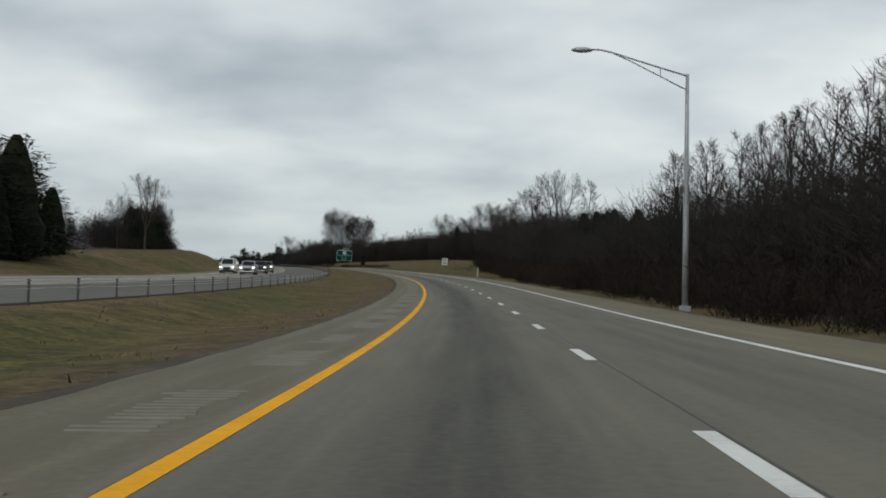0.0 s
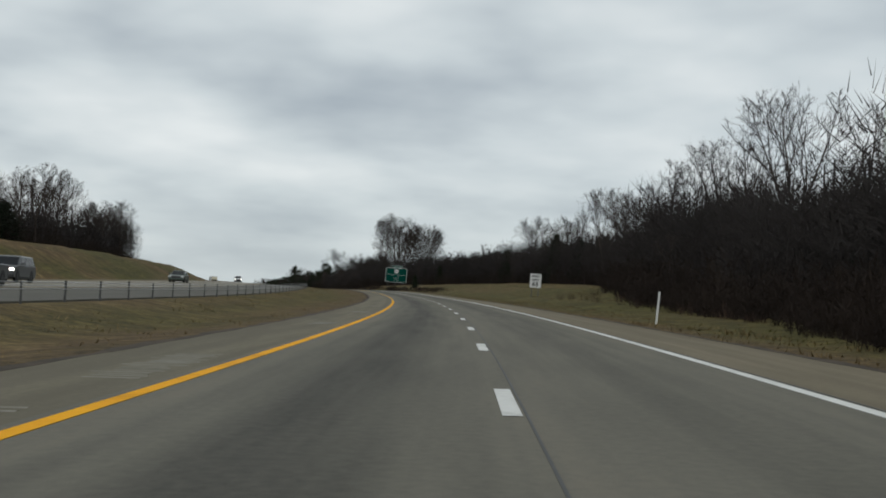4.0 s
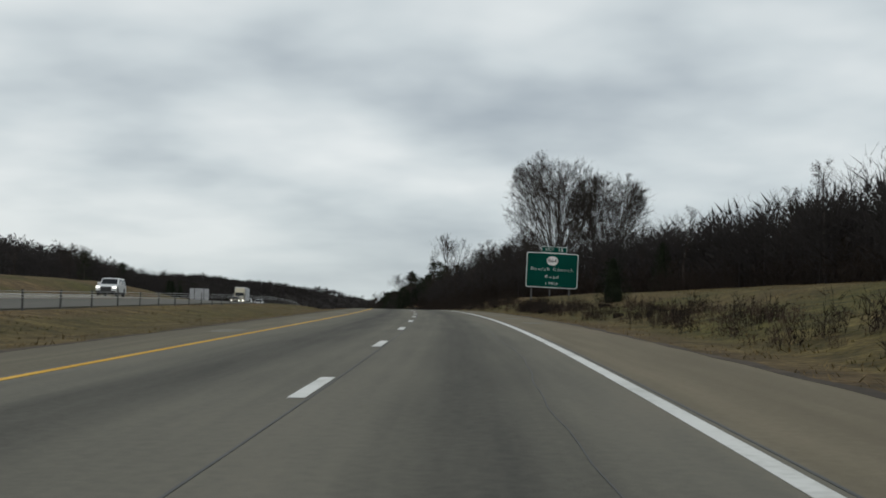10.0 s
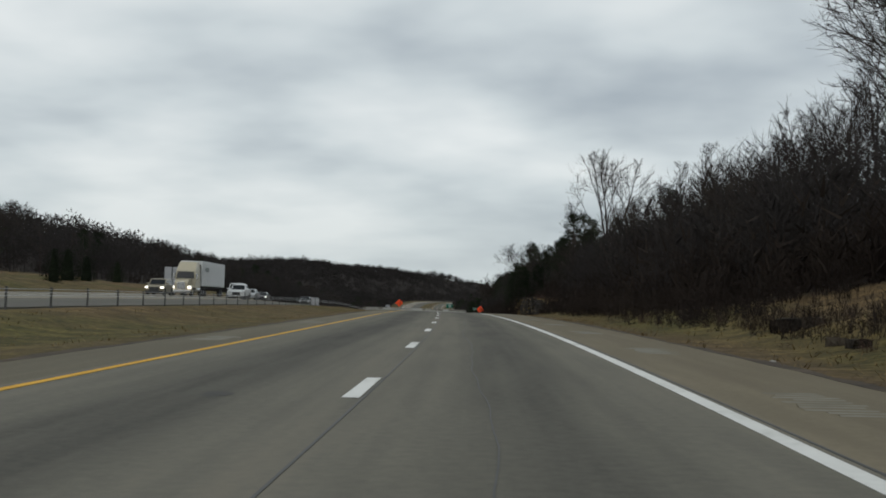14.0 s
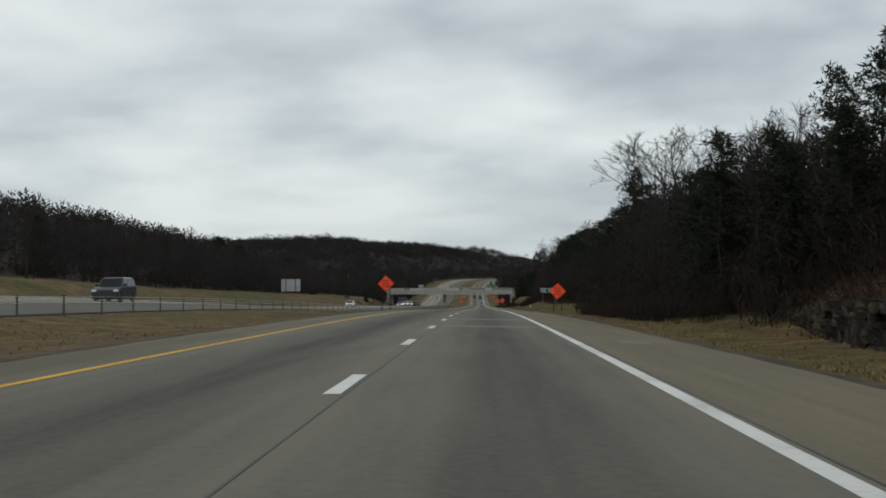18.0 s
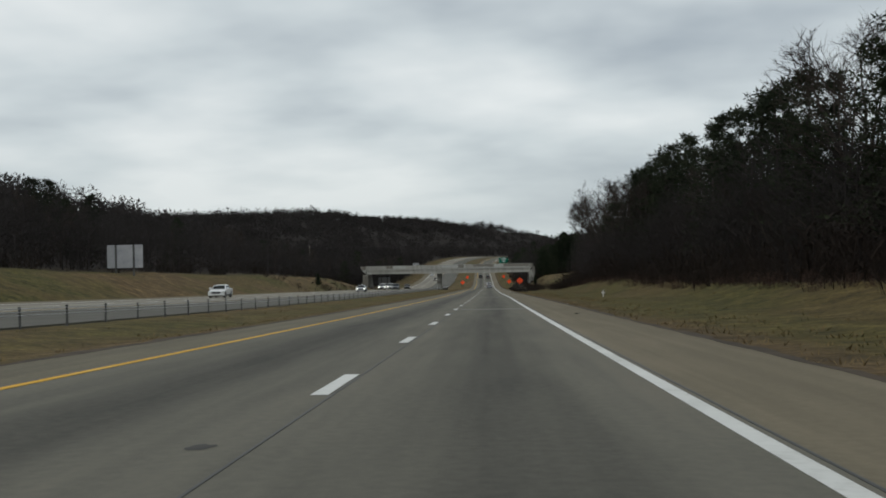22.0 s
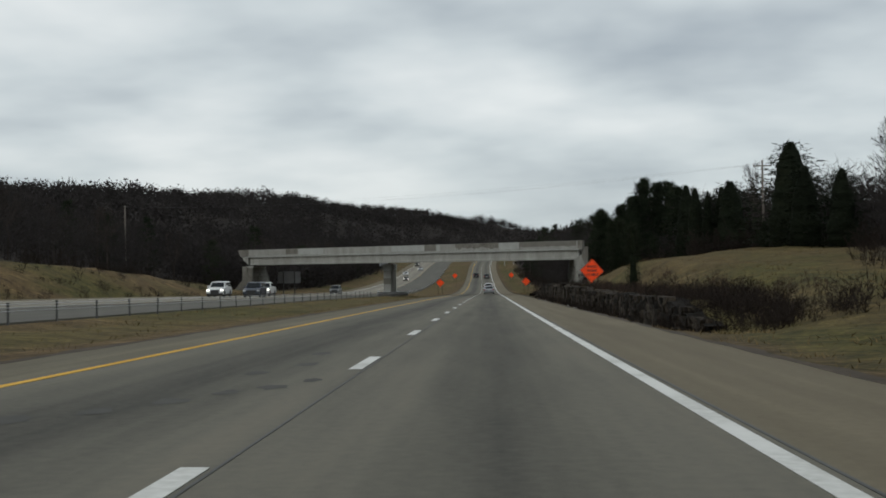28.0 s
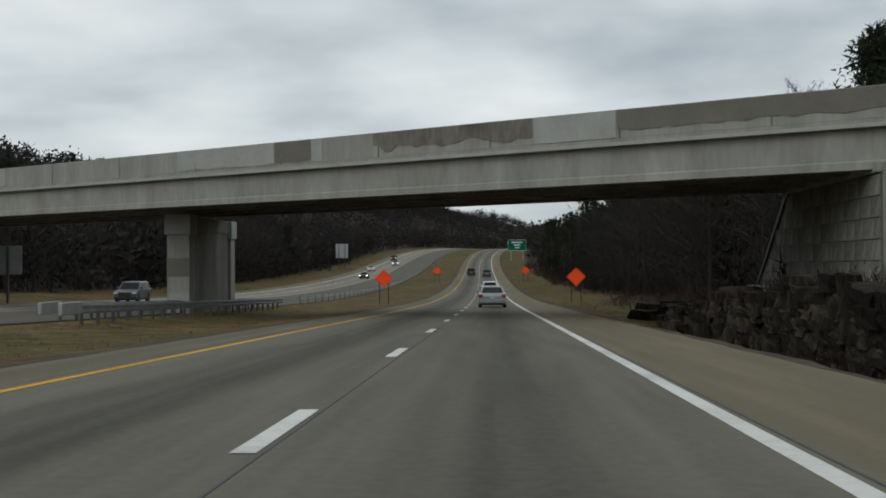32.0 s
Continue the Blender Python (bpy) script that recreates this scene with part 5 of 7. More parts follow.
# ---- woods ----
class Builder:
    """Collects tapered limbs and leaf blades as triangles."""

    def __init__(self):
        self.v, self.t = [], []

    def limb(self, p, q, r0, r1, n):
        ax = (q - p)
        if ax.length < 1e-6:
            return
        rot = ax.to_track_quat("Z", "Y")
        b = len(self.v)
        for c, r in ((p, r0), (q, r1)):
            if r <= 0:
                self.v.append(tuple(c))
                continue
            for k in range(n):
                a = 2 * math.pi * k / n
                self.v.append(tuple(c + rot @ Vector((r * math.cos(a), r * math.sin(a), 0))))
        if r1 <= 0:
            for k in range(n):
                self.t.append((b + k, b + (k + 1) % n, b + n))
        else:
            for k in range(n):
                k2 = (k + 1) % n
                self.t.append((b + k, b + k2, b + n + k2)); self.t.append((b + k, b + n + k2, b + n + k))

    def blade(self, p, a, c):
        b = len(self.v)
        self.v += [tuple(p), tuple(a), tuple(c)]
        self.t.append((b, b + 1, b + 2))

    def arrays(self):
        return np.array(self.v, np.float32), np.array(self.t, np.int32)


def bare_tree(seed, height=17.0, leaders=1, splay=0.0, fork=0.3, low=0.3, wide=0.26, limbs=12, fat=1.0, lean=(32, 58), twigs=3, bushy=1.0, lump=1.0):
    """A leafless broadleaf: a trunk that forks into leaders, rising limbs, branches and fine twigs that fill a rounded, uneven crown."""
    r = random.Random(seed)
    trunk, crown = Builder(), Builder()
    up = Vector((0, 0, 1))
    cz, rz, rx = height * (1 + low) / 2, height * (1 - low) / 2, height * wide
    lumps = [(r.uniform(0, 6.28), lump * r.uniform(0.05, 0.13), k) for k in (2, 3, 5)]

    def way(axis, a, tip):
        side = axis.orthogonal().normalized()
        side.rotate(Matrix.Rotation(a, 3, axis).to_quaternion())
        return (axis * math.cos(tip) + side * math.sin(tip)).normalized()

    def room(p, d):
        """How far it is from p along d to the outside of the crown."""
        a = math.atan2(p.y + d.y * 2, p.x + d.x * 2)
        f = 1 + sum(q * math.sin(k * a + ph) for ph, q, k in lumps)
        px, py, pz = p.x / (rx * f), p.y / (rx * f), (p.z - cz) / rz
        dx, dy, dz = d.x / (rx * f), d.y / (rx * f), d.z / rz
        aa, bb, cc = dx * dx + dy * dy + dz * dz, px * dx + py * dy + pz * dz, px * px + py * py + pz * pz - 1
        q = bb * bb - aa * cc
        return max(0.0, (-bb + math.sqrt(q)) / aa) if q > 0 else 0.0

    def bough(b, p, d, ln, r0, r1, segs, sides, wander, rise):
        pts = [p]
        for k in range(segs):
            d = (d + Vector((r.gauss(0, wander), r.gauss(0, wander), r.gauss(rise, wander * 0.5)))).normalized()
            pts.append(pts[-1] + d * ln / segs)
            b.limb(pts[-2], pts[-1], r0 + (r1 - r0) * k / segs, r0 + (r1 - r0) * (k + 1) / segs, sides)
        return pts, d

    def along(pts, f):
        k = min(len(pts) - 2, int(f * (len(pts) - 1)))
        return pts[k].lerp(pts[k + 1], f * (len(pts) - 1) - k), (pts[k + 1] - pts[k]).normalized()

    def spray(pts, ln, rad):
        """Branches, branchlets and twigs along one limb."""
        for n2 in range(max(3, int(round(5 * bushy)))):
            f = 0.22 + 0.76 * (n2 + r.random()) / (5 * bushy)
            c, ax = along(pts, min(0.99, f))
            d2 = (way(ax, r.uniform(0, 6.28), radians(r.uniform(28, 58))) + up * 0.12).normalized()
            l2 = min(ln * r.uniform(0.38, 0.62) * (1.15 - 0.5 * f), room(c, d2) * r.uniform(0.85, 1.08))
            if l2 < 0.25:
                continue
            p2, e2 = bough(crown, c, d2, l2, max(0.016 * fat, rad * 0.42), 0.011 * fat, 2, 3, 0.12, 0.06)
            for n3 in range(5):
                g = 0.2 + 0.8 * (n3 + r.random()) / 5
                c3, ax3 = along(p2, min(0.99, g))
                d3 = (way(ax3, r.uniform(0, 6.28), radians(r.uniform(18, 52))) + up * 0.12).normalized()
                l3 = min(l2 * r.uniform(0.35, 0.65), room(c3, d3) * 1.05 + 0.15)
                q3 = c3 + d3 * l3
                sd = d3.cross(Vector((r.gauss(0, 1), r.gauss(0, 1), r.gauss(0, 1)))).normalized() * 0.016 * fat
                crown.blade(c3 - sd, c3 + sd, q3)
                for n4 in range(twigs):
                    c4 = c3.lerp(q3, r.uniform(0.15, 0.9))
                    d4 = (way(d3, r.uniform(0, 6.28), radians(r.uniform(15, 48))) + up * 0.08).normalized() * max(0.3, l3 * r.uniform(0.45, 0.8))
                    sd = d4.cross(Vector((r.gauss(0, 1), r.gauss(0, 1), r.gauss(0, 1)))).normalized() * 0.0115 * fat
                    crown.blade(c4 - sd, c4 + sd, c4 + d4)

    r0 = height * 0.0125
    foot = Vector((r.gauss(0, 0.15), r.gauss(0, 0.15), height * fork))
    trunk.limb(Vector((0, 0, -0.4)), foot, r0 * 1.25, r0, 8)
    for q in range(leaders):
        a0 = 2 * math.pi * (q + r.uniform(-0.35, 0.35)) / leaders
        axis = way(up, a0, splay * (r.uniform(0.3, 1.0) if leaders > 1 else 0.2))
        full = max(height * 0.2, room(foot, axis) * r.uniform(0.9, 1.0))
        lr = r0 * (0.9 if leaders == 1 else 0.85 / leaders ** 0.3)
        pts, end = bough(trunk, foot, axis, full, lr, 0.02, 7, 6, 0.05, 0.03)
        for b in range(limbs):
            f = 0.06 + 0.9 * (b + r.random()) / limbs
            c, ax = along(pts, f)
            if c.z < height * low * 0.9:
                continue
            lo, hi = lean
            d1 = way(ax, r.uniform(0, 6.28), radians(r.uniform(lo, hi) * (1.1 - 0.35 * f)))
            d1 = (d1 + Vector((c.x, c.y, 0)).normalized() * 0.25 * (leaders > 1)).normalized()
            l1 = min(height * 0.42, room(c, d1) * r.uniform(0.72, 0.98))
            if l1 < 0.5:
                continue
            rad = max(0.026 * fat, min(lr * (1 - 0.8 * f) * 0.6, l1 * 0.016))
            p1, _ = bough(crown, c, d1, l1, rad, rad * 0.3, 4, 4, 0.10, 0.10)
            spray(p1, l1, rad)
        spray(pts[-4:], full * 0.4, 0.04)
    return [trunk.arrays(), crown.arrays()]


def clump(b, r, c, size, n, flat=1.0, thin=1.0, long=0.75):
    for _ in range(n):
        u = Vector((r.gauss(0, 1), r.gauss(0, 1), r.gauss(0, flat))).normalized()
        w = Vector((r.gauss(0, 1), r.gauss(0, 1), r.gauss(0, 1))).normalized()
        p = c + u * size * r.uniform(0.1, 0.75)
        q = p + (u * 0.8 + w * 0.5) * size * long
        sd = u.cross(w).normalized() * size * thin * r.uniform(0.18, 0.32)
        b.blade(p - sd * 0.6, p + sd, q)


def cedar(seed, height=9.0, wide=0.17):
    """A dense columnar evergreen of many small sprays."""
    r = random.Random(seed)
    trunk, crown = Builder(), Builder()
    trunk.limb(Vector((0, 0, -0.3)), Vector((0, 0, height * 0.9)), height * 0.018, 0.02, 6)
    for k in range(12):
        f0, f1 = k / 12, (k + 1) / 12
        a, c = (height * wide * 0.5 * (1 - f) ** 0.5 * (0.75 + 0.25 * min(1, f * 6)) for f in (f0, min(f1, 0.985)))
        crown.limb(Vector((r.uniform(-.05, .05), r.uniform(-.05, .05), height * (f0 + 0.02))), Vector((0, 0, height * (f1 + 0.02))), a * r.uniform(0.9, 1.1), c * r.uniform(0.9, 1.1), 9)
    z = height * 0.03
    while z < height:
        f = z / height
        rad = height * wide * (1 - f) ** 0.5 * (0.75 + 0.25 * min(1, f * 6)) * r.uniform(0.82, 1.18)
        n = max(4, int(13 * (1 - f * 0.6)))
        for k in range(n):
            a = 2 * math.pi * (k + r.random()) / n
            rr = rad * r.uniform(0.55, 1.12)
            c = Vector((rr * math.cos(a), rr * math.sin(a), z + r.uniform(-0.2, 0.3)))
            clump(crown, r, c, height * 0.04 * r.uniform(0.6, 1.35), 9, 1.0, 0.55)
        z += height * 0.027
    for k in range(10):
        clump(crown, r, Vector((0, 0, height * (0.93 + 0.007 * k))), height * 0.025, 4)
    return [trunk.arrays(), crown.arrays()]


def pine(seed, height=20.0, start=0.35, wide=0.2, full=1.0):
    """A tall pine: bare lower trunk, irregular whorls of boughs that carry needle clumps; full: how close they stand."""
    r = random.Random(seed)
    trunk, crown = Builder(), Builder()
    p = Vector((0, 0, -0.4))
    for i in range(6):
        q = Vector((r.uniform(-0.2, 0.2), r.uniform(-0.2, 0.2), height * (i + 1) / 6.2))
        trunk.limb(p, q, height * 0.014 * (1 - i / 7), height * 0.014 * (1 - (i + 1) / 7), 7)
        p = q
    z = height * start
    while z < height:
        f = (z / height - start) / (1 - start)
        reach = height * wide * 0.92 * (1 - f) ** 0.5 * min(1, 0.7 + f) * r.uniform(0.65, 1.2) + 0.4
        if full > 1:
            crown.limb(Vector((0, 0, z)), Vector((0, 0, z + height * 0.05)), reach * 0.3, reach * 0.25, 7)
        for k in range(int(r.choice((4, 5, 6)) * full)):
            a = r.uniform(0, 2 * math.pi)
            ln = reach * r.uniform(0.5, 1.1)
            tip = Vector((ln * math.cos(a), ln * math.sin(a), z + ln * r.uniform(0.05, 0.4)))
            trunk.limb(Vector((0, 0, z)), tip, 0.05, 0.015, 3)
            for j in range(5):
                c = Vector((0, 0, z)).lerp(tip, 0.3 + 0.18 * j)
                clump(crown, r, c + Vector((r.uniform(-.5, .5), r.uniform(-.5, .5), r.uniform(-.1, .5))), height * (0.03 if full == 1 else 0.042) * r.uniform(0.6, 1.3), 9, 0.7, 0.75, 0.8)
        z += height * 0.045 / full ** 0.5 * r.uniform(0.7, 1.3)
    clump(crown, r, Vector((0, 0, height * 0.99)), height * 0.022, 14, 1.0, 0.5)
    return [trunk.arrays(), crown.arrays()]


def brush(seed, height=4.0, stems=40, wide=0.022, twigs=6):
    """A thicket of thin stems and side twigs."""
    r = random.Random(seed)
    b = Builder()
    for i in range(stems):
        a, q = r.uniform(0, 2 * math.pi), r.random() ** 0.5
        p = Vector((q * math.cos(a) * height * 0.3, q * math.sin(a) * height * 0.3, -0.15))
        lean = Vector((math.cos(a) * r.uniform(-0.2, 0.55), math.sin(a) * r.uniform(-0.2, 0.55), 1)).normalized()
        ln = height * r.uniform(0.4, 1.0) * (1 - 0.35 * q)
        t = p + lean * ln
        side = lean.cross(Vector((r.gauss(0, 1), r.gauss(0, 1), 0.1))).normalized()
        w = wide * r.uniform(0.5, 1.0)
        b.blade(p - side * w, p + side * w, t)
        for j in range(twigs):
            c = p.lerp(t, r.uniform(0.1, 0.97))
            tw = (lean + Vector((r.gauss(0, 0.8), r.gauss(0, 0.8), r.gauss(0.1, 0.4)))).normalized() * height * r.uniform(0.10, 0.28)
            sd = tw.cross(Vector((r.gauss(0, 1), r.gauss(0, 1), r.gauss(0, 1)))).normalized() * wide * r.uniform(0.8, 2.0)
            b.blade(c - sd, c + sd, c + tw)
    return b.arrays()


def far_tree(seed, height=13.0, n=95, wide=0.011, low=0.18, round=0.25):
    """A light bare tree for woods further off: trunk, and a rounded fuzzy crown of branch ends."""
    r = random.Random(seed)
    b = Builder()
    if n > 100:
        b.limb(Vector((0, 0, -0.5)), Vector((0, 0, height * 0.75)), height * 0.012, height * 0.005, 3)
    cz, rz, rx = height * (0.5 + low / 2), height * (0.5 - low / 2), height * round * r.uniform(0.8, 1.2)
    for i in range(n):
        u = Vector((r.gauss(0, 1), r.gauss(0, 1), r.gauss(0, 1))).normalized() * (r.random() ** 0.4)
        q = Vector((u.x * rx, u.y * rx, cz + u.z * rz))
        out = (Vector((u.x, u.y, (0.45 if n > 100 else 0.2) + 0.4 * max(0, u.z))) + Vector((r.gauss(0, 0.3), r.gauss(0, 0.3), 0))).normalized()
        p = q - out * height * (r.uniform(0.08, 0.18) if n > 100 else r.uniform(0.06, 0.15))
        flat = Vector((0, 0, 1)) + Vector((r.gauss(0, 0.45), r.gauss(0, 0.45), r.gauss(0, 0.45)))
        sd = (flat - out * flat.dot(out)).normalized() * height * wide * (1.25 if n > 100 else 1.7) * r.uniform(0.5, 1.3)
        b.blade(p - sd, p + sd, q)
    return b.arrays()


def scatter(name, templates, pts, sizes, turns, mat, label, category, squash=None):
    """Many copies of a few templates joined into one piece of growth."""
    rr = np.random.default_rng(len(pts))
    which = rr.integers(0, len(templates), len(pts))
    vs, ts, base = [], [], 0
    for k, (v, t) in enumerate(templates):
        sel = np.where(which == k)[0]
        if not len(sel):
            continue
        c, s = np.cos(turns[sel])[:, None], np.sin(turns[sel])[:, None]
        sz = sizes[sel][:, None]
        zz = sz if squash is None else sz * squash[sel][:, None]
        w = np.stack([(v[:, 0] * c - v[:, 1] * s) * sz, (v[:, 0] * s + v[:, 1] * c) * sz, v[:, 2] * zz], -1) + pts[sel][:, None, :]
        n = len(v)
        tt = t[None] + (np.arange(len(sel)) * n)[:, None, None] + base
        vs.append(w.reshape(-1, 3)); ts.append(tt.reshape(-1, 3)); base += n * len(sel)
    ob = new(name, tri_mesh(name, np.concatenate(vs), np.concatenate(ts), mat))
    return tagged(ob, label, category, kind="stuff")


def make_tree(name, made, bark, leaf, label):
    root = new(name)
    for nm, (v, t), mat in (("trunk", made[0], bark), ("crown", made[1], leaf)):
        ob = new(nm, tri_mesh(name + "_" + nm, v, t, mat))
        ob.parent = root
    return tagged(root, label, "tree")


TREES, BARE = {}, []
# leaders, splay, fork, lowest twigs, half width, limbs, lean, bushiness
FORMS = ((1, 0.1, 0.30, 0.30, 0.20, 15, (35, 60), 1.0), (2, 0.3, 0.30, 0.30, 0.24, 9, (30, 55), 1.0), (1, 0.1, 0.28, 0.26, 0.29, 15, (42, 66), 1.0), (3, 0.42, 0.24, 0.26, 0.27, 7, (28, 52), 1.0),
         (3, 0.5, 0.26, 0.30, 0.33, 8, (30, 55), 1.0), (1, 0.15, 0.18, 0.18, 0.33, 16, (45, 72), 1.0), (2, 0.18, 0.36, 0.34, 0.17, 9, (28, 50), 1.0))
for k, (ld, sp, fk, lw, wd, lb, ln, bu) in enumerate(FORMS):
    made = bare_tree(20 + k, 17.0, ld, sp, fk, lw, wd, lb, 1.2, ln, 4, bu)
    TREES["bare", k] = (make_tree("bare_tree", made, M_BARK, M_TWIG, "leafless broadleaf tree with grey-brown branches at the wood's edge"), 17.0)
    BARE.append((np.concatenate([made[0][0], made[1][0]]), np.concatenate([made[0][1], made[1][1] + len(made[0][0])])))
for k in range(4):
    TREES["cedar", k] = (make_tree("cedar_tree", cedar(50 + k, 9.0, (0.17, 0.2, 0.15, 0.23)[k]), M_BARK, M_CEDAR, "dense dark green cedar"), 9.0)
for k in range(3):
    TREES["pine", k] = (make_tree("pine_tree", pine(70 + k, 20.0, (0.1, 0.18, 0.06)[k], (0.31, 0.27, 0.34)[k]), M_BARK, M_PINE, "tall dark pine on the wooded slope"), 20.0)
for k in range(2):
    TREES["fir", k] = (make_tree("fir_tree", pine(90 + k, 13.0, 0.03, (0.33, 0.38)[k], 1.8), M_BARK, M_PINE, "dense dark spreading evergreen beside the bridge abutment"), 13.0)
USED = set()


def plant(kind, k, s, d, height, label="", group="", wide=1.0):
    """Stand one tree on the ground."""
    ob, base = TREES[kind, k]
    f = height / base
    g = float(land(s, d)) - 0.1
    m = place(s, d, g, random.uniform(0, 360)) @ Matrix.Diagonal((f * wide, f * wide, f, 1))
    if (kind, k) in USED:
        t = copy_thing(ob, m)
    else:
        USED.add((kind, k))
        ob.matrix_world = m
        t = ob
    if label:
        t["label"] = label
    if group:
        t["group"] = group
    return t


random.seed(11)
# single trees that stand out
BIG = make_tree("spreading_tree", bare_tree(7, 24.0, 13, 0.60, 0.14, 0.18, 0.37, 13, 1.35, (16, 40), 4, 1.0, 0.3), M_BARK, M_TWIG, "very large bare tree with a broad vase-shaped crown")
BIG.matrix_world = place(566, -30, float(land(566, -30)) - 0.2, 40) @ Matrix.Diagonal((1.08, 1.08, 1.06, 1))
BIG_B = copy_thing(BIG, place(571, -41, float(land(571, -41)) - 0.2, 160) @ Matrix.Diagonal((0.84, 0.84, 0.84, 1)))
BIG_B["label"] = "bare tree beside the great vase-shaped one"
plant("bare", 4, 249, -34, 19.5, "tall bare tree with a wide open crown above the brush", wide=1.1)
plant("bare", 0, 243, -38, 17)
plant("pine", 0, 833, -25, 19)
plant("pine", 1, 861, -28, 19)
plant("fir", 0, 1205.9, -26.8, 15, "tall dark ragged fir behind the bridge abutment", wide=0.72)
for s, d, h in ((1195, -19, 6.5), (1189, -20, 7), (1201, -19.5, 9), (1207, -20, 10), (1197, -22, 9), (1204, -23, 10), (1191, -23, 8), (1202, -28.5, 12), (1195, -26, 9), (1186, -22.5, 6.5), (1208, -31, 12.5), (1198, -31, 11), (1184, -20, 4.8), (1207, -25, 11), (1189, -26, 7.5), (1200, -25, 10.5)):
    plant("fir", random.randrange(2), s, d, h, wide=random.uniform(1.0, 1.25))
for s, d, h in ((1106, -13.5, 2.9), (1166, -27.2, 9.8), (1160, -27.4, 8.8), (1157, -28.4, 8), (1162, -31, 10), (1156, -31, 8.2), (1138, -31, 9), (1132, -31, 7), (1126, -31, 9.2), (1121, -31, 7.6), (1116, -33, 7),
                (116, 46, 10), (121, 48, 11), (124, 46, 11.8), (129, 47, 10.5), (132, 46.5, 12.2), (137, 47.5, 9), (142, 47, 8.6), (147, 48, 7.6), (104, 46, 10.5), (110, 48, 11), (258, 51, 6.5), (263, 53, 7.5), (282, 52, 7), (288, 53, 7.5), (294, 54, 6.8), (301, 54, 6), (268, 55, 8), (275, 57, 8), (436, -13.5, 3.2), (1094, 40, 3.0), (640, 44, 4.5), (652, 46, 4.2), (664, 47, 3.6), (676, 46, 3.2)):
    plant("cedar", random.randrange(4), s, d, h, wide=2.0 if 250 < s < 320 and d > 0 else 1.5)
for k in range(18):
    for row in (0, 1):
        s0 = 127 + 2.9 * k + 1.45 * row
        plant("cedar", random.randrange(4), s0, -23 - 1.9 * row - random.uniform(0, 0.6), 6.2 + 0.038 * (s0 - 127) + random.uniform(-0.7, 0.4) + 0.3 * row, "dense dark cedar in a row within the wood's edge", "cedars in the wood's edge", random.uniform(1.2, 1.6))

B, C, P = "bare", "cedar", "pine"


# the edges of the woods, tree by tree
def edge_trees(s0, s1, step, depth_lo, depth_hi, h_lo, h_hi, side, kinds, joined=False, forms=range(7)):
    """A row of trees along the wood's edge; joined: the bare ones among them stay one piece of growth, across the highway or deep in the wood."""
    s, spots = s0, []
    while s < s1:
        q = random.uniform(depth_lo, depth_hi)
        d = -(float(wood_right(s)) + q) if side < 0 else float(wood_left(s)) + q
        kind = random.choice(kinds)
        which = {"bare": forms, "cedar": range(4), "pine": range(3)}[kind]
        h = random.uniform(h_lo, h_hi) * {"bare": 1, "cedar": 0.65, "pine": 1.05}[kind]
        if joined and kind == "bare":
            spots.append((s, d, h))
        else:
            plant(kind, random.choice(which), s, d, h, wide=random.uniform(0.95, 1.3) if kind == "pine" else random.uniform(0.95, 1.25))
        s += step * random.uniform(0.6, 1.4)
    if spots:
        a = np.array(spots)
        scatter("tree_row", BARE, on_road(a[:, 0], a[:, 1], land(a[:, 0], a[:, 1]) - 0.1), a[:, 2] / 17.0, a[:, 0] * 2.4, M_TWIG, "row of leafless broadleaf trees within the wood", "trees")


edge_trees(-20, 62, 3.2, 12, 22, 9.5, 12.5, -1, (B,), forms=(0, 6, 1))
edge_trees(62, 75, 2.9, 16, 23, 12.5, 15, -1, (B,), forms=(0, 6, 1))
edge_trees(75, 152, 3.6, 16.5, 23.5, 14, 17.5, -1, (B,), forms=(0, 6, 0, 6, 1))
edge_trees(165, 205, 4.5, 4, 14, 6.5, 9, -1, (B, B, B, C))
edge_trees(205, 232, 4.5, 3, 14, 9, 11.5, -1, (B, B, B, C))
edge_trees(230, 284, 4.5, 1, 14, 11, 15, -1, (B,))
edge_trees(286, 318, 4.4, 0, 10, 8.5, 11, -1, (B, B, B, C))
edge_trees(318, 440, 4.4, 0, 10, 11, 14.5, -1, (B, B, B, B, B, C))
edge_trees(440, 530, 5.0, 0, 10, 8.5, 11, -1, (B, B, B, B, C))
edge_trees(533, 645, 4, 1, 7, 5, 7.5, -1, (B,))
edge_trees(540, 645, 4.5, 9, 20, 8.5, 12, -1, (B, B, B), True)
edge_trees(640, 705, 5, 1, 6, 6, 8.5, -1, (P, P, B))
edge_trees(640, 705, 6, 6, 14, 8, 10, -1, (P, P, B))
for s, d, h in ((656, -16, 9.5), (661, -18.5, 10), (666, -16.5, 9), (671, -19, 10)):
    plant("bare", random.choice((0, 3, 5)), s, d, h)
for s, d, h, k in ((684, -19.5, 15, 3), (668, -18.5, 13, 0), (681, -21, 13, 6)):
    plant("bare", k, s, d, h, "tall bare tree rising above the pines over the rock cut", wide=1.0)
for s, d, h, k in ((665, -19.5, 12, P), (661, -17.5, 10.8, P), (671, -20, 11.5, P), (645, -15.5, 11, B), (650, -16.5, 12, B), (655, -15.5, 11.5, B), (694, -13.5, 7.5, P), (701, -12.5, 7, P), (706, -13, 7.5, P), (664, -17, 8, P), (668, -21, 10.5, P), (673, -17.5, 8.5, P), (677, -22, 11, P), (682, -17, 8, B), (686, -20.5, 10, P), (690, -16.5, 8, P), (695, -19, 9.5, P), (700, -14, 8, B)):
    plant(k, random.randrange(3), s, d, h, wide=1.1)
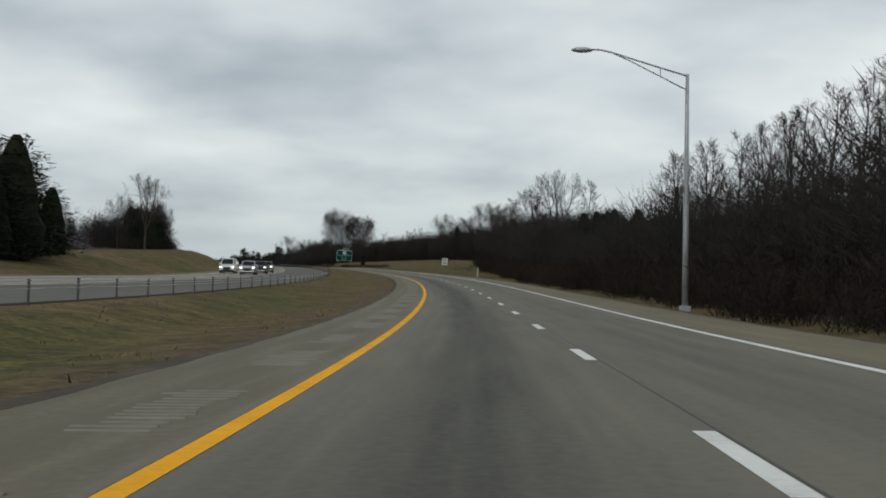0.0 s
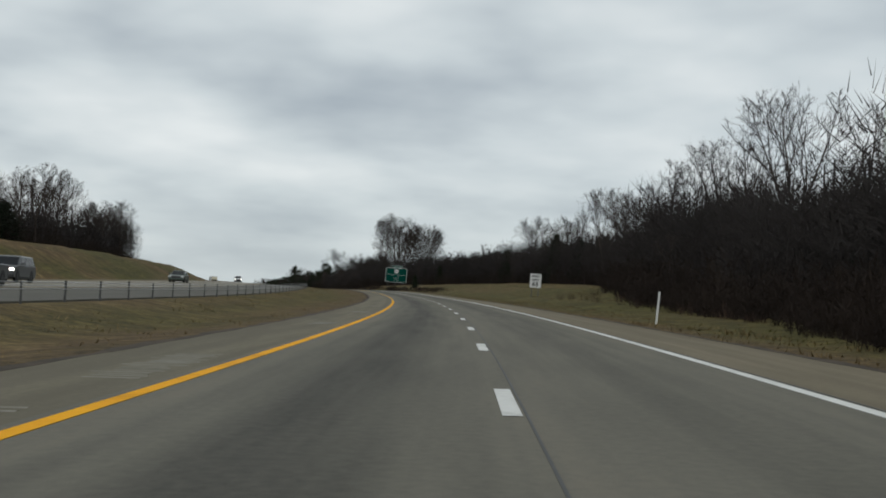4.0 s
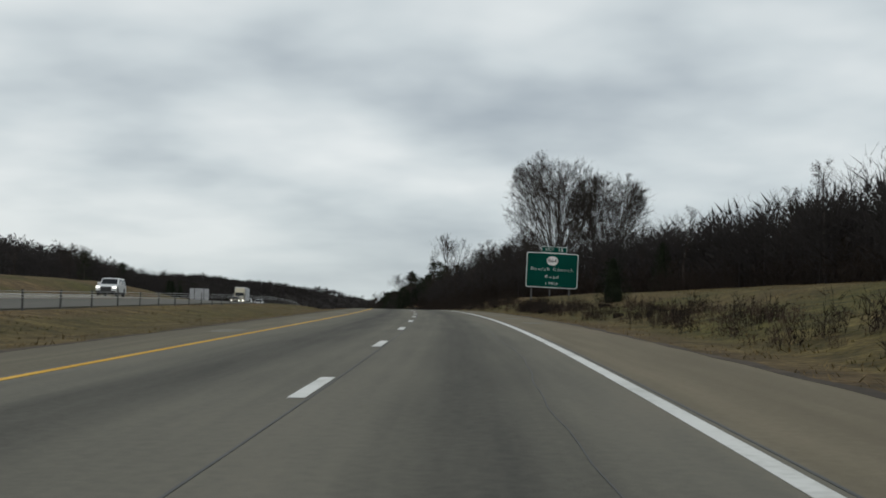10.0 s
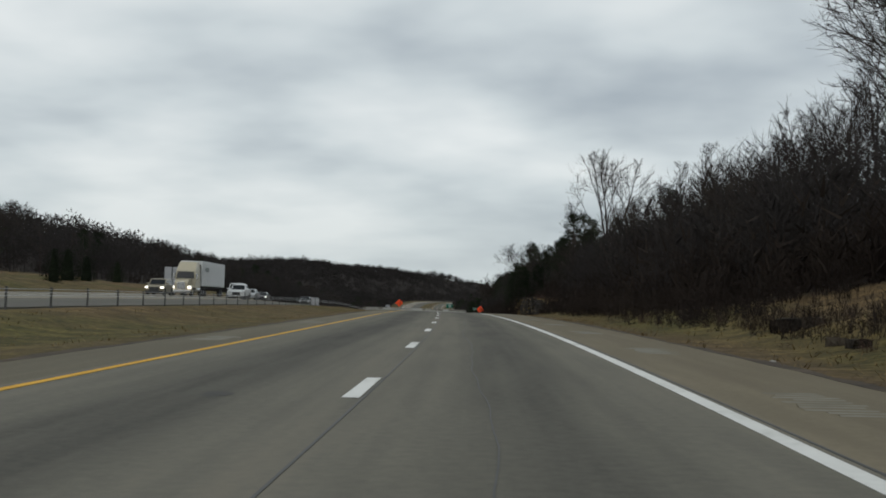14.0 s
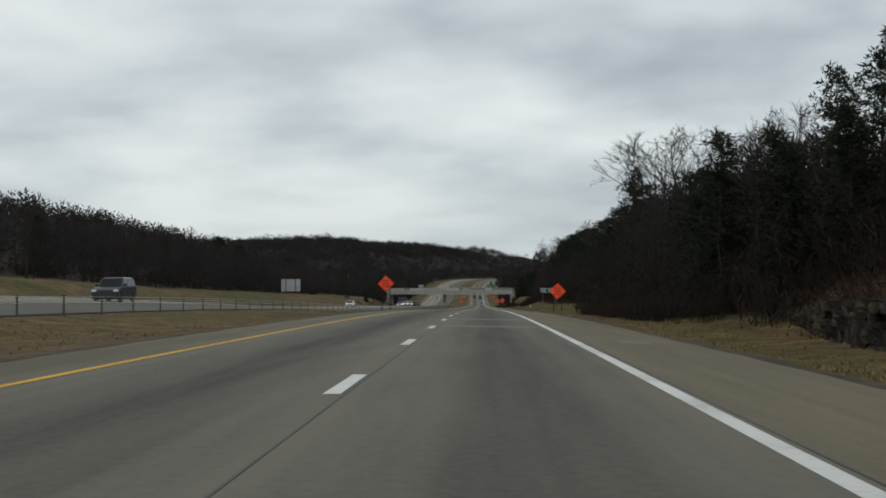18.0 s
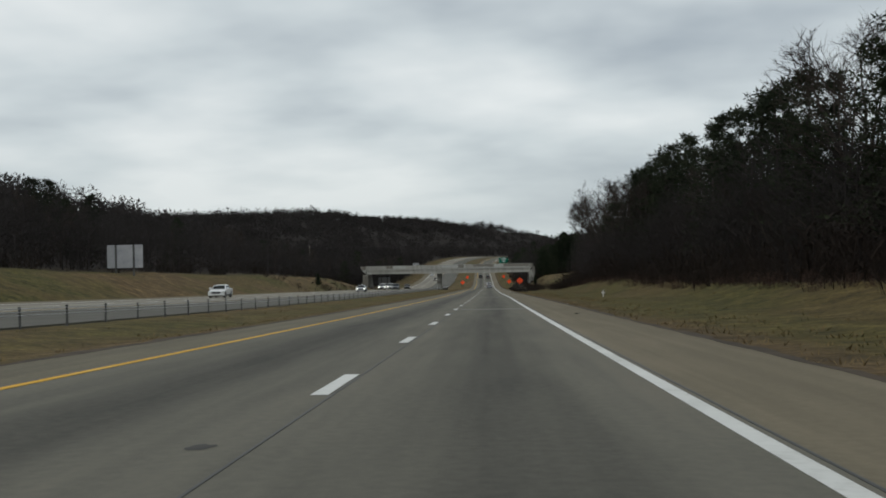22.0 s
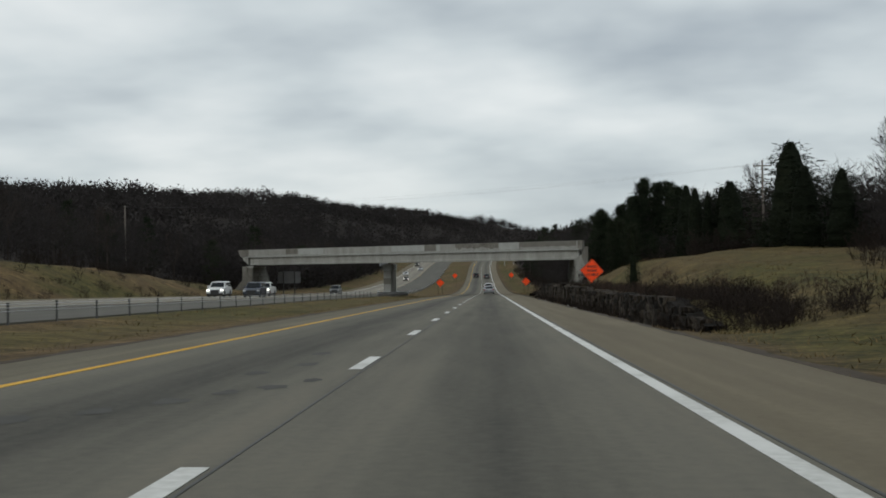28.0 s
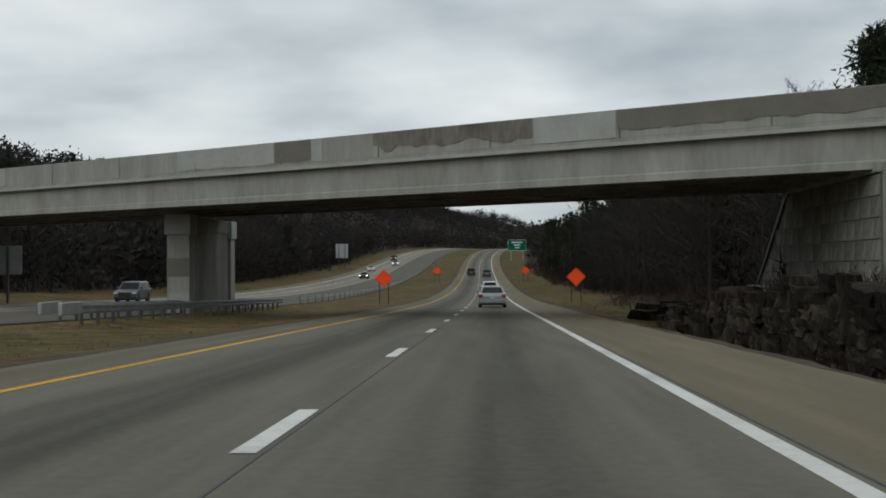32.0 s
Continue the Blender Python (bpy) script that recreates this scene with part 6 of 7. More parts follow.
plant("bare", 4, 637, -19, 13.7, "round-crowned bare tree above the rock cut", wide=1.0)
edge_trees(700, 770, 4.5, 1, 5, 5, 7.5, -1, (B, P, P))
edge_trees(700, 790, 5, 6, 16, 7.5, 10, -1, (P, P, P))
edge_trees(790, 1010, 3.6, 3, 9, 11.5, 14, -1, (P, P, P, B))
edge_trees(794, 1008, 5, 1.5, 4, 8.5, 11, -1, (P, B, B))
for s, d, h in ((776, -25, 12.5), (781, -23, 12.5), (784, -28, 14), (787, -24, 13), (792, -22.5, 12.3), (797, -26, 14), (803, -24, 13.5), (808, -27, 14), (813, -23, 14), (818, -26, 15), (823, -23.5, 16.5), (829, -26, 17)):
    plant("pine", random.randrange(3), s, d, h, wide=random.uniform(1.1, 1.3))
for s, d, h, k in ((748, -18.5, 12.8, 4), (764, -20.5, 11.5, 5), (738, -19, 12.8, 3)):
    plant("bare", k, s, d, h, "gnarled bare tree reaching out over the dark pines", wide=1.45)
for s, d, h, k in ((916, -23.5, 21, B), (921, -25, 17, B), (910, -23.5, 15, P), (903, -23, 15.2, P), (895, -23, 14.5, P), (899, -26, 16, P), (934, -23, 15.8, P), (927, -24, 16, P), (948, -24, 16, P), (887, -23, 14, P), (891, -26, 16, P), (966, -23.5, 16, P), (973, -24.5, 16.5, P), (979, -23, 16, B), (985, -25, 15.5, B), (992, -23.5, 13.5, B), (1001, -24, 12, B)):
    plant(k, 1 if k == P else 5, s, d, h)
ROUND = make_tree("rounded_tree", bare_tree(9, 18.0, 8, 0.5, 0.14, 0.14, 0.31, 13, 1.35, (22, 48), 4, 1.2, 0.2), M_BARK, M_TWIG, "rounded bare tree alone at the end of the pines")
ROUND.matrix_world = place(1042, -26.6, float(land(1042, -26.6)) - 0.2, 75) @ Matrix.Diagonal((1.56, 1.56, 1.21, 1))
plant("bare", 1, 1041, -29, 14)
edge_trees(1044, 1078, 4.5, 3, 12, 6, 8.5, -1, (B, B, C))
edge_trees(1078, 1122, 4, 4, 14, 8.5, 11, -1, (B, B, B, C))
edge_trees(1122, 1160, 3.6, 3, 12, 11, 13.5, -1, (B,))
edge_trees(1160, 1212, 3.6, 9, 17, 12, 15, -1, (B,))
edge_trees(1226, 1480, 7, 1, 14, 11, 16, -1, (B, B, P), True)
edge_trees(95, 160, 7, 2, 12, 9, 12, 1, (B, B, C))
for s, d, h in ((858, 69, 14), (864, 71, 13.5), (852, 70, 12.5), (742, 84, 11.5), (752, 88, 12)):
    plant("bare", random.choice((3, 4, 5)), s, d, h, "round-crowned bare tree rising above the far wood", wide=1.1)
for s, d, h in ((990, 72, 12.5), (1003, 74, 13), (1016, 71, 12)):
    plant("pine", 1, s, d, h, "dark pine rising above the bare far wood", wide=1.25)
plant("bare", 4, 246, 51, 13.5, "tall bare tree standing above the mound's thicket")
edge_trees(255, 330, 4.5, 0, 10, 8.5, 11.5, 1, (B, B, B, C), True)
edge_trees(330, 455, 6.0, 0, 9, 10, 15, 1, (B,), True)
edge_trees(660, 1240, 11, 0, 14, 8.5, 11, 1, (B, B, B, P), True)
edge_trees(1240, 1500, 14, 0, 14, 10, 14, 1, (B, B, P), True)

# the depth of the woods, far off
rg = np.random.default_rng(3)


def wood_points(s0, s1, near, far, n, side, h_lo, h_hi):
    s = rg.uniform(s0, s1, n)
    q = near + (far - near) * rg.random(n) ** 1.3
    d = np.where(side < 0, -(wood_right(s) + q), wood_left(s) + q)
    pts = on_road(s, d, land(s, d) - 0.2)
    return pts, rg.uniform(h_lo, h_hi, n) / 13.0, rg.uniform(0, 6.28, n)


FAR = [far_tree(200 + k, 13.0, 96, 0.0135, 0.02, 0.42) for k in range(6)]
BACK = [far_tree(260 + k, 13.0, 190, 0.0085, 0.0, 0.36) for k in range(5)]
HAZY = [far_tree(220 + k, 13.0, 70, 0.028, 0.0, 0.45) for k in range(5)]
FINE = [far_tree(270 + k, 13.0, 200, 0.0042, 0.03, 0.42) for k in range(6)]
MID = [far_tree(240 + k, 13.0, 340, 0.0021, 0.05, 0.3) for k in range(5)]
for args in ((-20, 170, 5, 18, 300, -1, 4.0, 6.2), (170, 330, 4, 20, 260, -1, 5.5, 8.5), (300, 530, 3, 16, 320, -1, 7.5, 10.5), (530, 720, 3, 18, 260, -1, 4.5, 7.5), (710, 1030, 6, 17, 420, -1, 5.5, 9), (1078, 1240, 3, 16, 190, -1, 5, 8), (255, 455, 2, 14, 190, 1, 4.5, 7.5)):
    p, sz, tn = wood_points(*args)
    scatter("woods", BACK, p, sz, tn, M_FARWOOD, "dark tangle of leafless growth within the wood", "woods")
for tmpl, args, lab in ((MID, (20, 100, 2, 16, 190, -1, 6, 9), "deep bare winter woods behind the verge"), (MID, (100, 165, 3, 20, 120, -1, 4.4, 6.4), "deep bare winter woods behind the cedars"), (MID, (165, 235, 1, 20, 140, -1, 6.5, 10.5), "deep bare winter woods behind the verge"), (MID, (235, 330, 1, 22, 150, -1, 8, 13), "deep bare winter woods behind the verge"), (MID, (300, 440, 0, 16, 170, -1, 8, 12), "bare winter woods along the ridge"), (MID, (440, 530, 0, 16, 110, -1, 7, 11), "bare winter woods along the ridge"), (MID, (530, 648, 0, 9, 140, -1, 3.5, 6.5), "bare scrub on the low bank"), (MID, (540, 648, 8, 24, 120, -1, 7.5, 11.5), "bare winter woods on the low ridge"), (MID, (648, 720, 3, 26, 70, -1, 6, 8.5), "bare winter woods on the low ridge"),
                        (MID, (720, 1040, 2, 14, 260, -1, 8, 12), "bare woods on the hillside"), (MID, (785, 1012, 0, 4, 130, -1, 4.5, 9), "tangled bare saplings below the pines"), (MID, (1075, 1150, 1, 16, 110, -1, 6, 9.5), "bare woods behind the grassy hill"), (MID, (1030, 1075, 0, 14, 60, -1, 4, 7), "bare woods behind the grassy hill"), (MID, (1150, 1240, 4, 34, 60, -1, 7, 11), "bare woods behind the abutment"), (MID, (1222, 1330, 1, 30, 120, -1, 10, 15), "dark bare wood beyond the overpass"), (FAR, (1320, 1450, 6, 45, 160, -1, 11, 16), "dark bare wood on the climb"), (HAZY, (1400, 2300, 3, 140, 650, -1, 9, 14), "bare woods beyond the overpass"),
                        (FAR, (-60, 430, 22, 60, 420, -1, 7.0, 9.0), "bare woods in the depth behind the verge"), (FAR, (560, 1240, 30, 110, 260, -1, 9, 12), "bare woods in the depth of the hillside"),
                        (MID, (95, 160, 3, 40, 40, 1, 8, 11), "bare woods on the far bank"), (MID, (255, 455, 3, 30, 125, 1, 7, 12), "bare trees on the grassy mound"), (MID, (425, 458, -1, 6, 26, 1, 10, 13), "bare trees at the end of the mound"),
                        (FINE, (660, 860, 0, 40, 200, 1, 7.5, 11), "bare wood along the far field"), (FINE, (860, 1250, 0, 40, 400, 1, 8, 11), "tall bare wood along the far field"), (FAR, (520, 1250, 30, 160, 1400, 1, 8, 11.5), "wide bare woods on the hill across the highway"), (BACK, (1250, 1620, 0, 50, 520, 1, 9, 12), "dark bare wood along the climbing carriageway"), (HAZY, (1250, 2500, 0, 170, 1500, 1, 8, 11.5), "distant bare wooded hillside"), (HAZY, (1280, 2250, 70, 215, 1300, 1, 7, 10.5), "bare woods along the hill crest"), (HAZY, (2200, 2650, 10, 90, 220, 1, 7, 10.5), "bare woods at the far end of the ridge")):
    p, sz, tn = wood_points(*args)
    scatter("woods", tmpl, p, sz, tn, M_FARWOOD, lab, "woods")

# undergrowth along the wood's edge
BRUSH = [brush(300 + k, 4.0, 24, 0.0165, 7) for k in range(5)]
SHRUB = [brush(340 + k, 4.0, 15, 0.024, 7) for k in range(5)]
DEEP = [brush(320 + k, 4.0, 17, 0.033, 6) for k in range(4)]


def brush_points(s0, s1, near, far, n, side, h_lo, h_hi):
    s = rg.uniform(s0, s1, n)
    q = rg.uniform(near, far, n)
    d = np.where(side < 0, -(wood_right(s) + q), wood_left(s) + q)
    return on_road(s, d, land(s, d) - 0.1), rg.uniform(h_lo, h_hi, n) / 4.0, rg.uniform(0, 6.28, n)


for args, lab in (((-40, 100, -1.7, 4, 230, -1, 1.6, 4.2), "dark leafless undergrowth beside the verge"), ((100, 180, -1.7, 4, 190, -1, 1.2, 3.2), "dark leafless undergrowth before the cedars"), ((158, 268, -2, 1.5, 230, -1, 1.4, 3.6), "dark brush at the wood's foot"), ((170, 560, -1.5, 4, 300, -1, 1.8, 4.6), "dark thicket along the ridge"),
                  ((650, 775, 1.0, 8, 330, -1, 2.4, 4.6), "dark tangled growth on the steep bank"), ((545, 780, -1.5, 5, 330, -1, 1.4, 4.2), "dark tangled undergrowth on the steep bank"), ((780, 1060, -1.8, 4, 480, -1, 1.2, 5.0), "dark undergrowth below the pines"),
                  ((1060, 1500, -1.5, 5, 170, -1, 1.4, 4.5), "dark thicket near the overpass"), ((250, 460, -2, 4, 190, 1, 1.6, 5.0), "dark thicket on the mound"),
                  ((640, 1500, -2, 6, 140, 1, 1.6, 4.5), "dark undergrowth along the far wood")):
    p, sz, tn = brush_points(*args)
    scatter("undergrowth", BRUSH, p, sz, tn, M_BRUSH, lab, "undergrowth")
# thickets added behind the wood's edge to fill it with shade-dark colour
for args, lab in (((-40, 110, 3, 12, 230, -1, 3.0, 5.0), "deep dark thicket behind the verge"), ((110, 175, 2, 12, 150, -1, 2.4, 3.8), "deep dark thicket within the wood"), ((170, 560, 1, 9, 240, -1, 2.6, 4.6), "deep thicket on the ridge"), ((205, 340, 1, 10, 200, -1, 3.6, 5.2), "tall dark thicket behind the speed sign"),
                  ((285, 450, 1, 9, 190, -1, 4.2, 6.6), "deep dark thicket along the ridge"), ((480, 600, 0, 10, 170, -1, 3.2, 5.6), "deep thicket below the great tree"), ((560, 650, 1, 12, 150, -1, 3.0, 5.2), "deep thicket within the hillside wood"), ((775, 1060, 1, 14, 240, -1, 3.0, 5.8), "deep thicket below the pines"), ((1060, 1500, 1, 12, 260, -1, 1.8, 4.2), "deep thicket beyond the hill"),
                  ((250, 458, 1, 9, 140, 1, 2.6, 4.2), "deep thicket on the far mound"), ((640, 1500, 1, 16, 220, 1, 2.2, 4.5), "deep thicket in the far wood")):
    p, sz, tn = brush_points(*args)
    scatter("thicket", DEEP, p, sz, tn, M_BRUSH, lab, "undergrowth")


def bank_brush(s0, s1, d0, d1, n, lo, hi, mat, lab):
    s, d = rg.uniform(s0, s1, n), d0 + (d1 - d0) * rg.random(n)
    scatter("shrubs", SHRUB, on_road(s, d, land(s, d) - 0.05), rg.uniform(lo, hi, n) / 4.0, rg.uniform(0, 6.28, n), mat, lab, "shrubs")


bank_brush(366, 452, -8.7, -11.4, 130, 0.5, 1.5, M_BRUSH, "dark leafless brush along the cut bank")
bank_brush(360, 420, -8.6, -12, 70, 0.4, 1.0, M_BRUSH_RED, "russet brush along the cut bank")
bank_brush(514, 546, -9.2, -11.4, 75, 0.5, 1.3, M_BRUSH, "low dark brush round the boulders")
bank_brush(544, 612, -9.0, -12, 160, 0.7, 2.4, M_BRUSH, "dark thicket down to the shoulder")
bank_brush(440, 560, -8.8, -11.6, 120, 0.4, 1.3, M_BRUSH, "low dark brush on the cut bank")
bank_brush(420, 560, -8.4, -11.5, 90, 0.3, 0.8, M_BRUSH_RED, "low russet brush on the cut bank")
bank_brush(495, 560, -10.5, -16, 40, 0.8, 2.6, M_BRUSH, "dark brush round the sign posts")
bank_brush(540, 612, -9.8, -15, 60, 0.6, 2.0, M_BRUSH, "dry brush among the bank's rocks")
bank_brush(1046, 1135, -9.2, -12.6, 260, 0.4, 1.2, M_BRUSH, "dark brush on top of the rock bank")
bank_brush(1050, 1180, -8.95, -9.4, 150, 0.5, 1.5, M_BRUSH, "dark brush over the rock face")
bank_brush(1056, 1112, -10, -15.5, 120, 0.5, 1.3, M_BRUSH_RED, "russet brush above the rock bank")
bank_brush(1130, 1200, -9.2, -13, 200, 0.4, 1.3, M_BRUSH, "brush on the rock ledge")
bank_brush(616, 640, -9.9, -11, 20, 0.5, 1.2, M_BRUSH_RED, "russet brush over the rock face")
bank_brush(660, 694, -13.4, -16, 110, 0.6, 1.9, M_BRUSH_RED, "russet brush above the broken ledge")
bank_brush(698, 730, -8.6, -10.4, 110, 0.6, 1.9, M_BRUSH, "dark brush down to the shoulder below the pines")
bank_brush(691, 740, -9.6, -12.5, 130, 0.7, 2.4, M_BRUSH, "dark brush where the wood meets the verge")
bank_brush(1150, 1200, -26.5, -38, 170, 3.0, 6.0, M_BRUSH, "tall dark thicket behind the hill's cedars")
bank_brush(1184, 1208, -15, -30, 120, 1.6, 4.5, M_BRUSH, "dark brush below the evergreens")
bank_brush(1010, 1048, -13.5, -21, 150, 0.8, 2.2, M_BRUSH, "dark brush at the near foot of the grassy hill")
bank_brush(1210, 1240, -9.5, -16, 60, 0.6, 2.0, M_BRUSH_RED, "russet brush beyond the abutment")
bank_brush(454.5, 459, -9.2, -11.4, 34, 0.8, 1.8, M_BRUSH, "dense dark shrub on the bank")
bank_brush(497, 505, -11, -13, 22, 0.8, 2.2, M_BRUSH, "dark shrub beside the sign post")
bank_brush(1042, 1070, -9.6, -13.2, 170, 0.7, 1.7, M_BRUSH, "dense dark brush at the end of the rock bank")
bank_brush(790, 1035, -15.2, -17.5, 260, 0.4, 1.5, M_BRUSH_RED, "russet brambles where the slope meets the pines")
bank_brush(1010, 1075, -22, -27, 80, 0.8, 2.4, M_BRUSH, "dark brush on the slope")
bank_brush(164, 212, -12.5, -18, 130, 0.9, 2.6, M_BRUSH, "dark brush at the wood's foot")
bank_brush(160, 250, -12, -24, 160, 0.5, 1.4, M_BRUSH_RED, "russet dead grass and brambles on the verge")
bank_brush(1040, 1200, 33, 46, 140, 0.6, 2.0, M_BRUSH, "dark brush along the far bank")

# grass tufts by the road
GRASS = []
for k in range(4):
    r = random.Random(400 + k)
    b = Builder()
    for i in range(9):
        a = r.uniform(0, 6.28)
        p = Vector((r.gauss(0, 0.26), r.gauss(0, 0.26), -0.03))
        t = p + Vector((math.cos(a) * r.uniform(0.08, 0.26), math.sin(a) * r.uniform(0.08, 0.26), r.uniform(0.05, 0.17)))
        sd = Vector((math.cos(a + 1.57), math.sin(a + 1.57), 0)) * r.uniform(0.012, 0.024)
        b.blade(p - sd, p + sd, t)
    GRASS.append(b.arrays())


def tufts(s0, s1, d0, d1, n, lo, hi, mat, lab):
    s, d = rg.uniform(s0, s1, n), d0 + (d1 - d0) * rg.random(n)
    scatter("grass", GRASS, on_road(s, d, land(s, d)), rg.uniform(lo, hi, n), rg.uniform(0, 6.28, n), mat, lab, "grass")


tufts(0, 1260, -6.6, -10, 6500, 0.4, 1.1, M_STRAW, "dry straw grass along the shoulder")
tufts(0, 1260, -8, -13, 3200, 0.35, 0.8, M_GREENBLADE, "olive grass on the verge")
tufts(0, 1260, 6.4, 14.2, 5500, 0.35, 0.9, M_STRAW, "dry grass in the median")
tufts(0, 1260, 8, 14.4, 2600, 0.35, 0.9, M_GREENBLADE, "green grass in the median")
tufts(230, 560, -11, -30, 5000, 0.3, 0.75, M_STRAW, "dead grass on the bank")
tufts(770, 1180, -10, -20, 3000, 0.25, 0.6, M_STRAW, "dead grass on the slope")
tufts(614, 660, -9.7, -12.5, 900, 1.0, 2.6, M_STRAW, "straw grass on top of the rock cut")
tufts(656, 690, -12.6, -15, 400, 0.9, 2.0, M_STRAW, "straw grass on the broken ledge")
tufts(656, 700, -7, -10.5, 300, 0.4, 0.9, M_STRAW, "straw grass at the foot of the ledge")
tufts(1040, 1200, -13, -30, 2600, 0.4, 1.0, M_STRAW, "tall straw grass on the hill")


# ---- vehicles, as they stand along the two carriageways ----
PAINT = {}
for nm, col in (("white", (0.62, 0.63, 0.63)), ("silver", (0.34, 0.36, 0.38)), ("black", (0.012, 0.013, 0.016)), ("navy", (0.02, 0.03, 0.05)), ("gold", (0.22, 0.19, 0.13)),
                ("grey", (0.10, 0.105, 0.11)), ("green", (0.04, 0.06, 0.05)), ("cream", (0.40, 0.36, 0.26))):
    PAINT[nm] = plain("car_paint_" + nm, col, 0.28, 0.35 if nm in ("silver", "grey", "gold") else 0.0)
M_GLASS = plain("dark_car_glass", (0.010, 0.012, 0.014), 0.12, spec=0.22)
M_TYRE = plain("tyre_rubber", (0.014, 0.014, 0.014), 0.85)
M_RIM = plain("alloy_rim", (0.32, 0.33, 0.34), 0.4, 0.7)
M_TRIM = plain("black_trim", (0.02, 0.02, 0.02), 0.6)
M_CHROME = plain("chrome_trim", (0.5, 0.5, 0.5), 0.25, 0.9)
M_LAMP_ON = plain("lit_headlamp", (1.0, 0.95, 0.85), 0.3, glow=2.5)
M_LAMP = plain("clear_headlamp", (0.55, 0.56, 0.56), 0.2)
M_TAIL = plain("red_tail_lamp", (0.30, 0.012, 0.01), 0.3)
M_TRAILER = material("white_trailer_skin", [(0.52, 0.53, 0.53), (0.60, 0.61, 0.61)], 0.45, 0.3, 3)
WHEELS = {}


def hexa(b0, b1, z0, t0, t1, z1, wb, wt, bevel=0.05):
    """A tapered block: lengths b0..b1 below and t0..t1 above, half widths wb and wt."""
    bm = bmesh.new()
    low = [bm.verts.new(p) for p in ((-wb, b0, z0), (wb, b0, z0), (wb, b1, z0), (-wb, b1, z0))]
    top = [bm.verts.new(p) for p in ((-wt, t0, z1), (wt, t0, z1), (wt, t1, z1), (-wt, t1, z1))]
    bm.faces.new(low[::-1]); bm.faces.new(top)
    for i in range(4):
        bm.faces.new((low[i], low[(i + 1) % 4], top[(i + 1) % 4], top[i]))
    if bevel:
        bmesh.ops.bevel(bm, geom=bm.edges[:], offset=bevel, segments=2, affect="EDGES", profile=0.5)
    return bm


def wheel(root, x, y, r, w):
    key = (r, w)
    if key not in WHEELS:
        t, m = bmesh.new(), bmesh.new()
        prof = [(r * 0.62, -w / 2), (r * 0.93, -w / 2), (r, -w / 2 + 0.04), (r, w / 2 - 0.04), (r * 0.93, w / 2), (r * 0.62, w / 2)]
        n = 20
        rings = [[t.verts.new((px, pr * math.cos(2 * math.pi * k / n), pr * math.sin(2 * math.pi * k / n))) for k in range(n)] for pr, px in prof]
        for a, b in zip(rings, rings[1:]):
            for k in range(n):
                t.faces.new((a[k], a[(k + 1) % n], b[(k + 1) % n], b[k]))
        bmesh.ops.recalc_face_normals(t, faces=t.faces[:])
        add_tube(m, [(-w / 2 + 0.03, 0, 0), (w / 2 - 0.03, 0, 0)], r * 0.63, 16)
        for k in range(5):
            a = 2 * math.pi * k / 5
            for sx in (-1, 1):
                add_box(m, (-0.012, -0.03, 0.03), (0.012, 0.03, r * 0.58), 0, Matrix.Translation((sx * (w / 2 - 0.022), 0, 0)) @ Matrix.Rotation(a, 4, "X"))
        mt, mm = bpy.data.meshes.new("tyre"), bpy.data.meshes.new("rim")
        t.to_mesh(mt); m.to_mesh(mm); t.free(); m.free()
        mt.materials.append(M_TYRE); mm.materials.append(M_RIM)
        mt.shade_smooth()
        WHEELS[key] = (mt, mm)
    hub = new("wheel", WHEELS[key][0])
    hub.parent = root
    hub.location = (x, y, r)
    rim = new("rim", WHEELS[key][1])
    rim.parent = hub


def pane(corners, inset):
    """A thin sheet of glass set on a sloping face, drawn in from its sides and 8 mm proud."""
    a, b, c, d = corners
    out = (b - a).cross(d - a).normalized() * 0.012
    ring = [a.lerp(b, inset), b.lerp(a, inset), c.lerp(d, inset), d.lerp(c, inset)]
    bm = bmesh.new()
    front = [bm.verts.new(p + out) for p in ring]
    back = [bm.verts.new(p - out * 2) for p in ring]
    bm.faces.new(front); bm.faces.new(back[::-1])
    for k in range(4):
        bm.faces.new((front[k], back[k], back[(k + 1) % 4], front[(k + 1) % 4]))
    bmesh.ops.recalc_face_normals(bm, faces=bm.faces[:])
    return bm


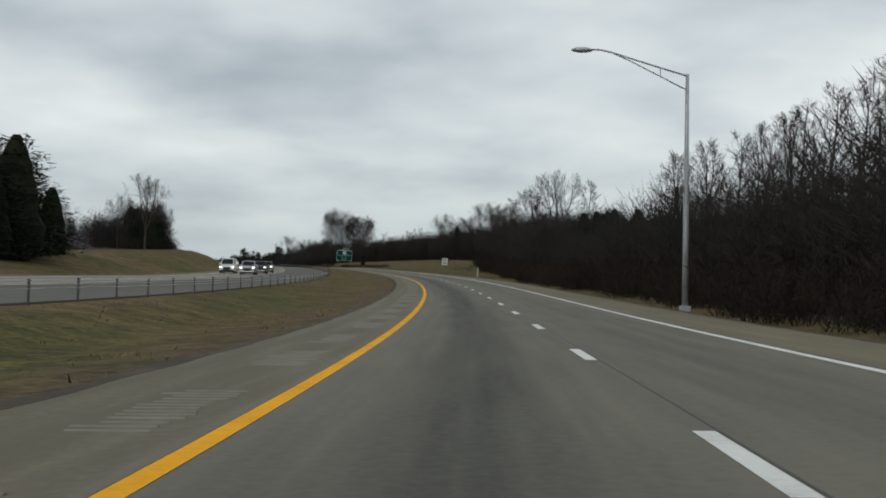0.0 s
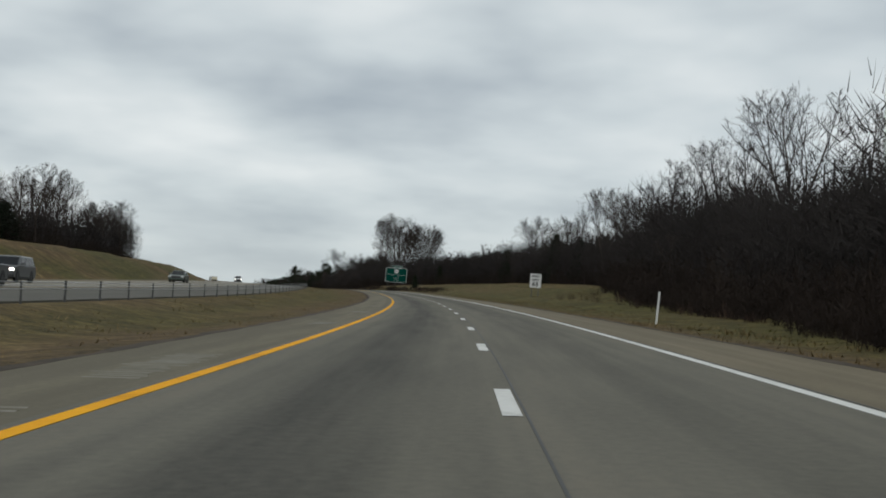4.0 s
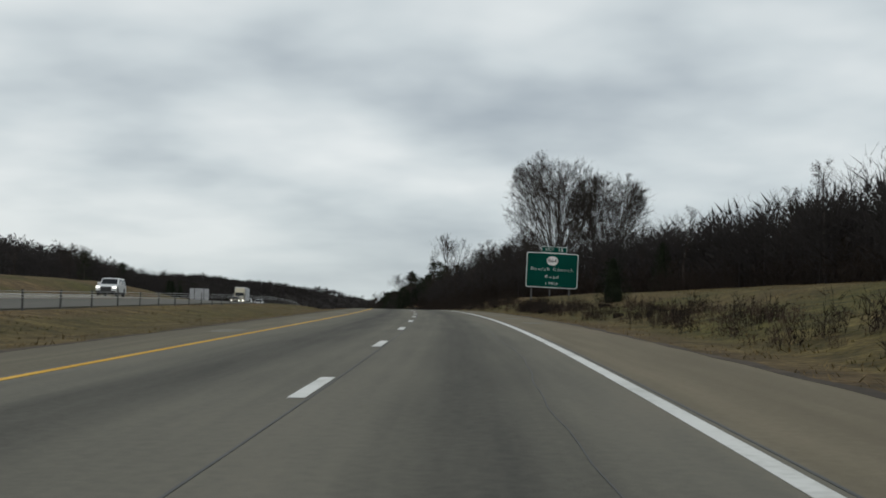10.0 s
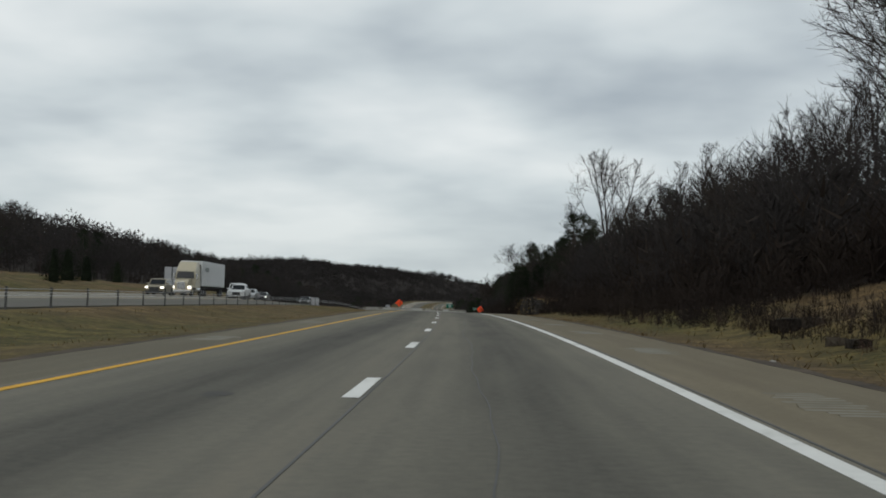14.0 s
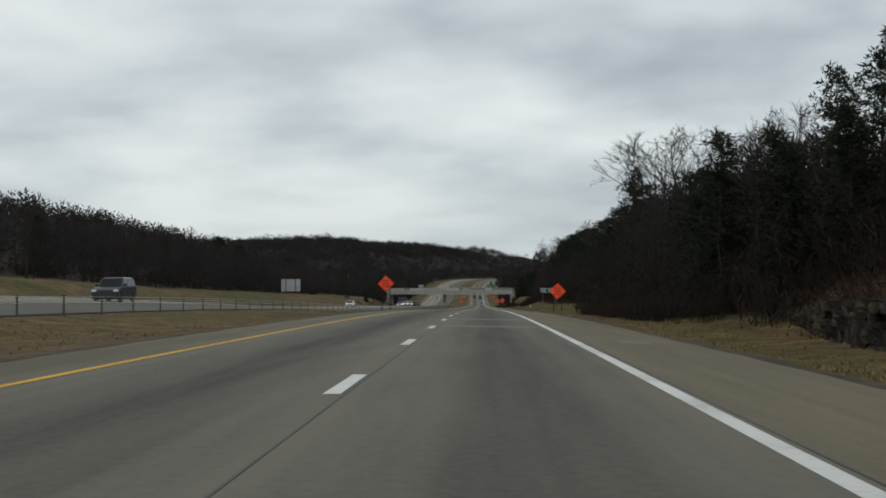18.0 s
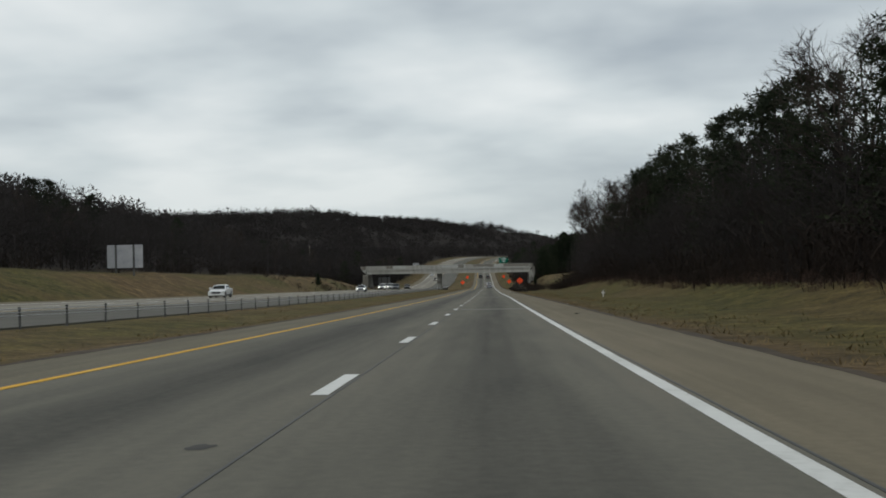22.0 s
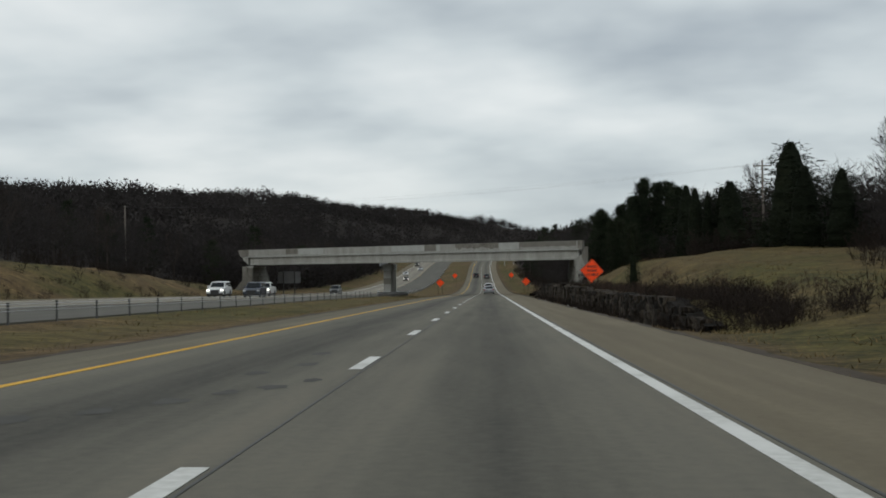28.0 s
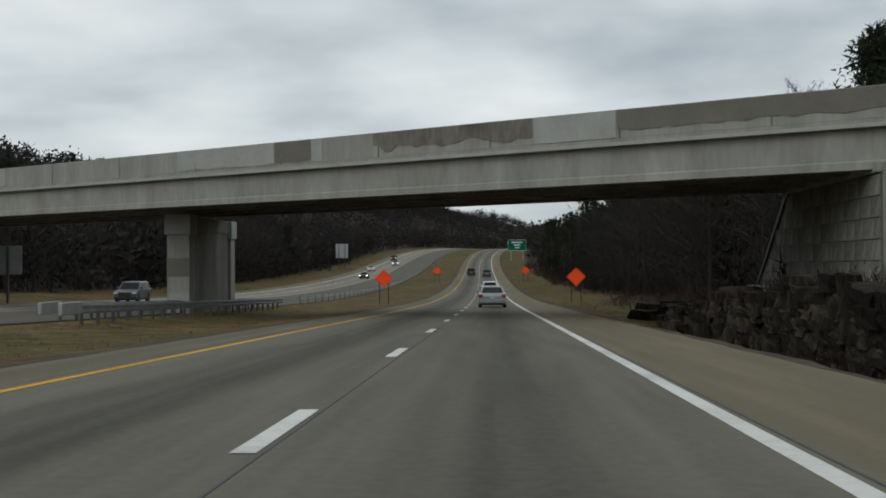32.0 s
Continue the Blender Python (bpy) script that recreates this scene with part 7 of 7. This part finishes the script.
def vehicle(kind, paint, s, d, toward, label, lit=False):
    """A parked-still car, estate, pickup or van. toward: it faces the driver who films."""
    h = float(opp_height(s, d)) if d > 8 else 0.0
    root = thing({"sedan": "car", "suv": "car", "pickup": "pickup_truck", "van": "van"}[kind], place(s, d, h + 0.005, 180 if toward else 0), label, {"sedan": "car", "suv": "car", "pickup": "pickup", "van": "van"}[kind])
    P = PAINT[paint]
    W, L, H, belt, r = {"sedan": (0.91, 2.35, 1.45, 0.95, 0.33), "suv": (0.95, 2.40, 1.75, 1.10, 0.37), "pickup": (0.98, 2.85, 1.88, 1.18, 0.40), "van": (1.0, 2.8, 2.15, 1.25, 0.37)}[kind]
    prof = {"sedan": [(-L, 0.42), (-L, 0.80), (-L + 0.15, belt + 0.03), (-1.5, belt + 0.04), (0.95, belt), (L - 0.45, 0.80), (L - 0.05, 0.66), (L, 0.36), (L - 0.2, 0.24), (-L + 0.2, 0.24)],
            "suv": [(-L, 0.45), (-L, 0.95), (-L + 0.08, belt), (1.0, belt + 0.02), (L - 0.3, 0.98), (L, 0.80), (L, 0.42), (L - 0.2, 0.3), (-L + 0.2, 0.3)],
            "pickup": [(-L, 0.52), (-L, 1.16), (-L + 0.04, 1.2), (1.05, belt + 0.02), (L - 0.25, 1.12), (L, 0.95), (L, 0.48), (L - 0.2, 0.38), (-L + 0.1, 0.42)],
            "van": [(-L, 0.42), (-L, belt), (1.55, belt), (L - 0.25, 0.98), (L, 0.80), (L, 0.38), (L - 0.15, 0.3), (-L + 0.1, 0.32)]}[kind]
    bm = prism([(y, z) for y, z in prof], -W, W, "x")
    bmesh.ops.bevel(bm, geom=bm.edges[:], offset=0.05, segments=2, affect="EDGES", profile=0.5)
    part("body", bm, P, root, smooth=False)
    b0, b1, t0, t1 = {"sedan": (-1.85, 1.05, -1.15, 0.30), "suv": (-2.33, 1.12, -2.05, 0.45), "pickup": (-0.95, 1.12, -0.80, 0.50), "van": (-2.76, 1.75, -2.70, 1.05)}[kind]
    wt = W - (0.25 if kind == "sedan" else 0.16)
    zb, zt, wb = belt - 0.02, H - 0.04, W - 0.05
    part("cabin", hexa(b0, b1, zb, t0, t1, zt, wb, wt, 0.05), P, root)
    part("roof", hexa(t0 + 0.02, t1 - 0.02, H - 0.07, t0 + 0.16, t1 - 0.18, H, wt - 0.03, wt - 0.16, 0.02), P, root)

    def at(sx, y_low, y_top, v):
        return Vector((sx * (wb + (wt - wb) * v), y_low + (y_top - y_low) * v, zb + (zt - zb) * v))

    part("windscreen", pane([at(-1, b1, t1, 0.08), at(1, b1, t1, 0.08), at(1, b1, t1, 0.88), at(-1, b1, t1, 0.88)], 0.07), M_GLASS, root, "dark glass")
    if kind != "van":
        part("rear_window", pane([at(1, b0, t0, 0.12), at(-1, b0, t0, 0.12), at(-1, b0, t0, 0.86), at(1, b0, t0, 0.86)], 0.08), M_GLASS, root, "dark glass")
    cuts = {"sedan": (0.06, 0.50, 0.53, 0.93), "suv": (0.04, 0.30, 0.33, 0.63, 0.66, 0.94), "pickup": (0.06, 0.48, 0.52, 0.94), "van": (0.74, 0.95)}[kind]
    for sx in (-1, 1):
        for u0, u1 in zip(cuts[::2], cuts[1::2]):
            lo, hi = (b0 + (b1 - b0) * u0, b0 + (b1 - b0) * u1), (t0 + (t1 - t0) * u0, t0 + (t1 - t0) * u1)
            q = [at(sx, lo[0], hi[0], 0.12), at(sx, lo[1], hi[1], 0.12), at(sx, lo[1], hi[1], 0.85), at(sx, lo[0], hi[0], 0.85)]
            part("side_window", pane(q if sx > 0 else q[::-1], 0.0), M_GLASS, root, "dark glass")
        for y in ((L - 0.85), (-L + 0.95)):
            part("wheel_arch", tube([(sx * (W - 0.05), y, r + 0.02), (sx * (W + 0.004), y, r + 0.02)], r * 1.16, 18), M_TRIM, root)
        part("side_sill", box((min(sx * (W - 0.06), sx * (W + 0.006)), -L + 1.35, 0.24), (max(sx * (W - 0.06), sx * (W + 0.006)), L - 1.25, 0.38), 0.01), M_TRIM, root)
    for sx in (-1, 1):
        part("mirror", box((sx * W - 0.02 if sx > 0 else -W - 0.2, b1 - 0.35, belt + 0.02), (sx * W + 0.2 if sx > 0 else -W + 0.02, b1 - 0.2, belt + 0.2), 0.03), P, root)
        for y in ((L - 0.85), (-L + 0.95)):
            wheel(root, sx * (W - 0.10), y, r, 0.22)
        zl = {"sedan": 0.66, "suv": 0.80, "pickup": 0.90, "van": 0.82}[kind]
        part("headlight", box((sx * (W - 0.16) - 0.17, L - 0.12, zl - 0.08), (sx * (W - 0.16) + 0.15, L + 0.012, zl + 0.09), 0.02), M_LAMP_ON if lit else M_LAMP, root)
        zt = {"sedan": 0.80, "suv": 0.98, "pickup": 1.0, "van": 1.0}[kind]
        part("tail_light", box((sx * (W - 0.15) - 0.15, -L - 0.012, zt - 0.10), (sx * (W - 0.15) + 0.13, -L + 0.15, zt + 0.10), 0.02), M_TAIL, root)
    part("grille", box((-0.5, L - 0.02, 0.48), (0.5, L + 0.015, 0.72 if kind == "sedan" else 0.86), 0.01), M_TRIM, root)
    part("front_bumper", box((-W + 0.04, L - 0.12, 0.30), (W - 0.04, L + 0.05, 0.48), 0.03), M_TRIM if kind in ("suv", "van") else P if kind == "sedan" else M_CHROME, root)
    part("rear_bumper", box((-W + 0.04, -L - 0.05, 0.34), (W - 0.04, -L + 0.1, 0.55), 0.03), P if kind == "sedan" else M_TRIM, root)
    part("number_plate", box((-0.16, -L - 0.062, 0.62 if kind == "sedan" else 0.66), (0.16, -L - 0.01, 0.76 if kind == "sedan" else 0.80)), M_SIGNWHITE, root)
    if kind == "pickup":
        part("bed", box((-W + 0.12, -L + 0.1, 1.16), (W - 0.12, -1.05, 1.205)), M_TRIM, root, "dark open load bed")
    part("underside", box((-W + 0.15, -L + 0.2, 0.2), (W - 0.15, L - 0.2, 0.32)), M_TRIM, root)
    return root


LN, LF = OPP_MID - 1.85, OPP_MID + 1.85
for row in (
        ("van", "white", 170, LF, True, "white delivery van with lit headlights on the opposite carriageway", True),
        ("pickup", "silver", 160, LN, True, "silver pickup with lit headlights on the opposite carriageway", True),
        ("pickup", "black", 181, LN, True, "black pickup behind the silver one", True),
        ("suv", "grey", 216, LF, True, "dark grey sport utility car on the opposite carriageway", True),
        ("pickup", "grey", 198, LN, True, "grey pickup on the opposite carriageway", True),
        ("sedan", "green", 285, LF, True, "dark green car beside the grassy mound", False),
        ("suv", "white", 473, LF, True, "white crossover beside the cable barrier", True),
        ("suv", "gold", 626, LF, True, "gold sport utility car ahead of a lorry", True),
        ("pickup", "white", 655, LN, True, "white pickup beside the lorry", False),
        ("sedan", "silver", 664, LN, True, "silver saloon on the opposite carriageway", False),
        ("van", "white", 676, LF, True, "plain white cargo van by the straw field", False),
        ("sedan", "black", 702, LF, True, "black saloon with lit headlights", True),
        ("suv", "black", 733, LN, True, "black sport utility car near the barrier", False),
        ("sedan", "white", 930, LF, True, "white saloon on the opposite carriageway", False),
        ("sedan", "silver", 1052, LN, True, "silver saloon before the overpass", True),
        ("suv", "white", 1146, LF, True, "white sport utility car before the overpass", True),
        ("suv", "navy", 1148, LN, True, "dark blue sport utility car before the overpass", False),
        ("pickup", "white", 1175, LF, True, "white pickup before the overpass", True),
        ("suv", "grey", 1253, LF, True, "grey sport utility car beyond the pier", False),
        ("sedan", "black", 1420, LN, True, "dark car on the far climb", True),
        ("sedan", "white", 1480, LF, True, "white car on the far climb", False),
        ("sedan", "silver", 1520, LN, True, "silver car on the far climb", True),
        ("suv", "black", 1560, LF, True, "black car far up the hill", True),
        ("sedan", "silver", 1232, -1.75, False, "silver saloon seen from behind under the overpass", False),
        ("suv", "white", 1300, -1.75, False, "white car seen from behind beyond the overpass", False),
        ("suv", "grey", 1432, -1.75, False, "grey car seen from behind on the climb", False),
        ("suv", "black", 1446, 1.85, False, "black sport utility car seen from behind on the climb", False)):
    vehicle(*row)


def lorry(s, d):
    h = float(opp_height(s, d))
    root = thing("semi_truck", place(s, d, h + 0.005, 180), "articulated lorry with cream tractor and plain white trailer", "truck")
    C = PAINT["cream"]
    hood = prism([(1.0, 1.0), (1.0, 2.0), (2.9, 1.75), (3.2, 1.5), (3.25, 0.55), (1.0, 0.55)], -0.75, 0.75, "x")
    bmesh.ops.bevel(hood, geom=hood.edges[:], offset=0.08, segments=2, affect="EDGES", profile=0.5)
    part("bonnet", hood, C, root)
    part("cab", hexa(-1.9, 1.15, 0.95, -1.85, 0.75, 2.9, 1.2, 1.12, 0.08), C, root)
    part("windscreen", hexa(0.80, 1.13, 2.0, 0.55, 0.80, 2.78, 1.0, 0.92, 0.02), M_GLASS, root, "dark glass")
    part("roof_fairing", hexa(-1.9, 0.75, 2.88, -1.9, -0.6, 3.95, 1.12, 1.0, 0.1), C, root)
    for sx in (-1, 1):
        part("fender", hexa(1.7, 3.1, 0.5, 1.9, 2.9, 1.15, 0.28, 0.22, 0.06), C, root).location = (sx * 0.92, 0, 0)
        part("headlight", box((sx * 0.92 - 0.16, 3.05, 0.85), (sx * 0.92 + 0.16, 3.2, 1.1), 0.03), M_LAMP_ON, root)
        part("side_window", box((sx * 1.17 - 0.03, 0.0, 1.95), (sx * 1.17 + 0.03, 0.7, 2.6), 0.01), M_GLASS, root)
        part("exhaust_stack", tube([(sx * 1.1, -2.0, 1.0), (sx * 1.1, -2.0, 3.7)], 0.08, 8), M_CHROME, root)
        part("mirror", box((sx * 1.32 - 0.1, 0.95, 1.9), (sx * 1.32 + 0.1, 1.02, 2.6), 0.02), M_CHROME, root)
        part("fuel_tank", tube([(sx * 0.95, -1.6, 0.75), (sx * 0.95, 0.6, 0.75)], 0.33, 12), M_CHROME, root)
        for y in (2.4, -2.7, -4.0, -15.0, -16.3):
            wheel(root, sx * 1.02, y, 0.5, 0.35)
    part("grille", box((-0.45, 3.2, 0.75), (0.45, 3.27, 1.55), 0.03), M_CHROME, root)
    part("front_bumper", box((-1.15, 3.0, 0.35), (1.15, 3.35, 0.68), 0.05), M_CHROME, root)
    part("chassis", box((-0.5, -4.8, 0.75), (0.5, 1.2, 1.05)), M_TRIM, root)
    part("trailer", box((-1.28, -17.6, 1.2), (1.28, -2.5, 4.1), 0.04), M_TRAILER, root, "plain white box trailer")
    for k in range(12):
        for sx in (-1, 1):
            part("trailer_rib", box((sx * 1.285 - 0.006, -3.4 - 1.2 * k, 1.35), (sx * 1.285 + 0.006, -3.36 - 1.2 * k, 4.0)), M_ALU, root)
    part("trailer_mark", box((-1.292, -6.6, 2.9), (-1.282, -4.2, 3.4)), PAINT["green"], root, "faded green mark")
    part("trailer_chassis", box((-0.6, -17.4, 0.95), (0.6, -3.0, 1.2)), M_TRIM, root)
    part("cab_marker_bar", box((-0.8, -0.35, 3.55), (0.8, -0.2, 3.62)), M_LAMP_ON, root, "row of roof lights")


lorry(640, LF)


# ---- rock cuttings ----
ROCKS = []
for k in range(6):
    r = random.Random(600 + k)
    bm = bmesh.new()
    bmesh.ops.create_cube(bm, size=1.0)
    bmesh.ops.subdivide_edges(bm, edges=bm.edges[:], cuts=1, use_grid_fill=True)
    for v in bm.verts:
        n = v.co.normalized()
        v.co = v.co * 0.94 + n * 0.03 + Vector((r.uniform(-1, 1) * 0.14, r.uniform(-1, 1) * 0.08, r.uniform(-1, 1) * 0.08))
    me = bpy.data.meshes.new("stone")
    bm.to_mesh(me); bm.free()
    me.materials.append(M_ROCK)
    ROCKS.append(me)


def ledge(name, s0, s1, d0, high, label, seed, step=0.8, course=0.28, back=0.025):
    """A cut rock face: rough courses of stone that step back as they rise."""
    root = thing(name, place(s0, d0, 0), label, "rock")
    inv = root.matrix_world.inverted()
    r = random.Random(seed)
    bm = bmesh.new()
    grid = []
    for s in np.arange(s0 - 0.6, s1 + 0.9, 0.45):
        top = float(high(s)) * (1 + 0.07 * math.sin(s * 0.35 + seed) + 0.04 * math.sin(s * 1.3))
        col = []
        for k in range(6):
            d = d0 + 9.1 - float(rock_line(s)) - 0.03 * k + 0.10 * math.sin(s * 1.1 + (k // 2) * 2.1) + r.uniform(-0.09, 0.09) - (0.9 if k == 5 else 0.0)
            col.append(bm.verts.new(inv @ Vector(on_road(s, d, -0.8 + top * min(k, 4) / 4.0 + (0.02 if k == 5 else r.uniform(-0.05, 0.05))).tolist())))
        grid.append(col)
    for a, b in zip(grid, grid[1:]):
        for k in range(5):
            bm.faces.new((a[k], b[k], b[k + 1], a[k + 1]))
    bmesh.ops.recalc_face_normals(bm, faces=bm.faces[:])
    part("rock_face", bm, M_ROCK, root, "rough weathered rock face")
    n = 0
    # level beds, each broken by upright joints, each set forward or back a little
    z, beds = 0.0, []
    while z < 3.2:
        hh = course * r.uniform(0.6, 1.6)
        beds.append((z, hh, r.uniform(-0.05, 0.06)))
        z += hh
    for row, (z, hh, out) in enumerate(beds):
        s = s0 + r.uniform(0, 0.5)
        while s < s1:
            ln = step * r.uniform(0.6, 2.0)
            top = float(high(s)) * (1 + 0.07 * math.sin(s * 0.35 + seed) + 0.04 * math.sin(s * 1.3))
            if z < top - 0.12 and n < 298 and r.random() < 0.88:
                d = d0 + 9.1 - float(rock_line(s)) - back * row + out + r.uniform(-0.05, 0.05)
                ob = new("stone", r.choice(ROCKS))
                ob.parent = root
                big = 2.0 if r.random() < 0.18 and z + 1.7 * hh < top else 1.0
                ob.matrix_local = inv @ place(s + ln / 2, d - 0.14 + 0.04 * (big - 1), -0.8 + z + hh / 2, r.uniform(-4, 4), r.uniform(-4, 4)) @ Matrix.Diagonal((0.42, ln * 1.04 * (0.6 + 0.4 * big), hh * 1.06 * big, 1))
                n += 1
            s += ln
    return root


ledge("rock_outcrop", 612, 634, -9.25, lambda s: np.interp(s, [612, 619, 634], [1.3, 2.35, 2.4]), "dark weathered limestone cut below dry grass", 1)
ledge("rock_outcrop", 634, 658, -9.25, lambda s: np.interp(s, [634, 641, 650, 658], [2.4, 2.4, 2.3, 2.1]), "dark limestone cut beside the shoulder", 5)
ledge("rock_outcrop", 658, 690, -9.25, lambda s: np.interp(s, [658, 668, 680, 690], [2.1, 1.95, 1.9, 1.0]), "dark broken limestone ledge below the wooded bank", 7)
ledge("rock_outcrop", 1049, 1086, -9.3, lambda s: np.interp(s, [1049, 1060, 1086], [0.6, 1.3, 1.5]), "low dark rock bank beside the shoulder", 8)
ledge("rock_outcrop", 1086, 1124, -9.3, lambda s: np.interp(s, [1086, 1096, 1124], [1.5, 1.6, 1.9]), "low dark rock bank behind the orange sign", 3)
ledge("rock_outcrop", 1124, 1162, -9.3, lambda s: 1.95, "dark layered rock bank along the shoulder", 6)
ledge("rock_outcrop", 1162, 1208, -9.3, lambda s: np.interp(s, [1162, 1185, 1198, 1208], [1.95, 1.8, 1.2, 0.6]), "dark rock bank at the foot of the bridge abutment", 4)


def boulders(s0, s1, d0, d1, n, lo, hi, label, seed):
    r = random.Random(seed)
    for _ in range(n):
        s, d, k = r.uniform(s0, s1), r.uniform(d0, d1), r.uniform(lo, hi)
        ob = new("boulder", r.choice(ROCKS))
        ob.matrix_world = place(s, d, float(land(s, d)) + k * 0.12, r.uniform(0, 360)) @ Matrix.Diagonal((k * 1.3, k, k * 0.75, 1))
        tagged(ob, label, "rock", "boulders on the bank")


boulders(405, 560, -9.6, -11.6, 12, 0.25, 0.5, "grey weathered boulder half sunk in the brushy bank", 1)
boulders(508, 532, -9.2, -10.6, 16, 0.3, 0.65, "dark grey boulder at the foot of the bank", 12)
boulders(434, 452, -9.2, -10.8, 16, 0.3, 0.6, "dark grey boulder breaking through the brushy bank", 9)
boulders(548, 626, -9.8, -12.0, 14, 0.25, 0.6, "grey boulder at the foot of the wooded bank", 2)
boulders(1196, 1216, -8.6, -12.0, 16, 0.5, 1.2, "dark boulder beside the abutment", 3)


# ---- litter along the shoulder ----
M_PAPER = plain("dirty_white_litter", (0.5, 0.5, 0.48), 0.7)
M_SCRAP = plain("black_tyre_scrap", (0.015, 0.015, 0.015), 0.8)


def scrap(name, s, d, long, wide, high, mat, label, seed):
    """A crumpled bit of litter: a bent strip with torn edges."""
    r = random.Random(seed)
    bm = bmesh.new()
    n = 7
    rows = []
    for i in range(n):
        u = -long / 2 + long * i / (n - 1)
        rows.append([bm.verts.new((u + r.uniform(-0.1, 0.1) * long / n, w * wide / 2 * r.uniform(0.6, 1.1), 0.012 + high * abs(math.sin(i * 1.3 + seed + w)) * r.uniform(0.4, 1))) for w in (-1, 0, 1)])
    for a, b in zip(rows, rows[1:]):
        for k in range(2):
            bm.faces.new((a[k], b[k], b[k + 1], a[k + 1]))
    bmesh.ops.solidify(bm, geom=bm.faces[:], thickness=0.012)
    bmesh.ops.recalc_face_normals(bm, faces=bm.faces[:])
    me = bpy.data.meshes.new(name)
    bm.to_mesh(me); bm.free()
    me.materials.append(mat)
    ob = new(name, me)
    ob.matrix_world = place(s, d, max(float(land(s, d)), -0.06) if d < -6.2 else 0.0, r.uniform(0, 180))
    tagged(ob, label, "litter", "litter beside the shoulder")


for i, (s, d, ln) in enumerate(((1083, -6.75, 0.14), (1073.9, -6.5, 0.3), (1117, -6.9, 0.12), (960, -6.8, 0.15), (870, -6.7, 0.12), (806, -8.2, 0.2), (720, -6.9, 0.14), (612, -6.6, 0.2), (520, -6.7, 0.16))):
    scrap("litter", s, d, ln, ln * 0.6, 0.05, M_PAPER, "crumpled white litter on the gravel edge", i)
for i, (s, d, ln) in enumerate(((1111, -6.1, 0.4), (838.8, -5.12, 0.2), (914, -6.05, 0.6), (1006, -5.6, 0.3), (352, -5.4, 0.3), (1140, -5.9, 0.3))):
    scrap("tyre_scrap", s, d, ln, 0.12, 0.06, M_SCRAP, "torn strip of black tyre rubber on the shoulder", 20 + i)
